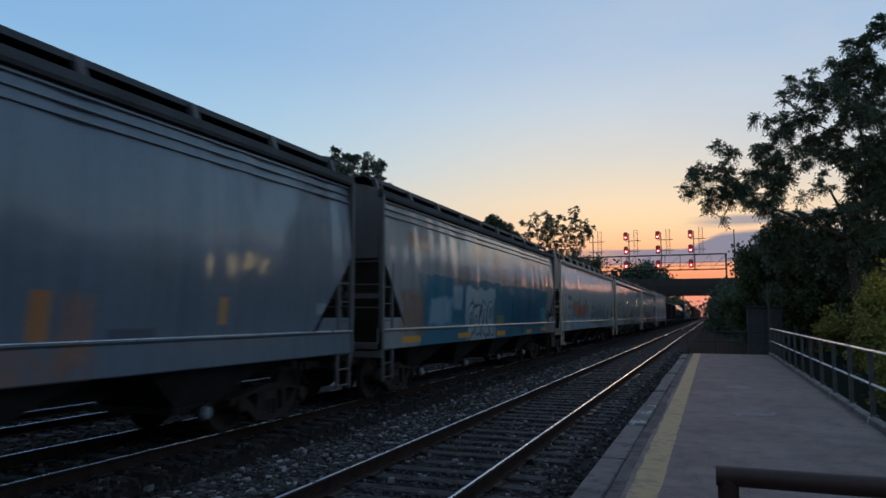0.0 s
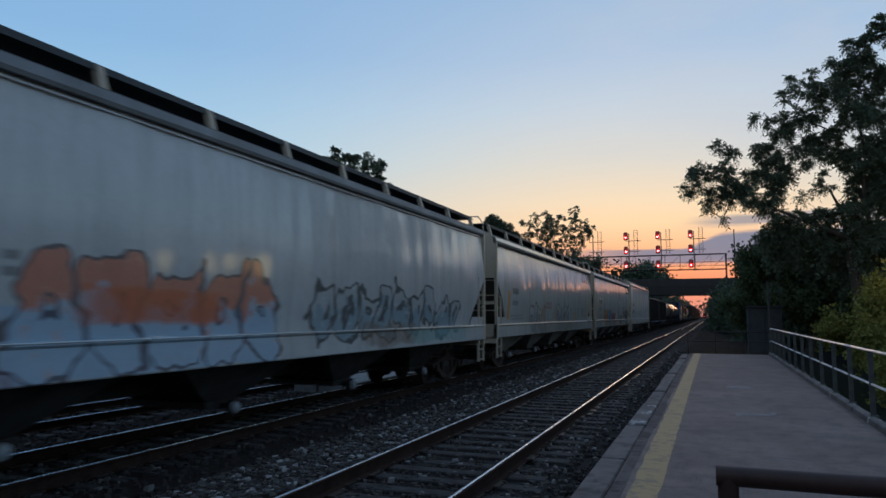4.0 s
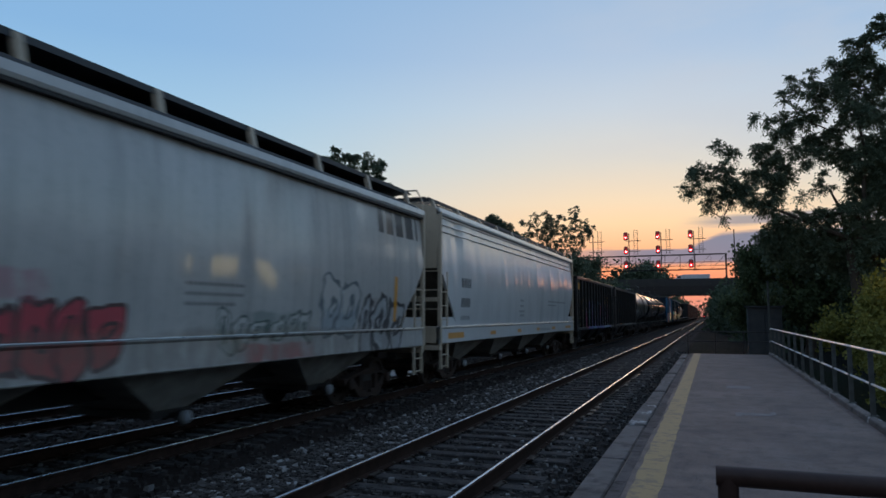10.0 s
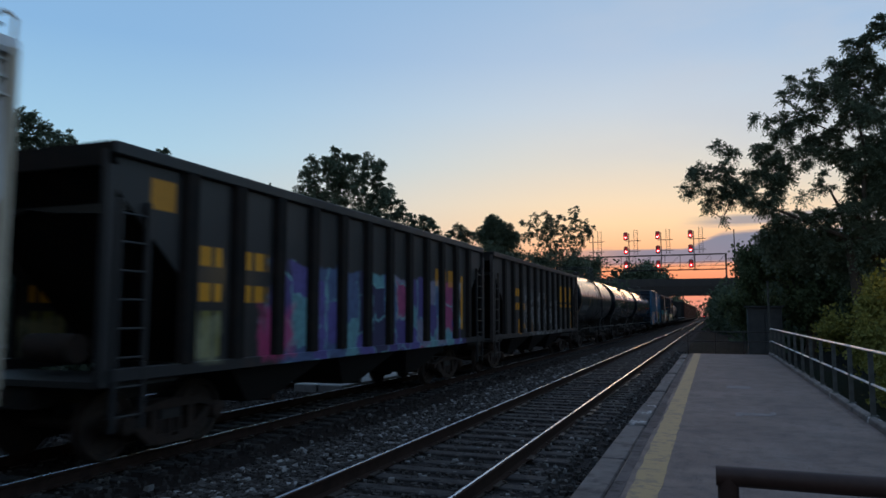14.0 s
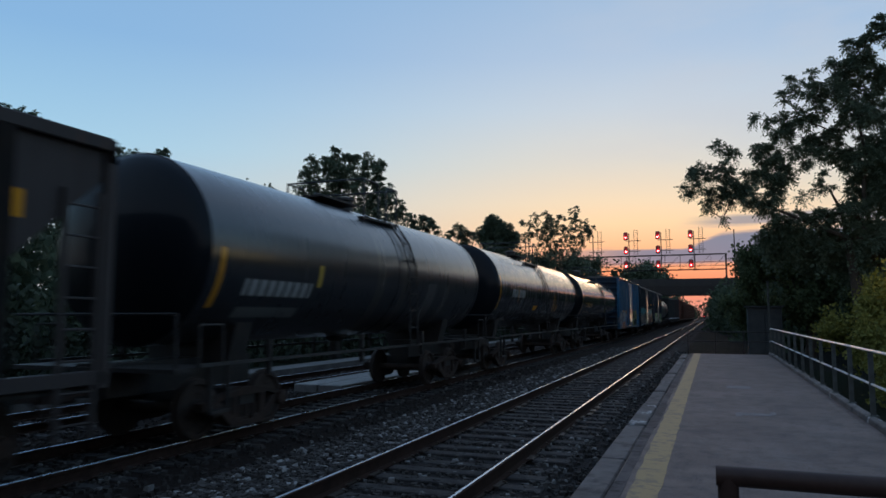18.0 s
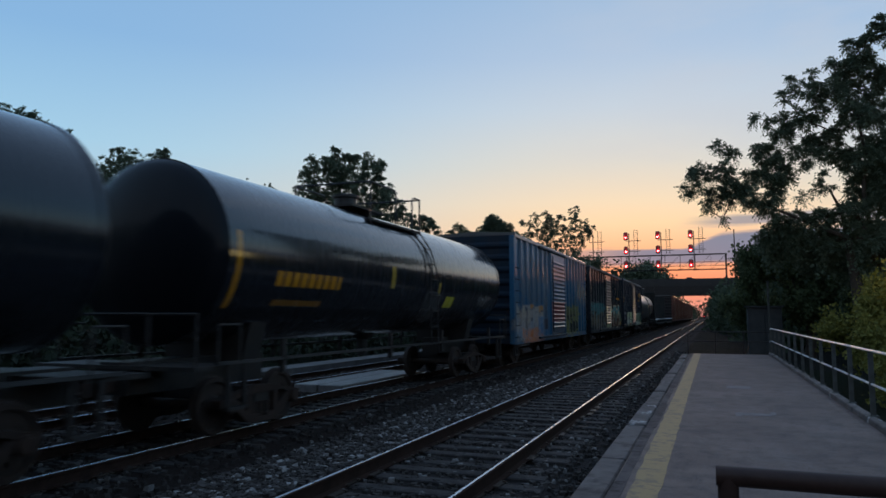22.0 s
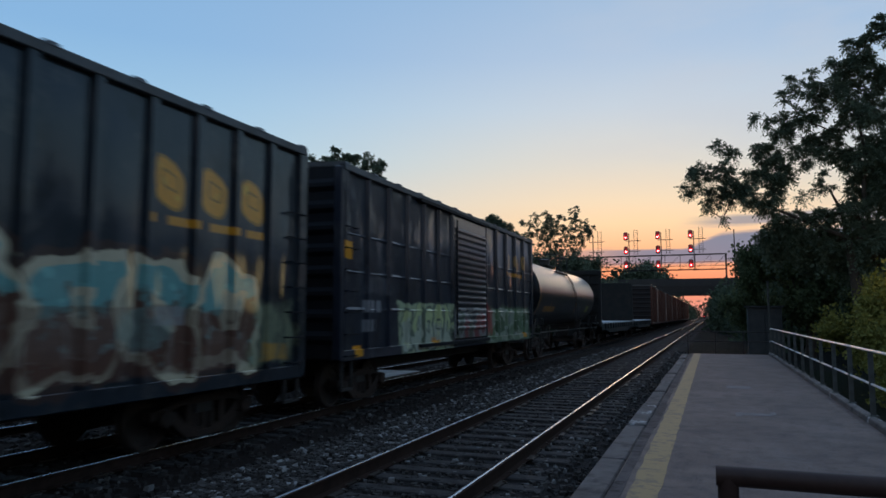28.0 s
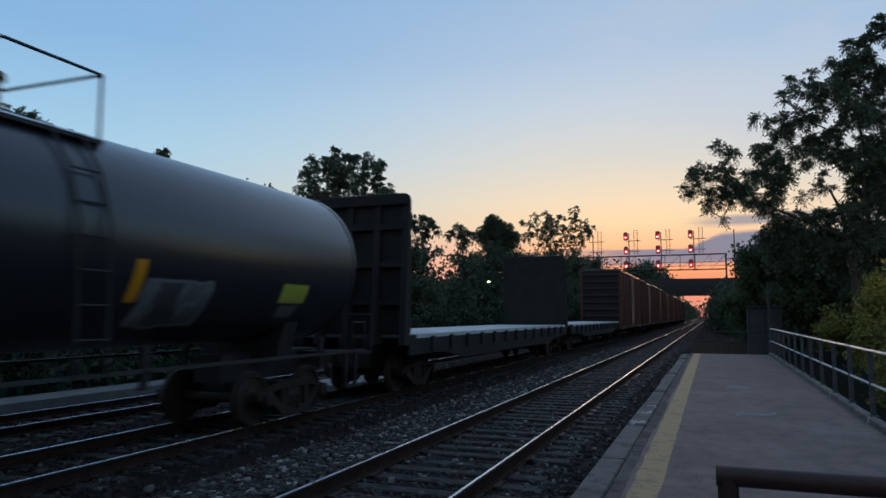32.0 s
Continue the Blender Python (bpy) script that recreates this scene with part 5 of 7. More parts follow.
# bright metal for the highlight that runs along the hoppers' sill ledge
GLINT = two_tone("sill_glint", (0.62, 0.62, 0.62), (0.40, 0.38, 0.36), 3.0, 0.30, 0.9, 40.0, 0.001)
SPINNERS = []


def running_gear(car, hl, inset, pull=0.62):
    """Two trucks, each with side frames, bolster and two wheelsets, and a coupler at either end."""
    for k in (-1, 1):
        y = k * (hl - inset)
        b = part("truck", BOLSTER, STEEL, car, "rusty four-wheel truck", at=pose(0, y, 0))
        for x in (-1, 1):
            part("side_frame", SIDE_FRAME, RUSTY, b, at=pose(x * 1.0, 0, 0, 0, 0, 0 if x > 0 else 180))
        for a in (-0.89, 0.89):
            w = part("wheelset", WHEELSET, WHEEL, b, at=pose(0, a, 0.455))
            SPINNERS.append((w, a))
        part("coupler", COUPLER, RUSTY, car, at=pose(0, k * (hl + pull - 0.62), 0, 0, 0, 0 if k > 0 else 180))


CARS = []


def rolling(name, label, category, front, rear, group=""):
    """A car whose body reaches from front to rear, metres along the line at the clip's start."""
    s = (front + rear) / 2
    c = thing(name, label, category, pose(XT, s, ZT), group or "cars of the freight train")
    CARS.append((c, s))
    return c, (rear - front) / 2


def ladder(x, y0, y1, z0, z1, n, r=0.016):
    s = Shape().box(x - 0.03, x + 0.03, y0 - 0.03, y0 + 0.03, z0, z1).box(x - 0.03, x + 0.03, y1 - 0.03, y1 + 0.03, z0, z1)
    for i in range(n):
        z = z0 + (z1 - z0) * (i + 0.5) / n
        s.rod((x, y0, z), (x, y1, z), r, 6)
    return s


def covered_hopper(label, front, rear, paint, trim, eave=4.36, beads=0, board=4.95, bays=4, cage=True, seed=1, inner=0.33, slats=False, pitch=0.15, roof=None, chord=None, eave_shadow=False, loops=(-1, 1), sill=1.60, under=None):
    """Four-bay covered hopper: bulged sides over slanted end sheets, roof walkway on posts, ladders and outlets."""
    car, hl = rolling("covered_hopper", label, "freight car", front, rear)
    EW = 3.13
    top = roof or DULL
    arch = board - eave - 0.12

    def limit(z):
        return hl - 0.04 if z >= EW else hl - 0.04 - 1.35 * (EW - z) / (EW - 1.6)

    def bulge(z):
        t = (z - 1.6) / (eave - 1.6)
        return 1.52 + 0.105 * math.sin(math.pi * min(1, t * 0.92 + 0.08)) - 0.03 * t

    for k in (1, -1):
        def skin(u, v, k=k):
            z = 1.58 + (eave - 1.58) * v
            y = (2 * u - 1) * limit(z)
            dent = 0.028 * noise.noise((y * 0.9, z * 0.5, seed + k)) + 0.022 * noise.noise((y * 2.3, z * 0.3, seed))
            rib = 0.010 * sum(math.exp(-((y - (i / 6 - 0.5) * 2 * hl * 0.96) / 0.05) ** 2) for i in range(7)) * (0.3 < v < 0.97)
            return (k * (bulge(z) + dent + rib), y, z)
        part("side", Shape().sheet(skin, 96, 18, (-k * 0.05, 0, 0)), paint, car, smooth=True)
        part("side_sill", Shape().prism("y", [(k * 1.50, 1.15), (k * 1.605, 1.15), (k * 1.618, 1.17), (k * 1.60, 1.53), (k * 1.63, 1.565), (k * 1.62, 1.60), (k * 1.50, 1.61)], -hl, hl), paint, car)
        # thin bright rod added as the ledge's highlight
        part("sill_lip", Shape().rod((k * 1.626, -hl + 0.1, 1.588), (k * 1.626, hl - 0.1, 1.588), 0.013, 8), GLINT, car, "bright strip for the glint along the sill's ledge", smooth=True)
        part("top_chord", Shape().prism("y", [(k * 1.50, eave - 0.05), (k * 1.60, eave - 0.05), (k * 1.62, eave), (k * 1.60, eave + 0.12), (k * 1.50, eave + 0.14)], -hl, hl), chord or paint, car)
        # dark strip added in place of the shadow line below the top chord
        if eave_shadow:
            part("shadow_strip", Shape().box(min(k * 1.50, k * 1.61), max(k * 1.50, k * 1.61), -hl + 0.1, hl - 0.1, eave - 0.105, eave - 0.06), STEEL, car, "dark strip standing for the shadow line under the eave")
        for i in range(beads):
            z = eave - 0.10 - pitch * i
            part("bead", Shape().prism("y", [(k * (bulge(z) - 0.02), z - 0.025), (k * (bulge(z) + 0.045), z - 0.012), (k * (bulge(z) + 0.045), z + 0.012), (k * (bulge(z) - 0.02), z + 0.025)], -hl + 0.05, hl - 0.05), paint, car)
    arc = [(1.56 * math.cos(a), eave + 0.03 + arch * math.sin(a)) for a in [math.pi * i / 14 for i in range(15)]]
    part("roof", Shape().prism("y", arc, -hl + 0.06, hl - 0.06), top, car, smooth=True)
    for k in (-1, 1):
        e = k * hl
        part("end_wall", Shape().prism("y", [(-1.5, EW), (1.5, EW)] + arc, min(e, e - k * 0.05), max(e, e - k * 0.05)), trim, car)
        part("slope_sheet", Shape().prism("x", [(e - k * 0.06, EW), (e - k * 0.12, EW), (e - k * 2.05, 1.22), (e - k * 1.98, 1.22)], -1.48, 1.48), SLOPE, car, "grimy slanted end sheet")
        part("end_platform", Shape().box(-1.55, 1.55, min(e, e - k * 0.7), max(e, e - k * 0.7), 1.12, 1.17), trim, car)
        part("end_sill", Shape().box(-1.60, 1.60, min(e, e - k * 0.12), max(e, e - k * 0.12), 0.98, sill), trim, car, bevel=0.01)
        for x in (-0.55, 0.55):
            part("end_post", Shape().box(x - 0.05, x + 0.05, e - 0.05 - k * 0.05, e + 0.05 - k * 0.05, 1.17, EW), trim, car)
        for x in (-1, 1):
            part("corner_panel", Shape().prism("x", [(e - k * 0.02, 1.60), (e - k * 0.02, 1.84), (e - k * 1.08, 1.84), (e - k * 1.28, 1.60)], min(x * 1.54, x * 1.585), max(x * 1.54, x * 1.585)), paint, car)
            for z in (2.05, 2.55, 3.05):
                part("end_rung", Shape().rod((x * 0.55, e - k * 0.03, z), (x * 1.58, e - k * 0.03, z), 0.016, 6), trim, car)
        part("end_beam", Shape().box(-1.5, 1.5, e - k * 0.05 - 0.03, e - k * 0.05 + 0.03, 2.25, 2.36), trim, car)
        part("brake_wheel", Shape().lathe("y", [(-0.03, 0.22), (-0.03, 0.28), (0.03, 0.28), (0.03, 0.22)], (-0.95, e - k * 0.1, 2.55), 16).rod((-1.2, e - k * .1, 2.55), (-0.7, e - k * .1, 2.55), 0.02, 5), RUSTY, car)
        for x in (-1, 1):
            part("corner_post", Shape().box(min(x * 1.53, x * 1.63), max(x * 1.53, x * 1.63), min(e, e - k * 0.1), max(e, e - k * 0.1), 1.15, eave + 0.02), trim, car, bevel=0.01)
            if cage:
                part("ladder", ladder(x * 1.58, e - k * 0.10, e - k * 0.56, 1.6, 3.05, 4), trim, car)
            part("step_ladder", Shape().box(x * 1.58 - .03, x * 1.58 + .03, e - k * 0.12 - .03, e - k * 0.12 + .03, 0.5, 1.15).box(x * 1.58 - .03, x * 1.58 + .03, e - k * 0.58 - .03, e - k * 0.58 + .03, 0.5, 1.15)
                 .rod((x * 1.58, e - k * 0.12, 0.56), (x * 1.58, e - k * 0.58, 0.56), 0.018, 6).rod((x * 1.58, e - k * 0.12, 0.86), (x * 1.58, e - k * 0.58, 0.86), 0.018, 6), trim, car)
        part("end_walk", Shape().box(-1.2, 1.2, min(e + k * 0.1, e - k * 0.5), max(e + k * 0.1, e - k * 0.5), board - 0.03, board), GRATE, car)
        if k in loops:
            part("grab_loop", Shape().pipe([(1.58, e - k * 0.05, eave), (1.56, e - k * 0.02, eave + 0.35), (1.40, e, board + 0.05), (1.1, e, board + 0.06)], 0.02, 6), trim, car)
    part("centre_sill", Shape().box(-0.3, 0.3, -hl + 0.1, hl - 0.1, 0.72, 1.12), STEEL, car)
    for x in (-1, 1):
        w = Shape()
        if slats:
            for q in range(8):
                a, b = sorted((x * (inner + 0.11 * q), x * (inner + 0.11 * q + 0.03)))
                w.box(a, b, -hl + 0.4, hl - 0.4, board - 0.03, board)
        else:
            a, b = sorted((x * inner, x * 1.22))
            w.box(a, b, -hl + 0.4, hl - 0.4, board - 0.04, board)
        part("roof_walk", w, GRATE, car)
        part("walk_edge", Shape().box(x * 1.22 - 0.012, x * 1.22 + 0.012, -hl + 0.1, hl - 0.1, board - 0.07, board + 0.02), GRATE, car)
    n = 9
    for i in range(n + 1):
        y = -hl + 0.35 + (2 * hl - 0.7) * i / n
        for x in (-1, 1):
            part("walk_post", Shape().prism("y", [(x * 1.30, eave + 0.07), (x * 1.40, eave + 0.07), (x * 1.26, board), (x * 1.16, board)], y - 0.05, y + 0.05), trim, car)
    for i in range(6):
        y = -hl + 2.0 + (2 * hl - 4.0) * i / 5
        part("hatch", Shape().box(-0.5, 0.5, y - 0.6, y + 0.6, eave + arch - 0.02, eave + arch + 0.09), trim, car, bevel=0.03)
    span = 2 * hl - 7.2
    for i in range(bays):
        y = -span / 2 + span * i / (bays - 1)
        w = span / (bays - 1) * 0.46
        v = [(-1.42, y - w, 1.3), (1.42, y - w, 1.3), (1.42, y + w, 1.3), (-1.42, y + w, 1.3), (-0.75, y - 0.34, 0.52), (0.75, y - 0.34, 0.52), (0.75, y + 0.34, 0.52), (-0.75, y + 0.34, 0.52)]
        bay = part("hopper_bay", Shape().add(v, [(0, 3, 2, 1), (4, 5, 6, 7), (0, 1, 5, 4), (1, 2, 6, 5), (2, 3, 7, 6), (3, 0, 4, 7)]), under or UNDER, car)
        part("outlet_gate", Shape().box(-0.8, 0.8, y - 0.42, y + 0.42, 0.42, 0.52).rod((-1.0, y, 0.44), (1.0, y, 0.44), 0.05, 8).rod((0.95, y, 0.42), (1.02, y, 0.42), 0.13, 10), STEEL, bay)
        part("outlet_cap", Shape().lathe("x", [(1.02, 0.0), (1.02, 0.10), (1.08, 0.09), (1.10, 0.05), (1.11, 0.0)], (0, y, 0.42), 12), CAP, bay, "pale round outlet cap", smooth=True)
    running_gear(car, hl, 1.95)
    return car


DULL = two_tone("dull_roof_paint", (0.075, 0.077, 0.08), (0.045, 0.043, 0.040), 1.2, 0.8, spec=0.15)
CAP = two_tone("outlet_cap_grey", (0.34, 0.36, 0.38), (0.2, 0.21, 0.22), 6.0, 0.5)
SLOPE = two_tone("grimy_slope_sheet", (0.150, 0.132, 0.110), (0.080, 0.068, 0.056), 1.8, 0.75, spec=0.15)
# darker underside colour for the first three covered hoppers
DARKUNDER = two_tone("dark_underside", (0.075, 0.072, 0.070), (0.040, 0.036, 0.033), 2.5, 0.75, spec=0.15)
GREYBAND = two_tone("grey_eave_band", (0.22, 0.22, 0.225), (0.15, 0.145, 0.14), 1.6, 0.5)
UNDER = two_tone("hopper_underside", (0.36, 0.34, 0.31), (0.18, 0.165, 0.145), 2.5, 0.6)


# darker copy of the coal car paint: shade on ribs and ends as colour
COALRIB = two_tone("shaded_rib_paint", (0.014, 0.014, 0.014), (0.030, 0.022, 0.018), 2.5, 0.8, spec=0.08)


def open_hopper(label, front, rear, paint):
    """Three-bay coal hopper with outside ribs and slanted ends."""
    car, hl = rolling("coal_hopper", label, "freight car", front, rear)
    top, bot = 3.86, 1.15
    for k in (1, -1):
        a, b = sorted((k * 1.50, k * 1.53))
        part("side", Shape().prism("x", [(-hl + 0.1, top), (hl - 0.1, top), (hl - 0.1, 3.45), (hl - 1.35, 2.35), (hl - 1.35, bot), (-hl + 1.35, bot), (-hl + 1.35, 2.35), (-hl + 0.1, 3.45)], a, b), paint, car)
        part("top_chord", Shape().box(min(k * 1.44, k * 1.62), max(k * 1.44, k * 1.62), -hl, hl, top - 0.04, top + 0.12), paint, car, bevel=0.015)
        part("side_sill", Shape().box(min(k * 1.46, k * 1.60), max(k * 1.46, k * 1.60), -hl, hl, bot - 0.06, bot + 0.10), paint, car, bevel=0.01)
        n = 12
        for i in range(n):
            y = -hl + 1.40 + (2 * hl - 2.8) * i / (n - 1)
            part("rib", Shape().prism("z", [(k * 1.53, y - 0.15), (k * 1.63, y - 0.11), (k * 1.63, y + 0.11), (k * 1.53, y + 0.15)], bot + 0.1, top - 0.04), COALRIB, car)
        for e in (-1, 1):
            part("corner_post", Shape().box(min(k * 1.5, k * 1.6), max(k * 1.5, k * 1.6), e * hl - 0.07, e * hl + 0.07, bot - 0.1, top), paint, car)
            part("ladder", ladder(k * 1.58, e * (hl - 0.15), e * (hl - 0.62), 0.5, 3.3, 8), paint, car)
    for e in (-1, 1):
        part("end_slope", Shape().prism("x", [(e * (hl - 0.08), top), (e * (hl - 0.14), top), (e * (hl - 3.0), 1.05), (e * (hl - 2.92), 1.05)], -1.5, 1.5), COALRIB, car)
        part("end_chord", Shape().box(-1.6, 1.6, e * hl - 0.06, e * hl + 0.06, top - 0.18, top + 0.1), COALRIB, car)
        part("end_platform", Shape().box(-1.5, 1.5, min(e * hl, e * (hl - 1.3)), max(e * hl, e * (hl - 1.3)), 1.02, 1.1), STEEL, car)
        part("brake_cylinder", Shape().rod((-0.4, e * (hl - 0.7), 1.45), (0.4, e * (hl - 0.7), 1.45), 0.2, 12), RUSTY, car, smooth=True)
    part("coal_load", Shape().sheet(lambda u, v: (-1.49 + 2.98 * v, (2 * u - 1) * (hl - 0.6), 3.55 + 0.15 * noise.noise((u * 20, v * 5, 0))), 30, 6, (0, 0, -0.3)), BLACK, car)
    for i in range(3):
        y = (-1 + i) * 3.3
        v = [(-1.42, y - 1.5, 1.15), (1.42, y - 1.5, 1.15), (1.42, y + 1.5, 1.15), (-1.42, y + 1.5, 1.15), (-0.9, y - 0.35, 0.45), (0.9, y - 0.35, 0.45), (0.9, y + 0.35, 0.45), (-0.9, y + 0.35, 0.45)]
        bay = part("hopper_bay", Shape().add(v, [(0, 3, 2, 1), (4, 5, 6, 7), (0, 1, 5, 4), (1, 2, 6, 5), (2, 3, 7, 6), (3, 0, 4, 7)]), STEEL, car)
        part("door", Shape().box(-0.95, 0.95, y + 0.3, y + 0.42, 0.4, 0.95), RUSTY, bay)
    part("centre_sill", Shape().box(-0.3, 0.3, -hl + 0.1, hl - 0.1, 0.72, 1.0), STEEL, car)
    running_gear(car, hl, 1.75)


# tank black made darker and duller for the heads, shade in the colour
TANKEND = coach_paint("tank_end_shaded", (0.006, 0.008, 0.011), (0.014, 0.0145, 0.016), 0.45, 0.4, gloss=0.5, spec=0.05, wave=0.05, clear=0.12, ior=1.28)


def tank_car(label, front, rear, paint, rails=1, bands=(), head=0.44, rt=1.48, guard=(-1.6, -0.2, 1.3, 0.8), ly=0.75, dome=(-0.95, 0.28, 0.5)):
    """Tank on stub sills: shell with dished heads, dome and guarded platform, ladders, side rails."""
    car, hl = rolling("tank_car", label, "freight car", front, rear)
    zc = 4.37 - rt
    part("shell", Shape().lathe("y", [(-hl + 2 * hl * i / 24, rt + 0.004 * noise.noise((i * 1.7, front, 0))) for i in range(25)], (0, 0, zc), 64), paint, car, smooth=True)
    for k in (-1, 1):
        prof = [(k * (hl - 0.004), rt)] + [(k * (hl + head * math.sin(a)), rt * math.cos(a)) for a in [math.pi / 2 * i / 8 for i in range(1, 8)]] + [(k * (hl + head), 0.02)]
        part("tank_head", Shape().lathe("y", prof, (0, 0, zc), 56), TANKEND, car, "black dished tank end", smooth=True)
    for y in (-hl + 0.03, hl - 0.03, *bands):
        part("band", Shape().lathe("y", [(-0.05, rt - 0.02), (-0.05, rt + 0.012), (0.05, rt + 0.012), (0.05, rt - 0.02)], (0, y, zc), 56), paint, car, smooth=True)
    dy, dr, dh = dome
    part("dome", Shape().lathe("z", [(-0.2, 0.0), (-0.2, dr), (dh - 0.08, dr), (dh - 0.06, dr + 0.05), (dh, dr + 0.05), (dh + 0.03, dr * 0.7), (dh + 0.04, 0.0)], (0, dy, zc + rt - 0.1), 20), BLACK, car, smooth=True)
    zt, zr, gx = 4.10, 4.95, 1.0
    f, fe, r, rf = guard
    part("platform", Shape().box(-0.62, 0.62, -1.75, -0.10, zc + rt + 0.02, zc + rt + 0.06), STEEL, car, "dark grating platform")
    for y, e in ((f, fe), (r, rf)):
        k = 0.14 if e > y else -0.14
        part("guard_rail", Shape().pipe([(gx, e, zt), (gx, e, zr - 0.14), (gx, e - k * 0.3, zr - 0.04), (gx, e - k, zr), (gx, y, zr), (-gx, y, zr), (-gx, e - k, zr), (-gx, e - k * 0.3, zr - 0.04), (-gx, e, zr - 0.14), (-gx, e, zt)], 0.022, 6), GREYIRON, car, "bent grey tube guard rail")
        for x in (-gx, gx):
            part("guard_post", Shape().rod((x, y, zt - 0.1), (x, y, zr), 0.022, 6), GREYIRON, car)
    for x in (-1, 1):
        a, b = sorted((x * 0.78, x * 1.02))
        part("top_walk", Shape().box(a, b, f - 0.05, r + 0.05, zt - 0.05, zt), STEEL, car, "dark grating walkway")
        for y in (ly, ly + 0.45):
            part("ladder_rail", Shape().pipe([(x * 1.02, y, zt), (x * 1.36, y, zc + 0.72), (x * 1.56, y, zc + 0.1), (x * 1.58, y, 1.2)], 0.02, 6), STEEL, car)
        for z in (1.6, 2.0, 2.4, 2.8, 3.2, 3.6):
            q = x * (1.58 if z < zc + 0.1 else 1.56 - (z - zc - 0.1) * 0.33)
            part("rung", Shape().rod((q, ly, z), (q, ly + 0.45, z), 0.015, 5), STEEL, car)
        part("side_rail", Shape().box(min(x * 1.50, x * 1.56), max(x * 1.50, x * 1.56), -hl - 0.3, hl + 0.3, 1.16, 1.21), GREYIRON, car, "thin steel running rail")
        for y in (-hl + 1.4, -1.6, 1.6, hl - 1.4):
            part("rail_hanger", Shape().box(min(x * 1.48, x * 1.56), max(x * 1.48, x * 1.56), y - 0.04, y + 0.04, 0.95, 1.5), STEEL, car)
        for k in (-1, 1):
            part("corner_grab", Shape().pipe([(x * 1.55, k * (hl + 0.3), 1.2), (x * 1.55, k * (hl + 0.3), 1.75), (x * 1.55, k * (hl - 0.2), 1.75), (x * 1.55, k * (hl - 0.2), 1.2)], 0.018, 6), STEEL, car)
            part("sill_step", Shape().box(x * 1.5 - .03, x * 1.5 + .03, k * hl - .03, k * hl + .03, 0.5, 1.2).box(x * 1.5 - .03, x * 1.5 + .03, k * (hl - 0.4) - .03, k * (hl - 0.4) + .03, 0.5, 1.2).box(x * 1.5 - .05, x * 1.5 + .05, k * (hl - .2) - .22, k * (hl - .2) + .22, 0.48, 0.53), STEEL, car)
    for k in (-1, 1):
        y = k * (hl - 1.5)
        part("saddle", Shape().prism("y", [(-0.8, 1.1), (0.8, 1.1), (1.0, 1.90), (0.7, 1.66), (0, 1.44), (-0.7, 1.66), (-1.0, 1.90)], y - 0.22, y + 0.22), STEEL, car)
        part("stub_sill", Shape().box(-0.28, 0.28, min(k * (hl - 2.6), k * (hl + 0.7)), max(k * (hl - 2.6), k * (hl + 0.7)), 0.72, 1.2), STEEL, car)
        part("end_deck", Shape().box(-1.5, 1.5, min(k * (hl - 0.2), k * (hl + 0.75)), max(k * (hl - 0.2), k * (hl + 0.75)), 1.10, 1.16), STEEL, car)
        part("end_rail", Shape().pipe([(-1.5, k * (hl + .72), 1.1), (-1.5, k * (hl + .72), 1.9), (1.5, k * (hl + .72), 1.9), (1.5, k * (hl + .72), 1.1)], 0.02, 6), STEEL, car)
    part("bottom_valve", Shape().lathe("z", [(-0.5, 0.0), (-0.5, 0.14), (-0.1, 0.14), (0.0, 0.3), (0.15, 0.3), (0.15, 0.0)], (0, 0, 1.4), 12), STEEL, car)
    running_gear(car, hl, 1.5, 1.3)


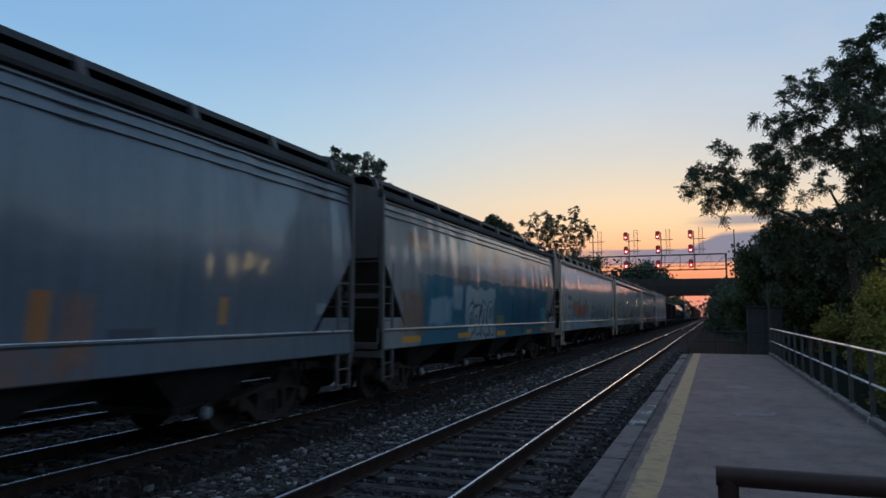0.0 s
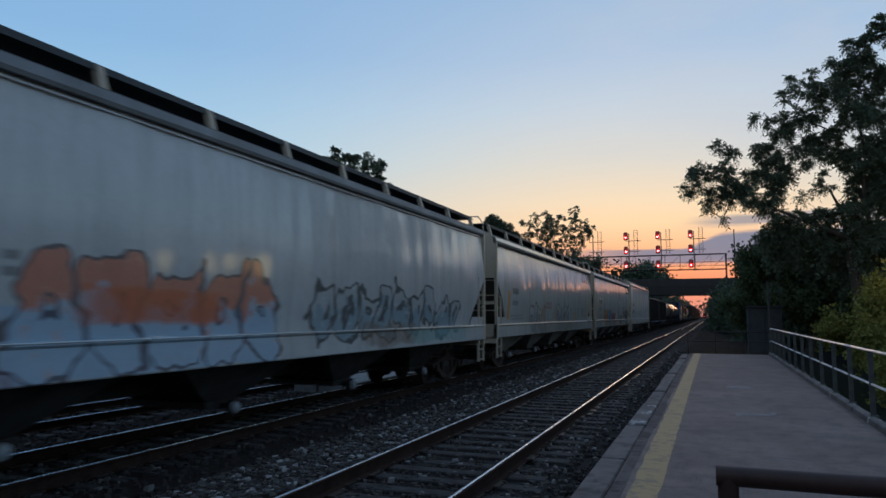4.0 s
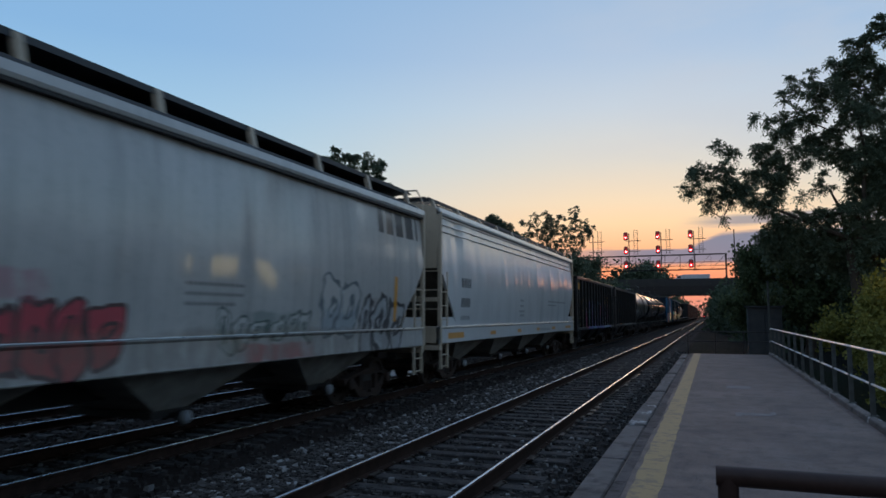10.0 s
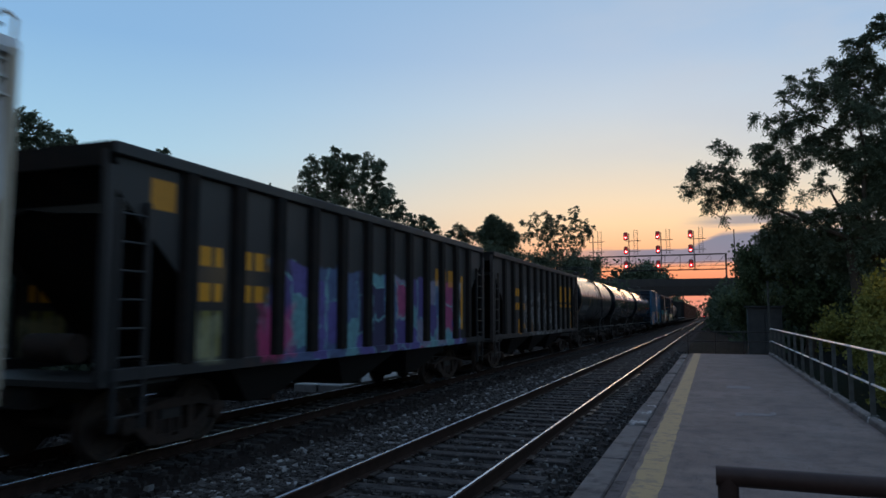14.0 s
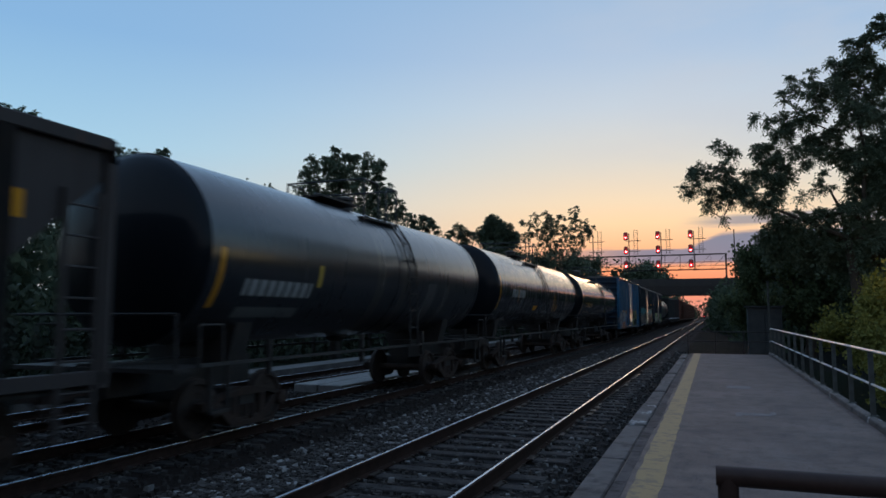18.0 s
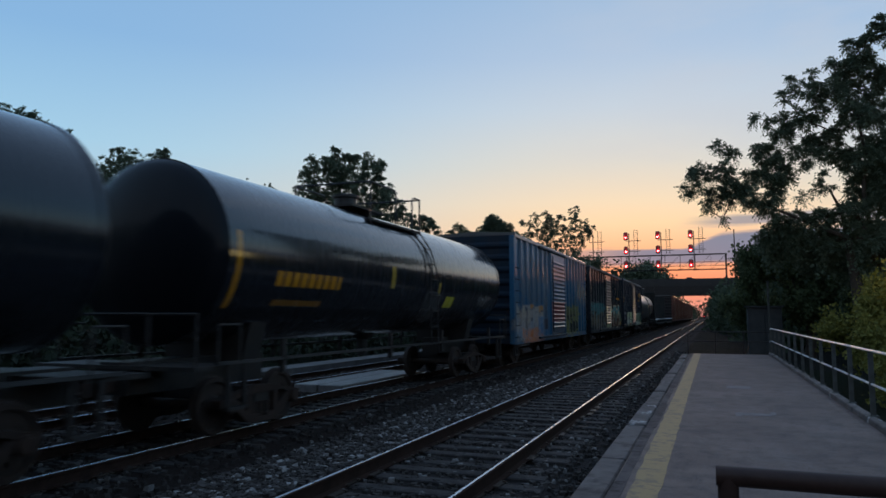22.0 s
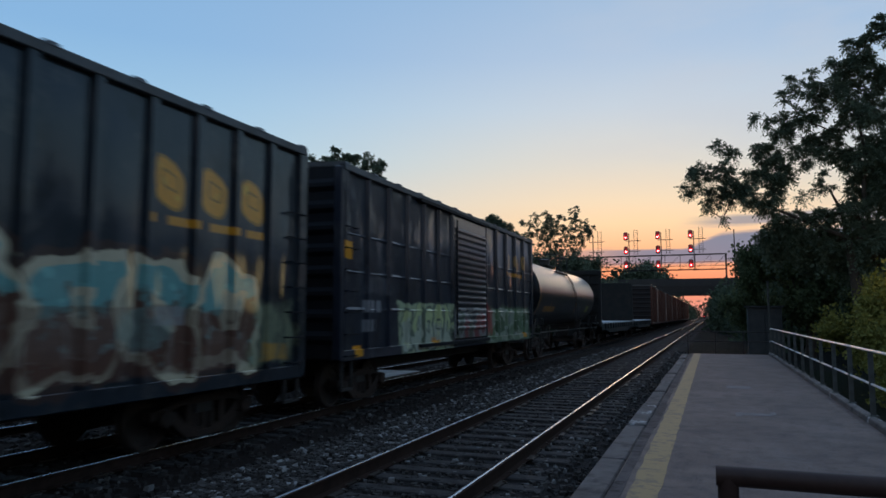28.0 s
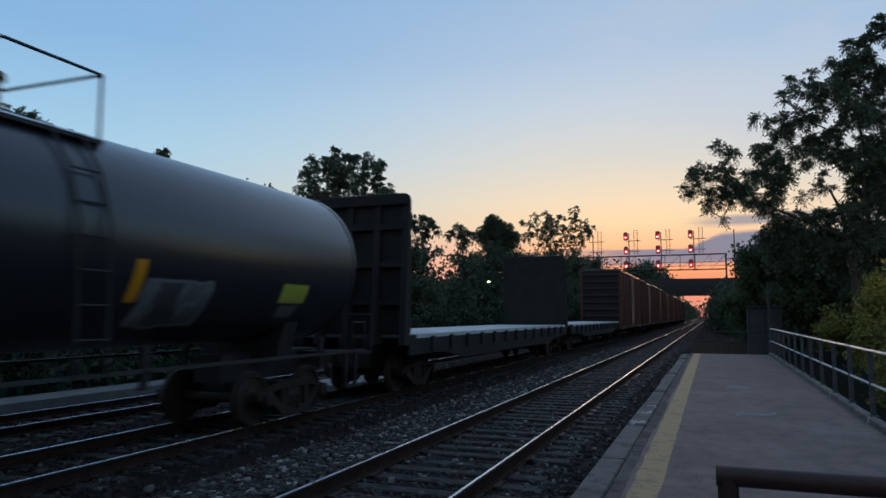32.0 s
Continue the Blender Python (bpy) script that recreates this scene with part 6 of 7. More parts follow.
def box_car(label, front, rear, paint, door_paint, door, top=4.83, bot=0.88, panels=(7, 7), split=(), trim=None, roof_paint=None, gear=True):
    """Outside-braced box car with a ribbed sliding door, corrugated ends and a ribbed roof."""
    car, hl = rolling("box_car", label, "freight car", front, rear)
    s = (front + rear) / 2
    d0, d1 = door[0] - s, door[1] - s
    trim, roof_paint = trim or paint, roof_paint or trim or paint
    eave = top - 0.12
    for k in (1, -1):
        for a, b, n in ((-hl, d0, panels[0]), (d1, hl, panels[1])):
            def skin(u, v, a=a, b=b, k=k, n=n):
                y, z = a + 0.02 + (b - a - 0.04) * u, bot + 0.16 + (eave - bot - 0.16) * v
                bay = abs(math.sin(math.pi * n * u)) * min(1.0, 6 * v, 6 * (1 - v))
                return (k * (1.522 + bay * (0.012 + 0.045 * noise.noise((y * 1.1, z * 0.55, front)) + 0.014 * noise.noise((y * 3.1, z * 1.6, front)))), y, z)
            part("side", Shape().sheet(skin, n * 8, 22, (-k * 0.06, 0, 0)), paint, car, smooth=True)
            for i in range(n + 1):
                y = a + 0.11 + (b - a - 0.22) * i / n
                part("rib", Shape().prism("z", [(k * 1.53, y - 0.09), (k * 1.60, y - 0.055), (k * 1.60, y + 0.055), (k * 1.53, y + 0.09)], bot + 0.17, eave - 0.01), paint, car)
            for z in split:
                for i in range(n):
                    y0 = a + 0.11 + (b - a - 0.22) * i / n
                    part("crease", Shape().prism("y", [(k * 1.53, z - 0.05), (k * 1.56, z), (k * 1.53, z + 0.05)], y0 + 0.09, y0 + (b - a - 0.22) / n - 0.09), paint, car)
        part("top_chord", Shape().box(min(k * 1.50, k * 1.62), max(k * 1.50, k * 1.62), -hl, hl, eave - 0.02, eave + 0.11), roof_paint, car, bevel=0.012)
        part("side_sill", Shape().box(min(k * 1.42, k * 1.58), max(k * 1.42, k * 1.58), -hl, hl, bot - 0.05, bot + 0.16), paint, car, bevel=0.01)
        dr = part("door", Shape().box(min(k * 1.50, k * 1.58), max(k * 1.50, k * 1.58), d0 - 0.05, d1 + 0.05, bot + 0.2, eave - 0.06), door_paint, car, "sliding door with horizontal ribs")
        n = 17
        for i in range(n):
            z = bot + 0.48 + (eave - bot - 0.95) * i / (n - 1)
            part("door_rib", Shape().prism("y", [(k * 1.58, z - 0.075), (k * 1.63, z - 0.02), (k * 1.63, z + 0.02), (k * 1.58, z + 0.075)], d0 + 0.10, d1 - 0.10), door_paint, dr)
        part("door_rod", Shape().rod((k * 1.64, d0 + 0.06, bot + 0.3), (k * 1.64, d0 + 0.06, eave - 0.2), 0.022, 6).box(k * 1.64 - .02, k * 1.64 + .02, d0 + .02, d0 + .3, 2.0, 2.06), trim, dr)
        for z in (bot + 0.10, eave - 0.03):
            part("door_track", Shape().box(min(k * 1.52, k * 1.66), max(k * 1.52, k * 1.66), d0 - 2.6, d1 + 0.2, z - 0.04, z + 0.04), trim, car)
        for e in (-1, 1):
            y = e * (hl - 0.28)
            if gear:
                iron = Shape().pipe([(k * 1.55, -0.22, 0), (k * 1.66, -0.22, 0), (k * 1.66, 0.22, 0), (k * 1.55, 0.22, 0)], 0.014, 5).mesh("grab_iron", trim)
                for i in range(7):
                    part("grab_iron", iron, trim, car, at=pose(0, y, 1.1 + 0.42 * i))
            part("sill_step", Shape().box(k * 1.53 - .03, k * 1.53 + .03, y - .22, y - .17, 0.45, bot).box(k * 1.53 - .03, k * 1.53 + .03, y + .17, y + .22, 0.45, bot).box(k * 1.53 - .04, k * 1.53 + .04, y - .22, y + .22, 0.43, 0.48), STEEL, car)
    part("roof", Shape().prism("y", [(-1.6, eave + 0.10), (0, top + 0.06), (1.6, eave + 0.10), (1.6, eave + 0.06), (-1.6, eave + 0.06)], -hl, hl), roof_paint, car)
    for i in range(13):
        y = -hl + 0.1 + (2 * hl - 0.2) * i / 12
        part("roof_rib", Shape().prism("y", [(-1.63, eave + 0.09), (0, top + 0.05), (1.63, eave + 0.09), (1.60, eave + 0.15), (0, top + 0.115), (-1.60, eave + 0.15)], y - 0.08, y + 0.08), roof_paint, car)
    for e in (-1, 1):
        y0 = e * hl
        part("end_wall", Shape().prism("y", [(-1.53, bot), (1.53, bot), (1.53, eave + 0.06), (0, top), (-1.53, eave + 0.06)], min(y0, y0 - e * 0.06), max(y0, y0 - e * 0.06)), trim, car)
        for i in range(8):
            z = bot + 0.4 + (eave - bot - 0.7) * i / 7
            part("end_rib", Shape().prism("x", [(y0, z - 0.13), (y0 + e * 0.07, z - 0.04), (y0 + e * 0.07, z + 0.04), (y0, z + 0.13)], -1.4, 1.4), trim, car)
        for x in (-1.5, 1.5):
            part("corner_post", Shape().box(x - 0.09, x + 0.09, y0 - 0.08, y0 + 0.08, bot - 0.03, eave + 0.05), paint, car, bevel=0.015)
    part("centre_sill", Shape().box(-0.35, 0.35, -hl + 0.1, hl - 0.1, 0.62, bot + 0.1), STEEL, car)
    part("floor", Shape().box(-1.45, 1.45, -hl + 0.05, hl - 0.05, bot - 0.02, bot + 0.1), STEEL, car)
    part("brake_tank", Shape().rod((-0.9, -1.2, 0.68), (-0.9, 0.2, 0.68), 0.22, 12), RUSTY, car, smooth=True)
    if gear:
        running_gear(car, hl, 1.85)
    return car


def bulkhead_flat(label, front, rear, bulkheads=True):
    car, hl = rolling("flat_car", label, "freight car", front, rear)
    part("deck", Shape().box(-1.58, 1.58, -hl + 0.4, hl - 0.4, 1.34, 1.44), PALE, car, "pale bare deck")
    for k in (1, -1):
        part("side_sill", Shape().prism("x", [(-hl, 0.95), (-hl + 2.2, 0.95), (-hl + 4.0, 0.72), (hl - 4.0, 0.72), (hl - 2.2, 0.95), (hl, 0.95), (hl, 1.42), (-hl, 1.42)], min(k * 1.50, k * 1.57), max(k * 1.50, k * 1.57)), BROWNCAR, car)
        pocket = Shape().box(min(k * 1.57, k * 1.65), max(k * 1.57, k * 1.65), -0.08, 0.08, 1.02, 1.38).mesh("stake_pocket", BROWNCAR)
        for i in range(13):
            part("stake_pocket", pocket, BROWNCAR, car, at=pose(0, -hl + 1.4 + (2 * hl - 2.8) * i / 12, 0))
    if bulkheads:
        for e in (-1, 1):
            y0, y1 = sorted((e * hl, e * (hl - 0.12)))
            b = part("bulkhead", Shape().prism("y", [(-1.56, 1.44), (1.56, 1.44), (1.56, 4.66), (1.52, 4.77), (1.42, 4.82), (-1.42, 4.82), (-1.52, 4.77), (-1.56, 4.66)], y0, y1), BROWNCAR, car, "tall dark steel end bulkhead", bevel=0.03)
            for x in (-1.5, -0.75, 0, 0.75, 1.5):
                part("bulkhead_post", Shape().prism("x", [(e * (hl + 0.0), 4.68), (e * (hl + 0.06), 4.68), (e * (hl + 0.34), 1.2), (e * (hl + 0.0), 1.2)], x - 0.08, x + 0.08), BROWNCAR, b)
            for z in (2.2, 3.1, 4.0, 4.6):
                part("bulkhead_rail", Shape().box(-1.54, 1.54, e * (hl + 0.08) - 0.05, e * (hl + 0.08) + 0.05, z - 0.07, z + 0.07), BROWNCAR, b)
    part("centre_sill", Shape().box(-0.4, 0.4, -hl + 0.1, hl - 0.1, 0.62, 1.34), STEEL, car)
    running_gear(car, hl, 1.8)


# ---- what is painted on each car (y and z on its side) ----
GRIME, WHITE, YEL, INK = (0.13, 0.115, 0.10), (0.72, 0.72, 0.70), (0.76, 0.31, 0.010), (0.03, 0.03, 0.035)
PALE = two_tone("pale_deck", (0.55, 0.56, 0.56), (0.40, 0.40, 0.40), 1.5, 0.55)
BROWNCAR = two_tone("brown_car_paint", (0.022, 0.024, 0.024), (0.040, 0.036, 0.031), 2.0, 0.75, spec=0.15)
TRIM = coach_paint("hopper_trim_cream", (0.52, 0.43, 0.32), GRIME, 0.55, 0.4, gloss=0.15)
TRIM_GREY = coach_paint("hopper_trim_grey", (0.125, 0.118, 0.112), (0.07, 0.055, 0.045), 0.6, 0.5, gloss=0.15)
h0 = coach_paint("hopper_slate", (0.145, 0.165, 0.195), (0.05, 0.045, 0.042), 0.3, 0.4, [("bars", 2.24, 2.5, 1.6, 2.15, (0.50, 0.17, 0.02), 0.0, 0.7), ("smear", 2.6, 3.1, 1.3, 2.1, (0.45, 0.15, 0.03), 2.0, 0.4), ("bars", 5.3, 5.5, 1.75, 2.15, YEL, 0.0, 0.5), ("bars", 3.3, 4.1, 1.6, 1.72, INK, 0.0, 0.5),
                 ("smear", 1.2, 3.2, 1.1, 1.55, (0.26, 0.11, 0.06), 4.0, 0.6), ("bars", 8.0, 8.5, 1.9, 2.1, (0.4, 0.4, 0.38), 0.0, 0.5)])
h1 = coach_paint("hopper_blue_sprayed", (0.275, 0.265, 0.26), (0.09, 0.08, 0.07), 0.3, 0.45,
                 [("smear", -6.9, 7.4, 1.05, 2.95, (0.024, 0.14, 0.20), 2.0, 0.97, 0.35, 0.06), ("smear", 0.5, 6.8, 1.2, 2.7, (0.012, 0.075, 0.16), 9.0, 0.7), ("smear", -8.1, -6.3, 1.4, 2.5, (0.24, 0.12, 0.065), 3.0, 0.8),
                  ("smear", -2.6, -1.0, 3.5, 4.2, (0.34, 0.12, 0.045), 5.0, 0.75, 1.35, 0.35), ("smear", -0.8, 1.0, 3.1, 4.15, (0.34, 0.12, 0.045), 6.0, 0.75, 1.35, 0.35), ("smear", -7.6, -6.0, 3.4, 3.9, (0.34, 0.12, 0.045), 7.0, 0.75, 1.35, 0.35), ("smear", 3.6, 8.6, 3.55, 4.2, (0.30, 0.13, 0.065), 18.0, 0.75, 1.5, 0.4), ("smear", 6.4, 8.4, 3.1, 3.9, (0.33, 0.13, 0.055), 19.0, 0.7, 1.4, 0.4), ("smear", -4.6, -3.0, 2.7, 3.3, (0.22, 0.12, 0.075), 8.0, 0.5), ("smear", 1.5, 4.0, 3.0, 3.9, (0.20, 0.12, 0.09), 12.0, 0.4),
                  ("smear", -3.4, -0.4, 0.95, 2.75, (0.33, 0.38, 0.40), 4.0, 0.95, 0.5, 0.08), ("letters", -3.3, -0.6, 1.25, 2.3, 4, (0.36, 0.41, 0.43), (0.33, 0.38, 0.40), (0.02, 0.05, 0.08), 4.0, 0.06, 0.7), ("smear", -6.3, -4.4, 1.6, 2.4, (0.26, 0.36, 0.41), 6.0, 0.8, 0.8), ("smear", -4.6, -3.6, 2.0, 2.75, (0.30, 0.37, 0.41), 11.0, 0.8, 0.6),
                  ("bars", -0.09, 0.78, 1.56, 1.9, (0.22, 0.23, 0.10)), ("letters", 6.3, 7.1, 1.5, 2.2, 1, (0.04, 0.20, 0.27), (0.04, 0.20, 0.27), (0.16, 0.46, 0.46), 8.0, 0.09, 0.3), ("bars", 7.2, 7.9, 1.75, 2.1, (0.05, 0.045, 0.05), 0.0, 0.8), ("smear", 7.3, 8.2, 1.2, 1.45, (0.4, 0.1, 0.06), 13.0, 0.7),
                  ("bars", -7.9, -6.8, 1.26, 1.40, YEL), ("bars", -4.1, -3.0, 1.26, 1.40, YEL), ("bars", -0.3, 0.7, 1.22, 1.38, YEL), ("bars", 3.7, 4.5, 1.22, 1.36, YEL), ("bars", 6.2, 7.2, 1.26, 1.40, YEL)], 0.9)
h2 = coach_paint("hopper_white_sprayed", (0.53, 0.51, 0.485), (0.16, 0.14, 0.12), 0.32, 0.35,
                 [("bars", -7.8, -6.8, 2.65, 2.88, INK, 0.27), ("bars", -7.8, -6.8, 2.22, 2.42, INK, 0.27, 0.6), ("bars", -7.9, -7.1, 1.84, 1.90, INK, 0.0, 0.6), ("bars", -7.9, -7.0, 1.72, 1.78, INK, 0.0, 0.6), ("bars", -8.3, -8.1, 1.46, 2.4, (0.42, 0.31, 0.15)), ("smear", -9.0, -8.2, 1.2, 1.9, (0.22, 0.15, 0.09), 3.0, 0.7), ("bars", -6.55, -6.35, 2.45, 2.55, INK, 0.0, 0.5), ("bars", -6.55, -6.35, 2.28, 2.38, INK, 0.0, 0.5),
                  ("smear", -6.7, -1.7, 1.15, 2.0, (0.30, 0.42, 0.52), 5.0, 0.8, 0.7, 0.1), ("smear", -7.4, -6.2, 1.1, 1.5, (0.24, 0.18, 0.22), 6.0, 0.8),
                  ("letters", -6.5, -1.6, 1.15, 2.5, 5, (0.60, 0.15, 0.055), (0.36, 0.46, 0.54), (0.05, 0.018, 0.02), 9.0, 0.05, 1.1, None, 0.75, 0.2), ("smear", -5.6, -2.8, 1.75, 2.25, (0.58, 0.15, 0.06), 14.0, 0.75, 0.7),
                  ("letters", -0.7, 7.2, 1.45, 2.4, 9, (0.40, 0.40, 0.39), (0.22, 0.30, 0.33), (0.03, 0.03, 0.03), 11.0, 0.075, 1.3, None, 0.85, 0.2), ("smear", 1.2, 4.6, 1.2, 1.75, (0.20, 0.13, 0.09), 15.0, 0.7), ("smear", 3.8, 8.0, 1.2, 1.6, (0.16, 0.36, 0.34), 16.0, 0.6), ("letters", -9.4, -8.2, 3.1, 3.7, 2, (0.42, 0.42, 0.41), (0.42, 0.42, 0.41), (0.24, 0.24, 0.25), 15.0, 0.07, 0.6, None, 0.6), ("smear", -9.2, -8.0, 2.75, 2.95, (0.2, 0.2, 0.2), 17.0, 0.6)])
h3 = coach_paint("hopper_grey_cream", (0.50, 0.470, 0.435), (0.13, 0.115, 0.10), 0.3, 0.4,
                 [("bars", -8.45, -8.15, 1.75, 2.75, YEL), ("bars", -7.85, -6.95, 2.65, 2.86, INK, 0.25, 0.8), ("bars", -7.85, -7.0, 2.25, 2.42, INK, 0.21, 0.6), ("bars", -7.9, -6.4, 1.85, 1.90, INK, 0.15, 0.45), ("bars", -7.9, -6.2, 1.74, 1.79, INK, 0.15, 0.45),
                  ("letters", -5.2, -2.4, 1.2, 2.3, 4, (0.50, 0.470, 0.435), (0.34, 0.33, 0.32), (0.06, 0.06, 0.06), 17.0, 0.05, 0.9, None, 0.85), ("smear", -3.2, -2.6, 1.7, 2.35, (0.5, 0.25, 0.06), 18.0, 0.8), ("bars", -2.35, -1.2, 2.34, 2.46, (0.40, 0.11, 0.09), 0.0, 0.6), ("bars", -2.35, -1.2, 2.18, 2.29, (0.40, 0.11, 0.09), 0.0, 0.6),
                  ("letters", 0.0, 2.9, 1.25, 2.4, 5, (0.50, 0.470, 0.435), (0.33, 0.32, 0.31), (0.05, 0.05, 0.06), 19.0, 0.055, 0.9, None, 0.85), ("smear", -0.45, -0.05, 1.7, 2.4, (0.5, 0.25, 0.06), 20.0, 0.8), ("bars", 3.3, 3.6, 2.1, 2.25, INK, 0.0, 0.7), ("bars", 4.6, 4.85, 1.68, 2.15, YEL, 0.0, 0.85), ("bars", 4.97, 5.6, 2.2, 2.26, INK, 0.12, 0.6), ("bars", 4.97, 5.4, 2.02, 2.07, INK, 0.12, 0.6), ("bars", 6.4, 7.2, 2.2, 2.26, INK, 0.1, 0.6), ("bars", 6.4, 7.2, 2.06, 2.11, INK, 0.1, 0.6), ("bars", 6.4, 7.1, 1.92, 1.97, INK, 0.1, 0.5),
                  ("smear", 4.2, 4.6, 3.1, 3.4, (0.45, 0.24, 0.10), 24.0, 0.7), ("smear", 4.9, 5.2, 3.2, 3.5, (0.45, 0.24, 0.10), 25.0, 0.6), ("smear", 6.4, 6.8, 3.2, 3.5, (0.45, 0.24, 0.10), 26.0, 0.5), ("smear", -6, 8, 1.1, 1.7, (0.18, 0.15, 0.125), 21.0, 0.6), ("bars", 6.8, 9.5, 3.68, 4.22, (0.010, 0.012, 0.022), 0.68, 1.0), ("bars", 7.9, 8.2, 1.75, 2.75, YEL)])
h4 = coach_paint("hopper_grey_sprayed", (0.51, 0.480, 0.445), (0.13, 0.115, 0.10), 0.3, 0.4,
                 [("bars", -8.45, -8.2, 1.75, 2.75, YEL), ("bars", -7.8, -6.8, 2.65, 2.86, INK, 0.27, 0.8), ("bars", -7.8, -6.9, 2.22, 2.42, INK, 0.2, 0.65), ("bars", -7.9, -6.0, 1.85, 1.90, INK, 0.15, 0.5), ("bars", -7.9, -6.2, 1.74, 1.79, INK, 0.15, 0.5),
                  ("letters", -5.45, -3.5, 1.2, 2.3, 3, (0.60, 0.21, 0.04), (0.52, 0.17, 0.035), (0.05, 0.03, 0.02), 23.0, 0.035, 0.5, None, 0.95, 0.15), ("letters", -3.5, -2.0, 1.2, 2.3, 2, (0.11, 0.30, 0.50), (0.09, 0.26, 0.44), (0.02, 0.03, 0.06), 29.0, 0.035, 0.5, None, 0.95, 0.2), ("bars", -5.4, -5.15, 1.7, 2.2, YEL, 0.0, 0.8),
                  ("letters", -1.7, 0.3, 1.2, 2.05, 4, (0.50, 0.05, 0.07), (0.46, 0.07, 0.06), (0.08, 0.03, 0.03), 31.0, 0.05, 0.6, None, 0.9), ("smear", -1.9, -0.8, 2.0, 2.4, (0.45, 0.15, 0.18), 32.0, 0.5), ("bars", 1.3, 2.6, 2.30, 2.35, INK, 0.1, 0.6), ("bars", 1.3, 2.6, 2.16, 2.21, INK, 0.1, 0.6), ("bars", 1.3, 2.4, 2.02, 2.07, INK, 0.1, 0.6), ("smear", 2.6, 4.2, 1.55, 1.95, (0.20, 0.24, 0.22), 37.0, 0.7), ("letters", 2.0, 4.6, 1.45, 1.95, 6, (0.51, 0.480, 0.445), (0.33, 0.34, 0.30), (0.06, 0.09, 0.08), 37.0, 0.04, 0.8, None, 0.8), ("smear", 2.6, 4.6, 1.15, 1.45, (0.45, 0.08, 0.08), 38.0, 0.7), ("letters", 4.9, 6.3, 1.5, 2.5, 2, (0.51, 0.480, 0.445), (0.30, 0.34, 0.36), (0.06, 0.09, 0.11), 40.0, 0.05, 0.9, None, 0.8), ("bars", 6.8, 7.6, 2.05, 2.25, (0.30, 0.24, 0.22), 0.1, 0.6),
                  ("letters", 6.3, 8.5, 1.1, 2.25, 3, (0.42, 0.41, 0.40), (0.36, 0.35, 0.34), (0.03, 0.03, 0.035), 39.0, 0.09, 0.9), ("letters", -9.4, -8.3, 3.2, 3.9, 2, (0.51, 0.480, 0.445), (0.51, 0.480, 0.445), (0.10, 0.10, 0.11), 5.5, 0.04, 0.6, None, 0.8), ("letters", -9.0, -7.1, 1.2, 1.5, 5, (0.51, 0.480, 0.445), (0.35, 0.34, 0.33), (0.08, 0.08, 0.08), 6.5, 0.035, 0.3, None, 0.8), ("smear", -6, 8, 1.1, 1.7, (0.18, 0.15, 0.125), 22.0, 0.5), ("bars", 7.3, 9.45, 3.68, 4.22, (0.010, 0.012, 0.022), 0.54, 1.0), ("bars", 8.08, 8.23, 1.75, 2.75, YEL)])
h5 = coach_paint("hopper_white_clean", (0.67, 0.66, 0.645), (0.4, 0.38, 0.36), 0.34, 0.25,
                 [("bars", -7.8, -6.95, 2.68, 2.95, INK, 0.23, 0.85), ("bars", -7.8, -7.0, 2.12, 2.38, INK, 0.17, 0.9), ("bars", -7.8, -6.95, 1.75, 1.88, INK, 0.12, 0.5), ("bars", -1.2, -0.5, 1.85, 1.93, INK, 0.0, 0.4), ("bars", -1.3, -0.5, 2.0, 2.08, INK, 0.0, 0.4), ("bars", -1.2, -0.6, 2.2, 2.28, INK, 0.0, 0.4), ("bars", -1.2, -0.6, 2.4, 2.48, INK, 0.0, 0.4), ("bars", -8.9, -7.6, 1.26, 1.42, YEL),
                  ("bars", -5.0, -4.4, 1.28, 1.40, YEL), ("bars", -1.6, -1.1, 1.28, 1.40, YEL), ("bars", 1.4, 1.9, 1.28, 1.40, YEL), ("bars", 4.3, 5.0, 1.28, 1.40, YEL), ("bars", 7.4, 8.7, 1.28, 1.40, YEL), ("bars", 1.9, 3.9, 1.26, 1.36, INK, 0.12, 0.35), ("bars", 3.6, 7.4, 2.45, 2.52, INK, 0.0, 0.45), ("bars", 3.6, 5.3, 2.3, 2.36, INK, 0.0, 0.45)])
k1 = coach_paint("coal_black_sprayed", (0.030, 0.029, 0.030), (0.055, 0.038, 0.030), 0.55, 0.45,
                 [("bars", -6.65, -6.2, 3.25, 3.65, YEL, 0.0, 0.7), ("bars", -5.85, -5.2, 2.58, 2.86, YEL, 0.32), ("bars", -5.85, -5.2, 2.08, 2.34, YEL, 0.32), ("bars", -4.75, -4.05, 2.58, 2.86, YEL, 0.32), ("bars", -4.75, -4.05, 2.08, 2.34, YEL, 0.32), ("bars", -5.8, -5.2, 1.3, 1.95, (0.3, 0.26, 0.06), 0.3, 0.6),
                  ("blocks", -4.0, 5.5, 1.05, 2.8, [(0.10, 0.07, 0.22), (0.045, 0.04, 0.09), (0.13, 0.10, 0.30), (0.40, 0.07, 0.17), (0.16, 0.34, 0.36), (0.09, 0.13, 0.24), (0.24, 0.22, 0.30)], 41.0, 0.62, 0.75, (0.22, 0.46, 0.46), 0.95), ("smear", -4.3, -3.2, 1.1, 2.1, (0.48, 0.05, 0.16), 42.0, 0.85), ("smear", -6.2, -5.2, 1.2, 1.9, (0.30, 0.28, 0.16), 49.0, 0.8), ("bars", 5.4, 5.55, 1.5, 3.0, YEL), ("bars", 3.4, 5.2, 2.65, 3.1, YEL, 0.6, 0.6)], 0.3, 0.15, 0.2)
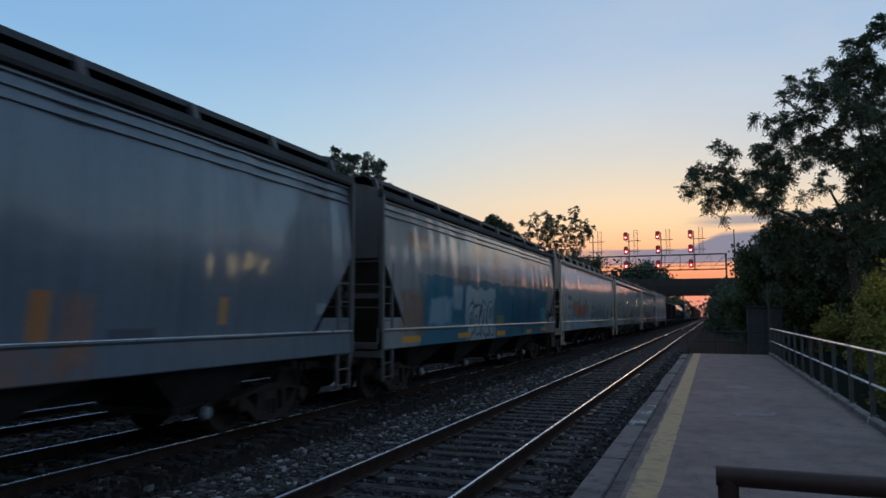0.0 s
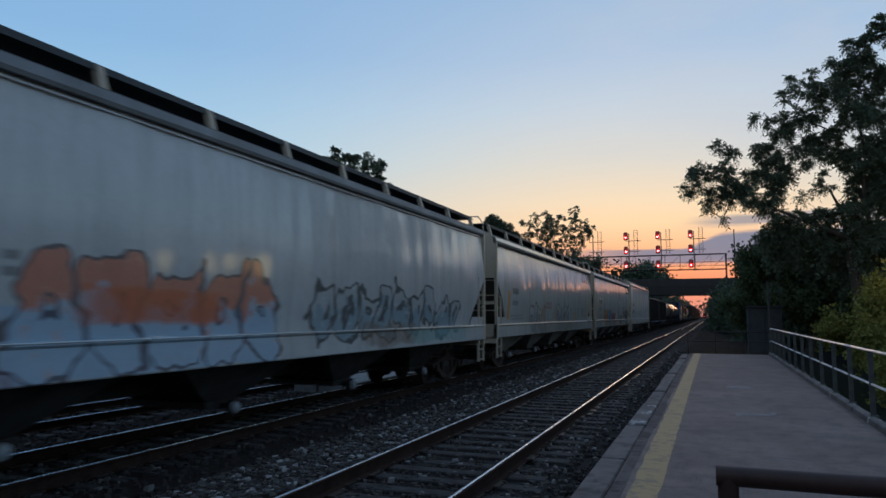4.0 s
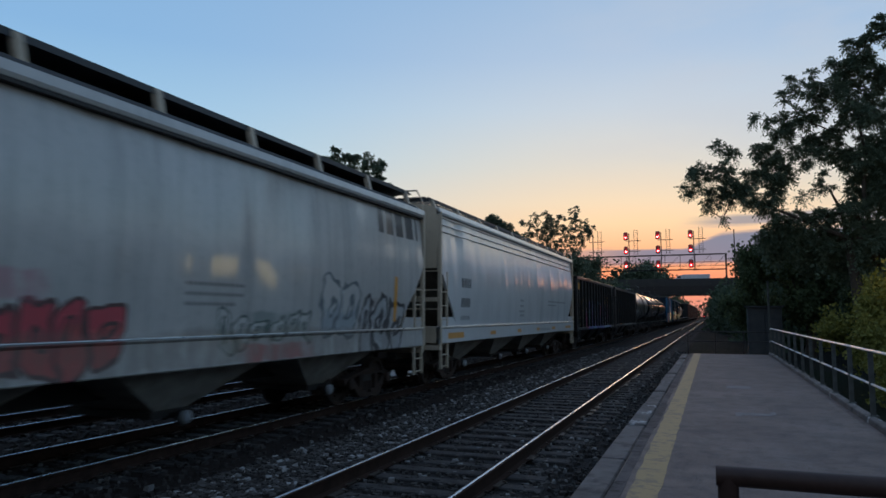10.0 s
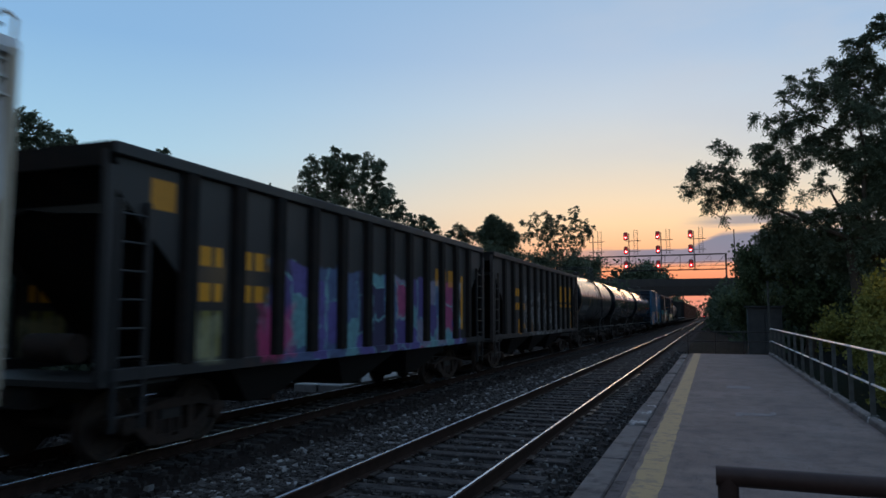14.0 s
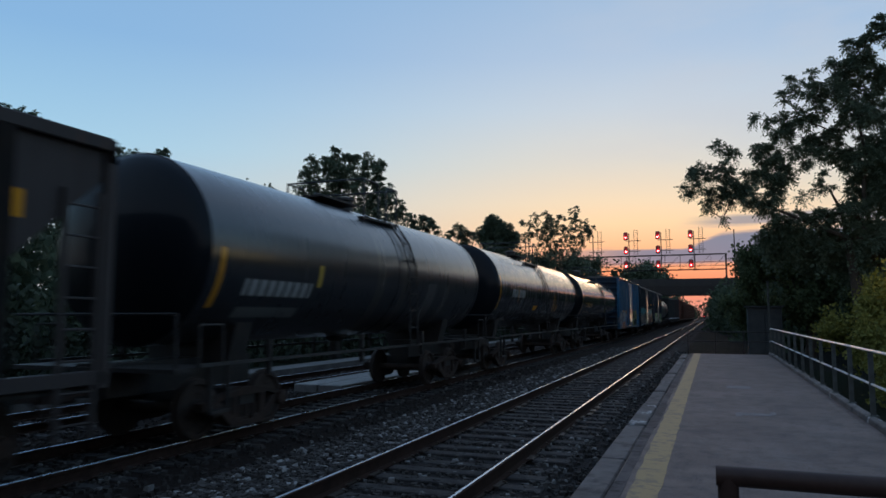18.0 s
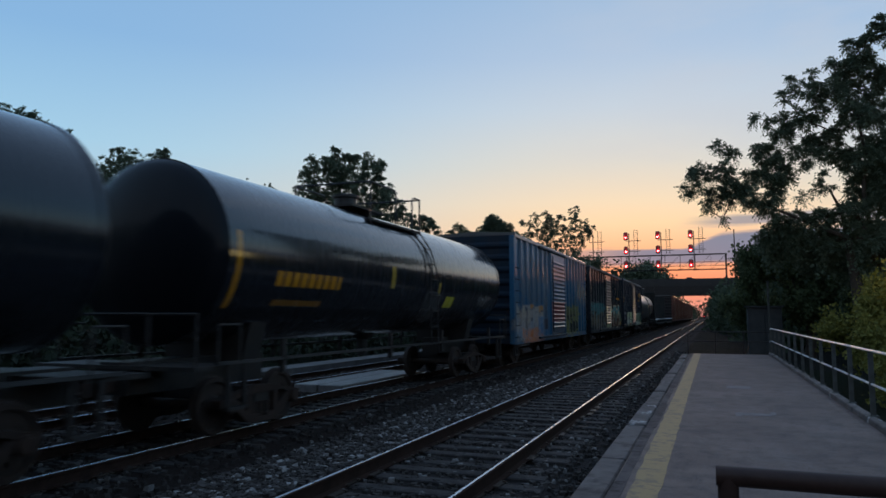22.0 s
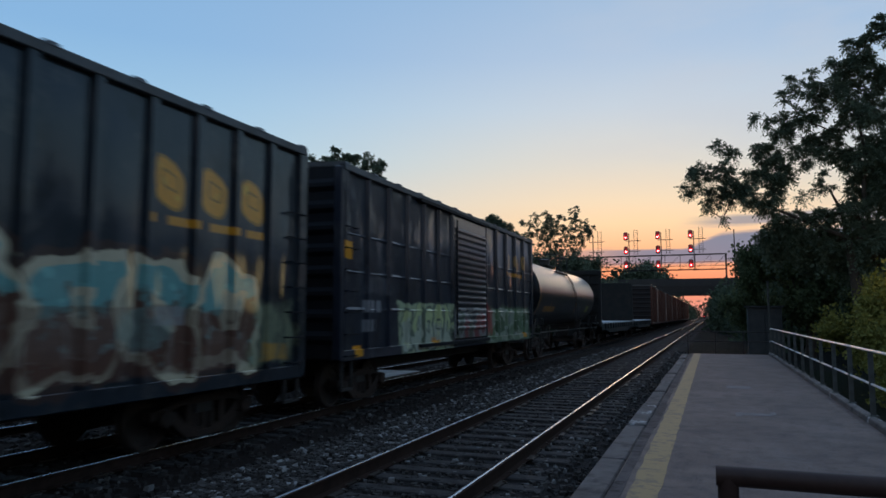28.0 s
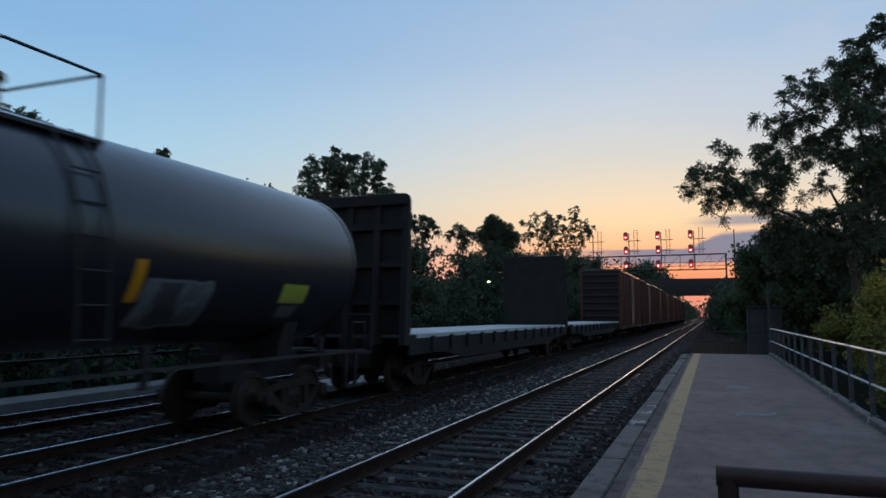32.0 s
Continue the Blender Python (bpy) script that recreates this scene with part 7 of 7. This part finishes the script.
k2 = coach_paint("coal_brown_sprayed", (0.062, 0.052, 0.049), (0.035, 0.026, 0.022), 0.55, 0.5,
                 [("bars", -4.7, -4.05, 2.6, 2.88, YEL, 0.32), ("bars", -4.7, -4.05, 2.1, 2.35, YEL, 0.32), ("bars", -3.65, -3.1, 2.1, 2.35, YEL, 0.28), ("bars", -4.3, -4.1, 1.2, 1.75, YEL), ("bars", -2.25, -2.05, 1.2, 1.75, YEL), ("bars", -3.6, -3.2, 1.4, 1.6, YEL, 0.0, 0.5),
                  ("smear", -3.6, -0.6, 1.3, 2.9, (0.15, 0.14, 0.14), 44.0, 0.5), ("letters", -3.4, 3.4, 1.1, 2.5, 8, (0.040, 0.030, 0.027), (0.034, 0.026, 0.024), (0.26, 0.25, 0.245), 43.0, 0.09, 1.1, None, 0.75, 0.42), ("smear", -1.0, 0.2, 2.6, 2.85, (0.4, 0.39, 0.38), 45.0, 0.7), ("smear", 0.3, 0.9, 2.4, 2.75, (0.22, 0.11, 0.05), 46.0, 0.7),
                  ("letters", 3.2, 6.3, 2.52, 3.28, 3, YEL, YEL, (0.42, 0.19, 0.01), 47.0, 0.03, 0.12, None, 0.85, 0.4, 0.36), ("bars", 3.1, 6.2, 2.28, 2.42, YEL), ("bars", 6.4, 6.6, 2.9, 3.2, YEL), ("bars", 6.05, 6.15, 1.2, 2.1, YEL), ("bars", 4.45, 4.85, 1.62, 1.9, (0.35, 0.35, 0.34), 0.0, 0.6), ("smear", 4.0, 6.0, 1.2, 2.2, (0.06, 0.045, 0.04), 48.0, 0.8)], 0.35, 0.0, 0.1)
TANK_DIRT = (0.015, 0.0155, 0.017)
p1 = coach_paint("tank_black_worn", (0.020, 0.0225, 0.027), TANK_DIRT, 0.28, 0.5, [("bars", -5.35, -3.35, 2.2, 2.46, (0.34, 0.34, 0.33), 0.25), ("bars", -5.3, -3.5, 1.85, 2.02, (0.25, 0.25, 0.24), 0.0, 0.4), ("bars", -6.05, -5.92, 2.0, 2.9, YEL, 0.0, 0.6), ("bars", -3.2, -3.05, 2.4, 2.8, (0.5, 0.32, 0.05)),
                  ("bars", -0.75, -0.35, 1.5, 4.4, (0.05, 0.045, 0.04), 0.0, 0.8), ("bars", 0.6, 0.95, 1.5, 4.4, (0.05, 0.045, 0.04), 0.0, 0.7), ("bars", 2.2, 2.8, 1.6, 2.7, (0.10, 0.095, 0.09), 0.0, 0.6), ("bars", 3.4, 3.8, 1.6, 2.7, (0.08, 0.075, 0.07), 0.0, 0.5)], 0.1, 1.0, 0.08, 0.06, 0.24, 1.52)
p2 = coach_paint("tank_black_gloss", (0.012, 0.015, 0.020), TANK_DIRT, 0.24, 0.4, [("bars", -5.5, -3.5, 2.55, 2.85, (0.32, 0.32, 0.31), 0.25), ("bars", -5.4, -3.6, 2.1, 2.25, (0.20, 0.2, 0.2), 0.0, 0.4), ("bars", -7.04, -6.92, 2.1, 3.3, YEL, 0.0, 0.55), ("bars", -1.72, -1.03, 2.1, 2.30, YEL), ("bars", 2.06, 2.95, 2.1, 2.38, YEL, 0.0, 0.6), ("bars", 1.95, 2.15, 2.4, 2.85, YEL, 0.0, 0.6), ("bars", 4.74, 4.92, 2.35, 2.78, (0.4, 0.2, 0.05), 0.0, 0.6), ("bars", -0.1, 1.2, 2.07, 2.12, (0.3, 0.3, 0.3), 0.0, 0.6), ("bars", -0.1, 1.1, 1.85, 1.90, (0.3, 0.3, 0.3), 0.0, 0.6), ("bars", -4.6, -4.4, 2.4, 3.0, (0.4, 0.2, 0.05), 0.0, 0.6)], 0.0, 1.0, 0.08, 0.06, 0.15, 1.47)
p3 = coach_paint("tank_black_yellow_marks", (0.012, 0.015, 0.020), TANK_DIRT, 0.24, 0.4, [("bars", -5.9, -3.7, 2.38, 2.63, YEL, 0.26, 0.7), ("bars", -5.8, -4.2, 2.05, 2.15, YEL, 0.0, 0.3), ("bars", -7.04, -6.92, 2.0, 3.2, YEL, 0.0, 0.6), ("bars", -1.4, -1.2, 2.5, 3.0, (0.5, 0.32, 0.05)), ("bars", 1.6, 1.75, 2.4, 2.75, (0.45, 0.3, 0.05)), ("bars", 2.3, 3.0, 2.1, 2.4, (0.60, 0.54, 0.05)), ("bars", 5.2, 6.2, 2.2, 2.5, (0.16, 0.15, 0.14), 0.0, 0.5), ("tag", 0.9, 2.0, 1.7, 2.5, [(0.08, 0.08, 0.08), (0.04, 0.04, 0.04)], 51.0, 2.4, (0.16, 0.16, 0.16), 0.6)], 0.0, 1.0, 0.08, 0.06, 0.11, 1.47)
p4 = coach_paint("tank_black_plain", (0.020, 0.0225, 0.027), TANK_DIRT, 0.30, 0.5, [("bars", -5.9, -3.6, 2.05, 2.3, YEL, 0.3, 0.75), ("bars", -7.12, -6.98, 1.9, 3.1, YEL, 0.0, 0.5), ("bars", -4.7, -4.6, 2.1, 2.5, YEL, 0.0, 0.6), ("bars", 1.5, 1.7, 2.05, 2.6, YEL), ("bars", 4.9, 5.7, 2.1, 2.42, (0.50, 0.52, 0.07)), ("bars", 5.0, 5.6, 1.85, 2.05, (0.2, 0.2, 0.2), 0.0, 0.6), ("tag", 1.7, 3.1, 1.7, 2.4, [(0.15, 0.15, 0.16), (0.08, 0.08, 0.08)], 53.0, 2.2, (0.22, 0.22, 0.23), 0.8)], 0.0, 1.0, 0.08, 0.06, 0.30, 1.5)
BLUE, DBLUE = (0.028, 0.110, 0.198), (0.012, 0.024, 0.040)
x1 = coach_paint("boxcar_blue_worn", BLUE, (0.040, 0.060, 0.075), 0.45, 0.75,
                 [("scuffs", (0.11, 0.13, 0.14), 4.0, 0.35, 1.6), ("scuffs", (0.075, 0.060, 0.048), 9.0, 0.7, 1.1, 0.54, 0.64), ("smear", -6.9, -3.0, 2.2, 4.5, (0.10, 0.12, 0.13), 71.0, 0.45), ("smear", -4.2, -3.4, 3.2, 4.0, (0.13, 0.11, 0.10), 72.0, 0.7), ("smear", -2.9, -2.2, 1.0, 4.4, (0.16, 0.18, 0.20), 74.0, 0.7),
                  ("smear", -7.7, -2.9, 0.85, 2.3, (0.27, 0.24, 0.21), 61.0, 0.6, 1.2, 0.2), ("blocks", -6.6, -2.6, 0.9, 2.3, [(0.30, 0.27, 0.23), (0.42, 0.36, 0.28), (0.16, 0.19, 0.22), (0.50, 0.22, 0.06), (0.36, 0.33, 0.30)], 69.0, 0.7, 0.55, (0.05, 0.06, 0.08), 0.8), ("letters", -7.4, -3.2, 0.95, 2.15, 5, (0.30, 0.27, 0.24), (0.22, 0.26, 0.30), (0.08, 0.10, 0.12), 62.0, 0.05, 0.9, None, 0.8), ("smear", -6.4, -3.0, 0.8, 1.4, (0.50, 0.16, 0.05), 63.0, 0.85), ("smear", -7.4, -5.0, 1.3, 2.2, (0.40, 0.30, 0.22), 65.0, 0.45), ("smear", -5.2, -3.6, 1.4, 2.2, (0.34, 0.33, 0.32), 66.0, 0.5), ("smear", -3.8, -2.2, 0.9, 1.9, (0.08, 0.18, 0.30), 64.0, 0.8), ("bars", -2.6, -1.9, 1.3, 1.75, (0.05, 0.035, 0.035), 0.0, 0.8),
                  ("letters", 1.85, 5.7, 1.0, 2.3, 6, (0.045, 0.05, 0.045), (0.03, 0.035, 0.035), (0.20, 0.21, 0.09), 67.0, 0.05, 0.8, (0.12, 0.13, 0.07)), ("smear", 2.0, 5.6, 1.9, 2.35, (0.18, 0.19, 0.09), 68.0, 0.6)], 0.35, 0.65, 0.12, 0.4, 0.08, 1.5)
x1d = coach_paint("boxcar_blue_door", (0.075, 0.14, 0.22), (0.10, 0.10, 0.10), 0.32, 0.4, [("bars", -3, 3, 1.6, 2.5, (0.26, 0.045, 0.04), 0.0, 0.9), ("bars", -3, 3, 0.9, 1.55, (0.09, 0.09, 0.10), 0.0, 0.7)], 0.3, 0.6)
x2 = coach_paint("boxcar_black_sprayed", (0.019, 0.025, 0.033), (0.018, 0.022, 0.028), 0.42, 0.45,
                 [("scuffs", (0.070, 0.066, 0.060), 3.0, 0.75), ("scuffs", (0.004, 0.005, 0.006), 7.0, 0.8, 1.3), ("letters", -7.5, -1.3, 1.15, 2.6, 5, (0.07, 0.20, 0.21), (0.16, 0.13, 0.09), (0.05, 0.05, 0.05), 73.0, 0.06, 0.8, (0.10, 0.12, 0.12)), ("smear", -6.0, -3.5, 1.0, 1.7, (0.24, 0.20, 0.16), 75.0, 0.6), ("smear", -7.4, -1.4, 2.35, 2.7, (0.06, 0.20, 0.20), 77.0, 0.8),
                  ("letters", 1.0, 6.5, 1.12, 2.65, 4, (0.15, 0.33, 0.31), (0.11, 0.055, 0.038), (0.50, 0.43, 0.30), 79.0, 0.12, 1.0, (0.05, 0.03, 0.025), 0.95, 0.25), ("blocks", 1.1, 6.3, 1.1, 2.0, [(0.13, 0.062, 0.042), (0.075, 0.040, 0.030), (0.20, 0.13, 0.10), (0.10, 0.05, 0.036), (0.16, 0.26, 0.24)], 85.0, 0.8, 0.42, (0.36, 0.30, 0.25), 0.5), ("smear", 1.2, 6.2, 1.1, 1.5, (0.12, 0.055, 0.036), 80.0, 0.5), ("bars", 4.3, 4.85, 1.75, 2.0, (0.30, 0.29, 0.28), 0.0, 0.6), ("smear", 6.3, 7.6, 1.1, 2.2, (0.24, 0.26, 0.16), 81.0, 0.7), ("smear", 6.6, 7.4, 1.15, 1.45, (0.5, 0.25, 0.04), 82.0, 0.8),
                  ("letters", 4.0, 6.75, 3.3, 3.95, 3, YEL, YEL, (0.40, 0.18, 0.01), 84.0, 0.03, 0.12, None, 0.8, 0.4, 0.33), ("bars", 4.1, 6.6, 3.08, 3.2, YEL, 0.85, 0.7)], 0.15, 0.6, 0.10, 0.4, 0.08, 1.48)
x2d = coach_paint("boxcar_black_door", (0.022, 0.026, 0.032), (0.07, 0.065, 0.06), 0.32, 0.4, [("tag", -3, 3, 0.9, 2.7, [(0.34, 0.40, 0.18), (0.38, 0.42, 0.27), (0.16, 0.08, 0.05), (0.03, 0.04, 0.05), (0.36, 0.36, 0.36), (0.3, 0.38, 0.2)], 83.0, 1.3, (0.05, 0.05, 0.06))], 0.15, 0.6, 0.12, 0.25, 0.12, 1.58)
x3 = coach_paint("boxcar_dark_sprayed", (0.023, 0.027, 0.039), (0.026, 0.029, 0.038), 0.40, 0.45,
                 [("scuffs", (0.075, 0.074, 0.076), 5.0, 0.6, 1.9), ("scuffs", (0.005, 0.006, 0.009), 8.0, 0.8, 1.2), ("smear", -5.0, -1.4, 0.9, 2.2, (0.40, 0.44, 0.27), 89.0, 0.9, 0.5, 0.06), ("letters", -4.9, -1.5, 0.95, 2.15, 5, (0.46, 0.50, 0.24), (0.40, 0.42, 0.34), (0.09, 0.11, 0.09), 90.0, 0.05, 0.9, None, 0.85), ("smear", -3.0, -2.6, 1.1, 1.35, (0.55, 0.2, 0.05), 91.0, 0.8), ("bars", -6.9, -6.0, 1.95, 2.2, (0.28, 0.28, 0.29), 0.3, 0.7), ("bars", -6.9, -6.2, 1.55, 1.8, (0.25, 0.25, 0.26), 0.3, 0.6), ("smear", -6.9, -5.4, 2.3, 2.75, (0.10, 0.10, 0.11), 97.0, 0.6),
                  ("smear", 1.6, 7.4, 0.95, 2.2, (0.10, 0.14, 0.08), 101.0, 0.75, 0.9, 0.15), ("blocks", 1.9, 7.2, 1.0, 2.15, [(0.13, 0.20, 0.11), (0.19, 0.25, 0.16), (0.07, 0.11, 0.06), (0.32, 0.36, 0.28)], 102.0, 0.6, 0.5, (0.58, 0.60, 0.52), 0.92), ("smear", 1.6, 2.5, 1.2, 2.2, (0.34, 0.03, 0.03), 104.0, 0.85), ("bars", 4.1, 4.7, 1.6, 1.85, (0.2, 0.2, 0.2), 0.0, 0.6),
                  ("letters", 3.9, 7.0, 3.5, 4.05, 3, (0.42, 0.21, 0.03), (0.42, 0.21, 0.03), (0.25, 0.13, 0.02), 106.0, 0.03, 0.12, None, 0.6, 0.4, 0.3), ("bars", 4.0, 6.9, 3.27, 3.4, YEL, 1.05, 0.6), ("bars", 6.3, 6.8, 1.08, 1.25, YEL), ("bars", -7.2, -6.85, 1.06, 1.28, YEL), ("bars", -7.7, -7.3, 3.0, 3.35, YEL), ("bars", -2.9, -2.5, 1.1, 1.25, YEL)], 0.12, 0.6, 0.10, 0.4, 0.08, 1.48)
x3d = coach_paint("boxcar_dark_door", (0.020, 0.023, 0.032), (0.07, 0.065, 0.06), 0.30, 0.4, [("tag", -3, 3, 0.9, 2.1, [(0.30, 0.06, 0.06), (0.10, 0.14, 0.09), (0.28, 0.29, 0.28), (0.03, 0.04, 0.05), (0.22, 0.28, 0.16), (0.04, 0.06, 0.06)], 103.0, 1.7, (0.3, 0.3, 0.3), 0.75)], 0.12, 0.6, 0.12, 0.25, 0.12, 1.58)
xr = coach_paint("boxcar_rust_red", (0.105, 0.038, 0.024), (0.04, 0.025, 0.02), 0.55, 0.5, (), 0.3, 0.1)
# near-black, rust-flecked ends and trim; the shade on the ends is in the colour
xe = coach_paint("boxcar_shaded_end", (0.024, 0.02, 0.019), (0.04, 0.028, 0.022), 0.6, 0.5, (), 0.2, 0.0)
DARKTRIM = coach_paint("boxcar_dark_trim", (0.010, 0.011, 0.014), (0.020, 0.018, 0.017), 0.65, 0.5, (), 0.2, 0.0, 0.15)
BLUETRIM = coach_paint("boxcar_blue_trim", DBLUE, (0.035, 0.027, 0.022), 0.65, 0.6, (), 0.4, 0.0, 0.15)
ROOFDARK = two_tone("boxcar_roof_slate", (0.085, 0.09, 0.095), (0.05, 0.048, 0.045), 1.4, 0.6)
ROOFGREY = coach_paint("boxcar_roof_grey", (0.11, 0.11, 0.107), (0.12, 0.10, 0.09), 0.45, 0.5, (), 0.3)

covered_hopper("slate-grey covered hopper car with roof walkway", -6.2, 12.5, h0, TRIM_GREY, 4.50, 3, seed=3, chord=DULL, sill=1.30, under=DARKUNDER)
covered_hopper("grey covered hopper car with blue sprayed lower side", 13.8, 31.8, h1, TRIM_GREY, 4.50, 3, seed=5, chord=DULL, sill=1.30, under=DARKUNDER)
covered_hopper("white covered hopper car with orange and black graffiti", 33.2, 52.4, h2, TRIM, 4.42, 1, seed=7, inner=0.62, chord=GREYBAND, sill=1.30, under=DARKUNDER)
covered_hopper("cream-grey covered hopper car with black outline graffiti", 53.7, 73.4, h3, TRIM, 4.36, 0, seed=9, eave_shadow=True, loops=(1,))
covered_hopper("light grey covered hopper car with orange and blue graffiti", 74.6, 94.2, h4, TRIM, 4.36, 0, seed=11, eave_shadow=True, loops=(1,))
covered_hopper("clean white covered hopper car with yellow markers", 95.3, 114.3, h5, TRIM, 4.60, 3, 5.02, seed=13, slats=True, pitch=0.19, roof=PALE, loops=(1,))
open_hopper("black ribbed coal hopper car with purple graffiti", 115.6, 130.3, k1)
open_hopper("brown-black ribbed coal hopper car with white graffiti", 131.4, 146.8, k2)
tank_car("worn black tank car with grey streak bands", 148.8, 161.3, p1, bands=(0.4, 1.3), guard=(-0.55, 0.2, 1.19, 0.6), dome=(0.35, 0.22, 0.42))
tank_car("black glossy tank car with white lettering bars", 163.75, 178.05, p2, guard=(-1.55, -1.0, 0.4, -0.36), ly=-0.2, dome=(-0.35, 0.2, 0.42))
tank_car("black tank car with yellow marks and placards", 180.4, 194.85, p3)
box_car("worn blue box car with half red sliding door", 196.5, 211.9, x1, x1d, (202.9, 205.8), top=4.87, trim=BLUETRIM, roof_paint=ROOFGREY)
box_car("black box car with teal and brown graffiti", 213.6, 229.1, x2, x2d, (219.8, 222.7), panels=(6, 7), trim=DARKTRIM, roof_paint=ROOFDARK)
box_car("dark box car with green and white graffiti", 230.5, 246.0, x3, x3d, (236.9, 239.8), top=4.87, panels=(6, 5), split=(3.5, 2.75, 2.0), bot=1.05, trim=DARKTRIM, roof_paint=ROOFDARK)
tank_car("plain black tank car with yellow end stripes", 247.8, 262.4, p4, guard=(-1.43, -0.85, 1.23, -0.3), ly=0.5, dome=(0.3, 0.26, 0.55))
bulkhead_flat("empty dark bulkhead flat car with pale deck", 265.0, 284.2)
bulkhead_flat("empty flat car with pale deck", 285.6, 305.3, False)
for i in range(8):
    f = 306.8 + 18.3 * i
    box_car("rust-red high box car", f, f + 17.0, xr, xr, (f + 7.0, f + 10.0), top=5.5, panels=(6, 6), trim=xe, roof_paint=ROOFGREY)


# ---- what moves ----
def motions():
    turn = SPEED / 0.455
    for c, s in CARS:
        walk(c, [(t, pose(XT, s - SPEED * t, ZT)) for t in (0.0, 8.0, 16.0, 24.0, 32.0)])
    for v, x0, y in VEHICLES:
        walk(v, [(t, pose(x0 - ROAD_SPEED * t, y, ROAD_Z, 0, 0, -90)) for t in (0.0, 8.0, 16.0, 24.0, 32.0)])
    rows = [(k / 15, math.degrees(turn * k / 15)) for k in range(481)]
    for w, a in SPINNERS:
        walk(w, [(t, pose(0, a, 0.455, d, 0, 0)) for t, d in rows])


motions()
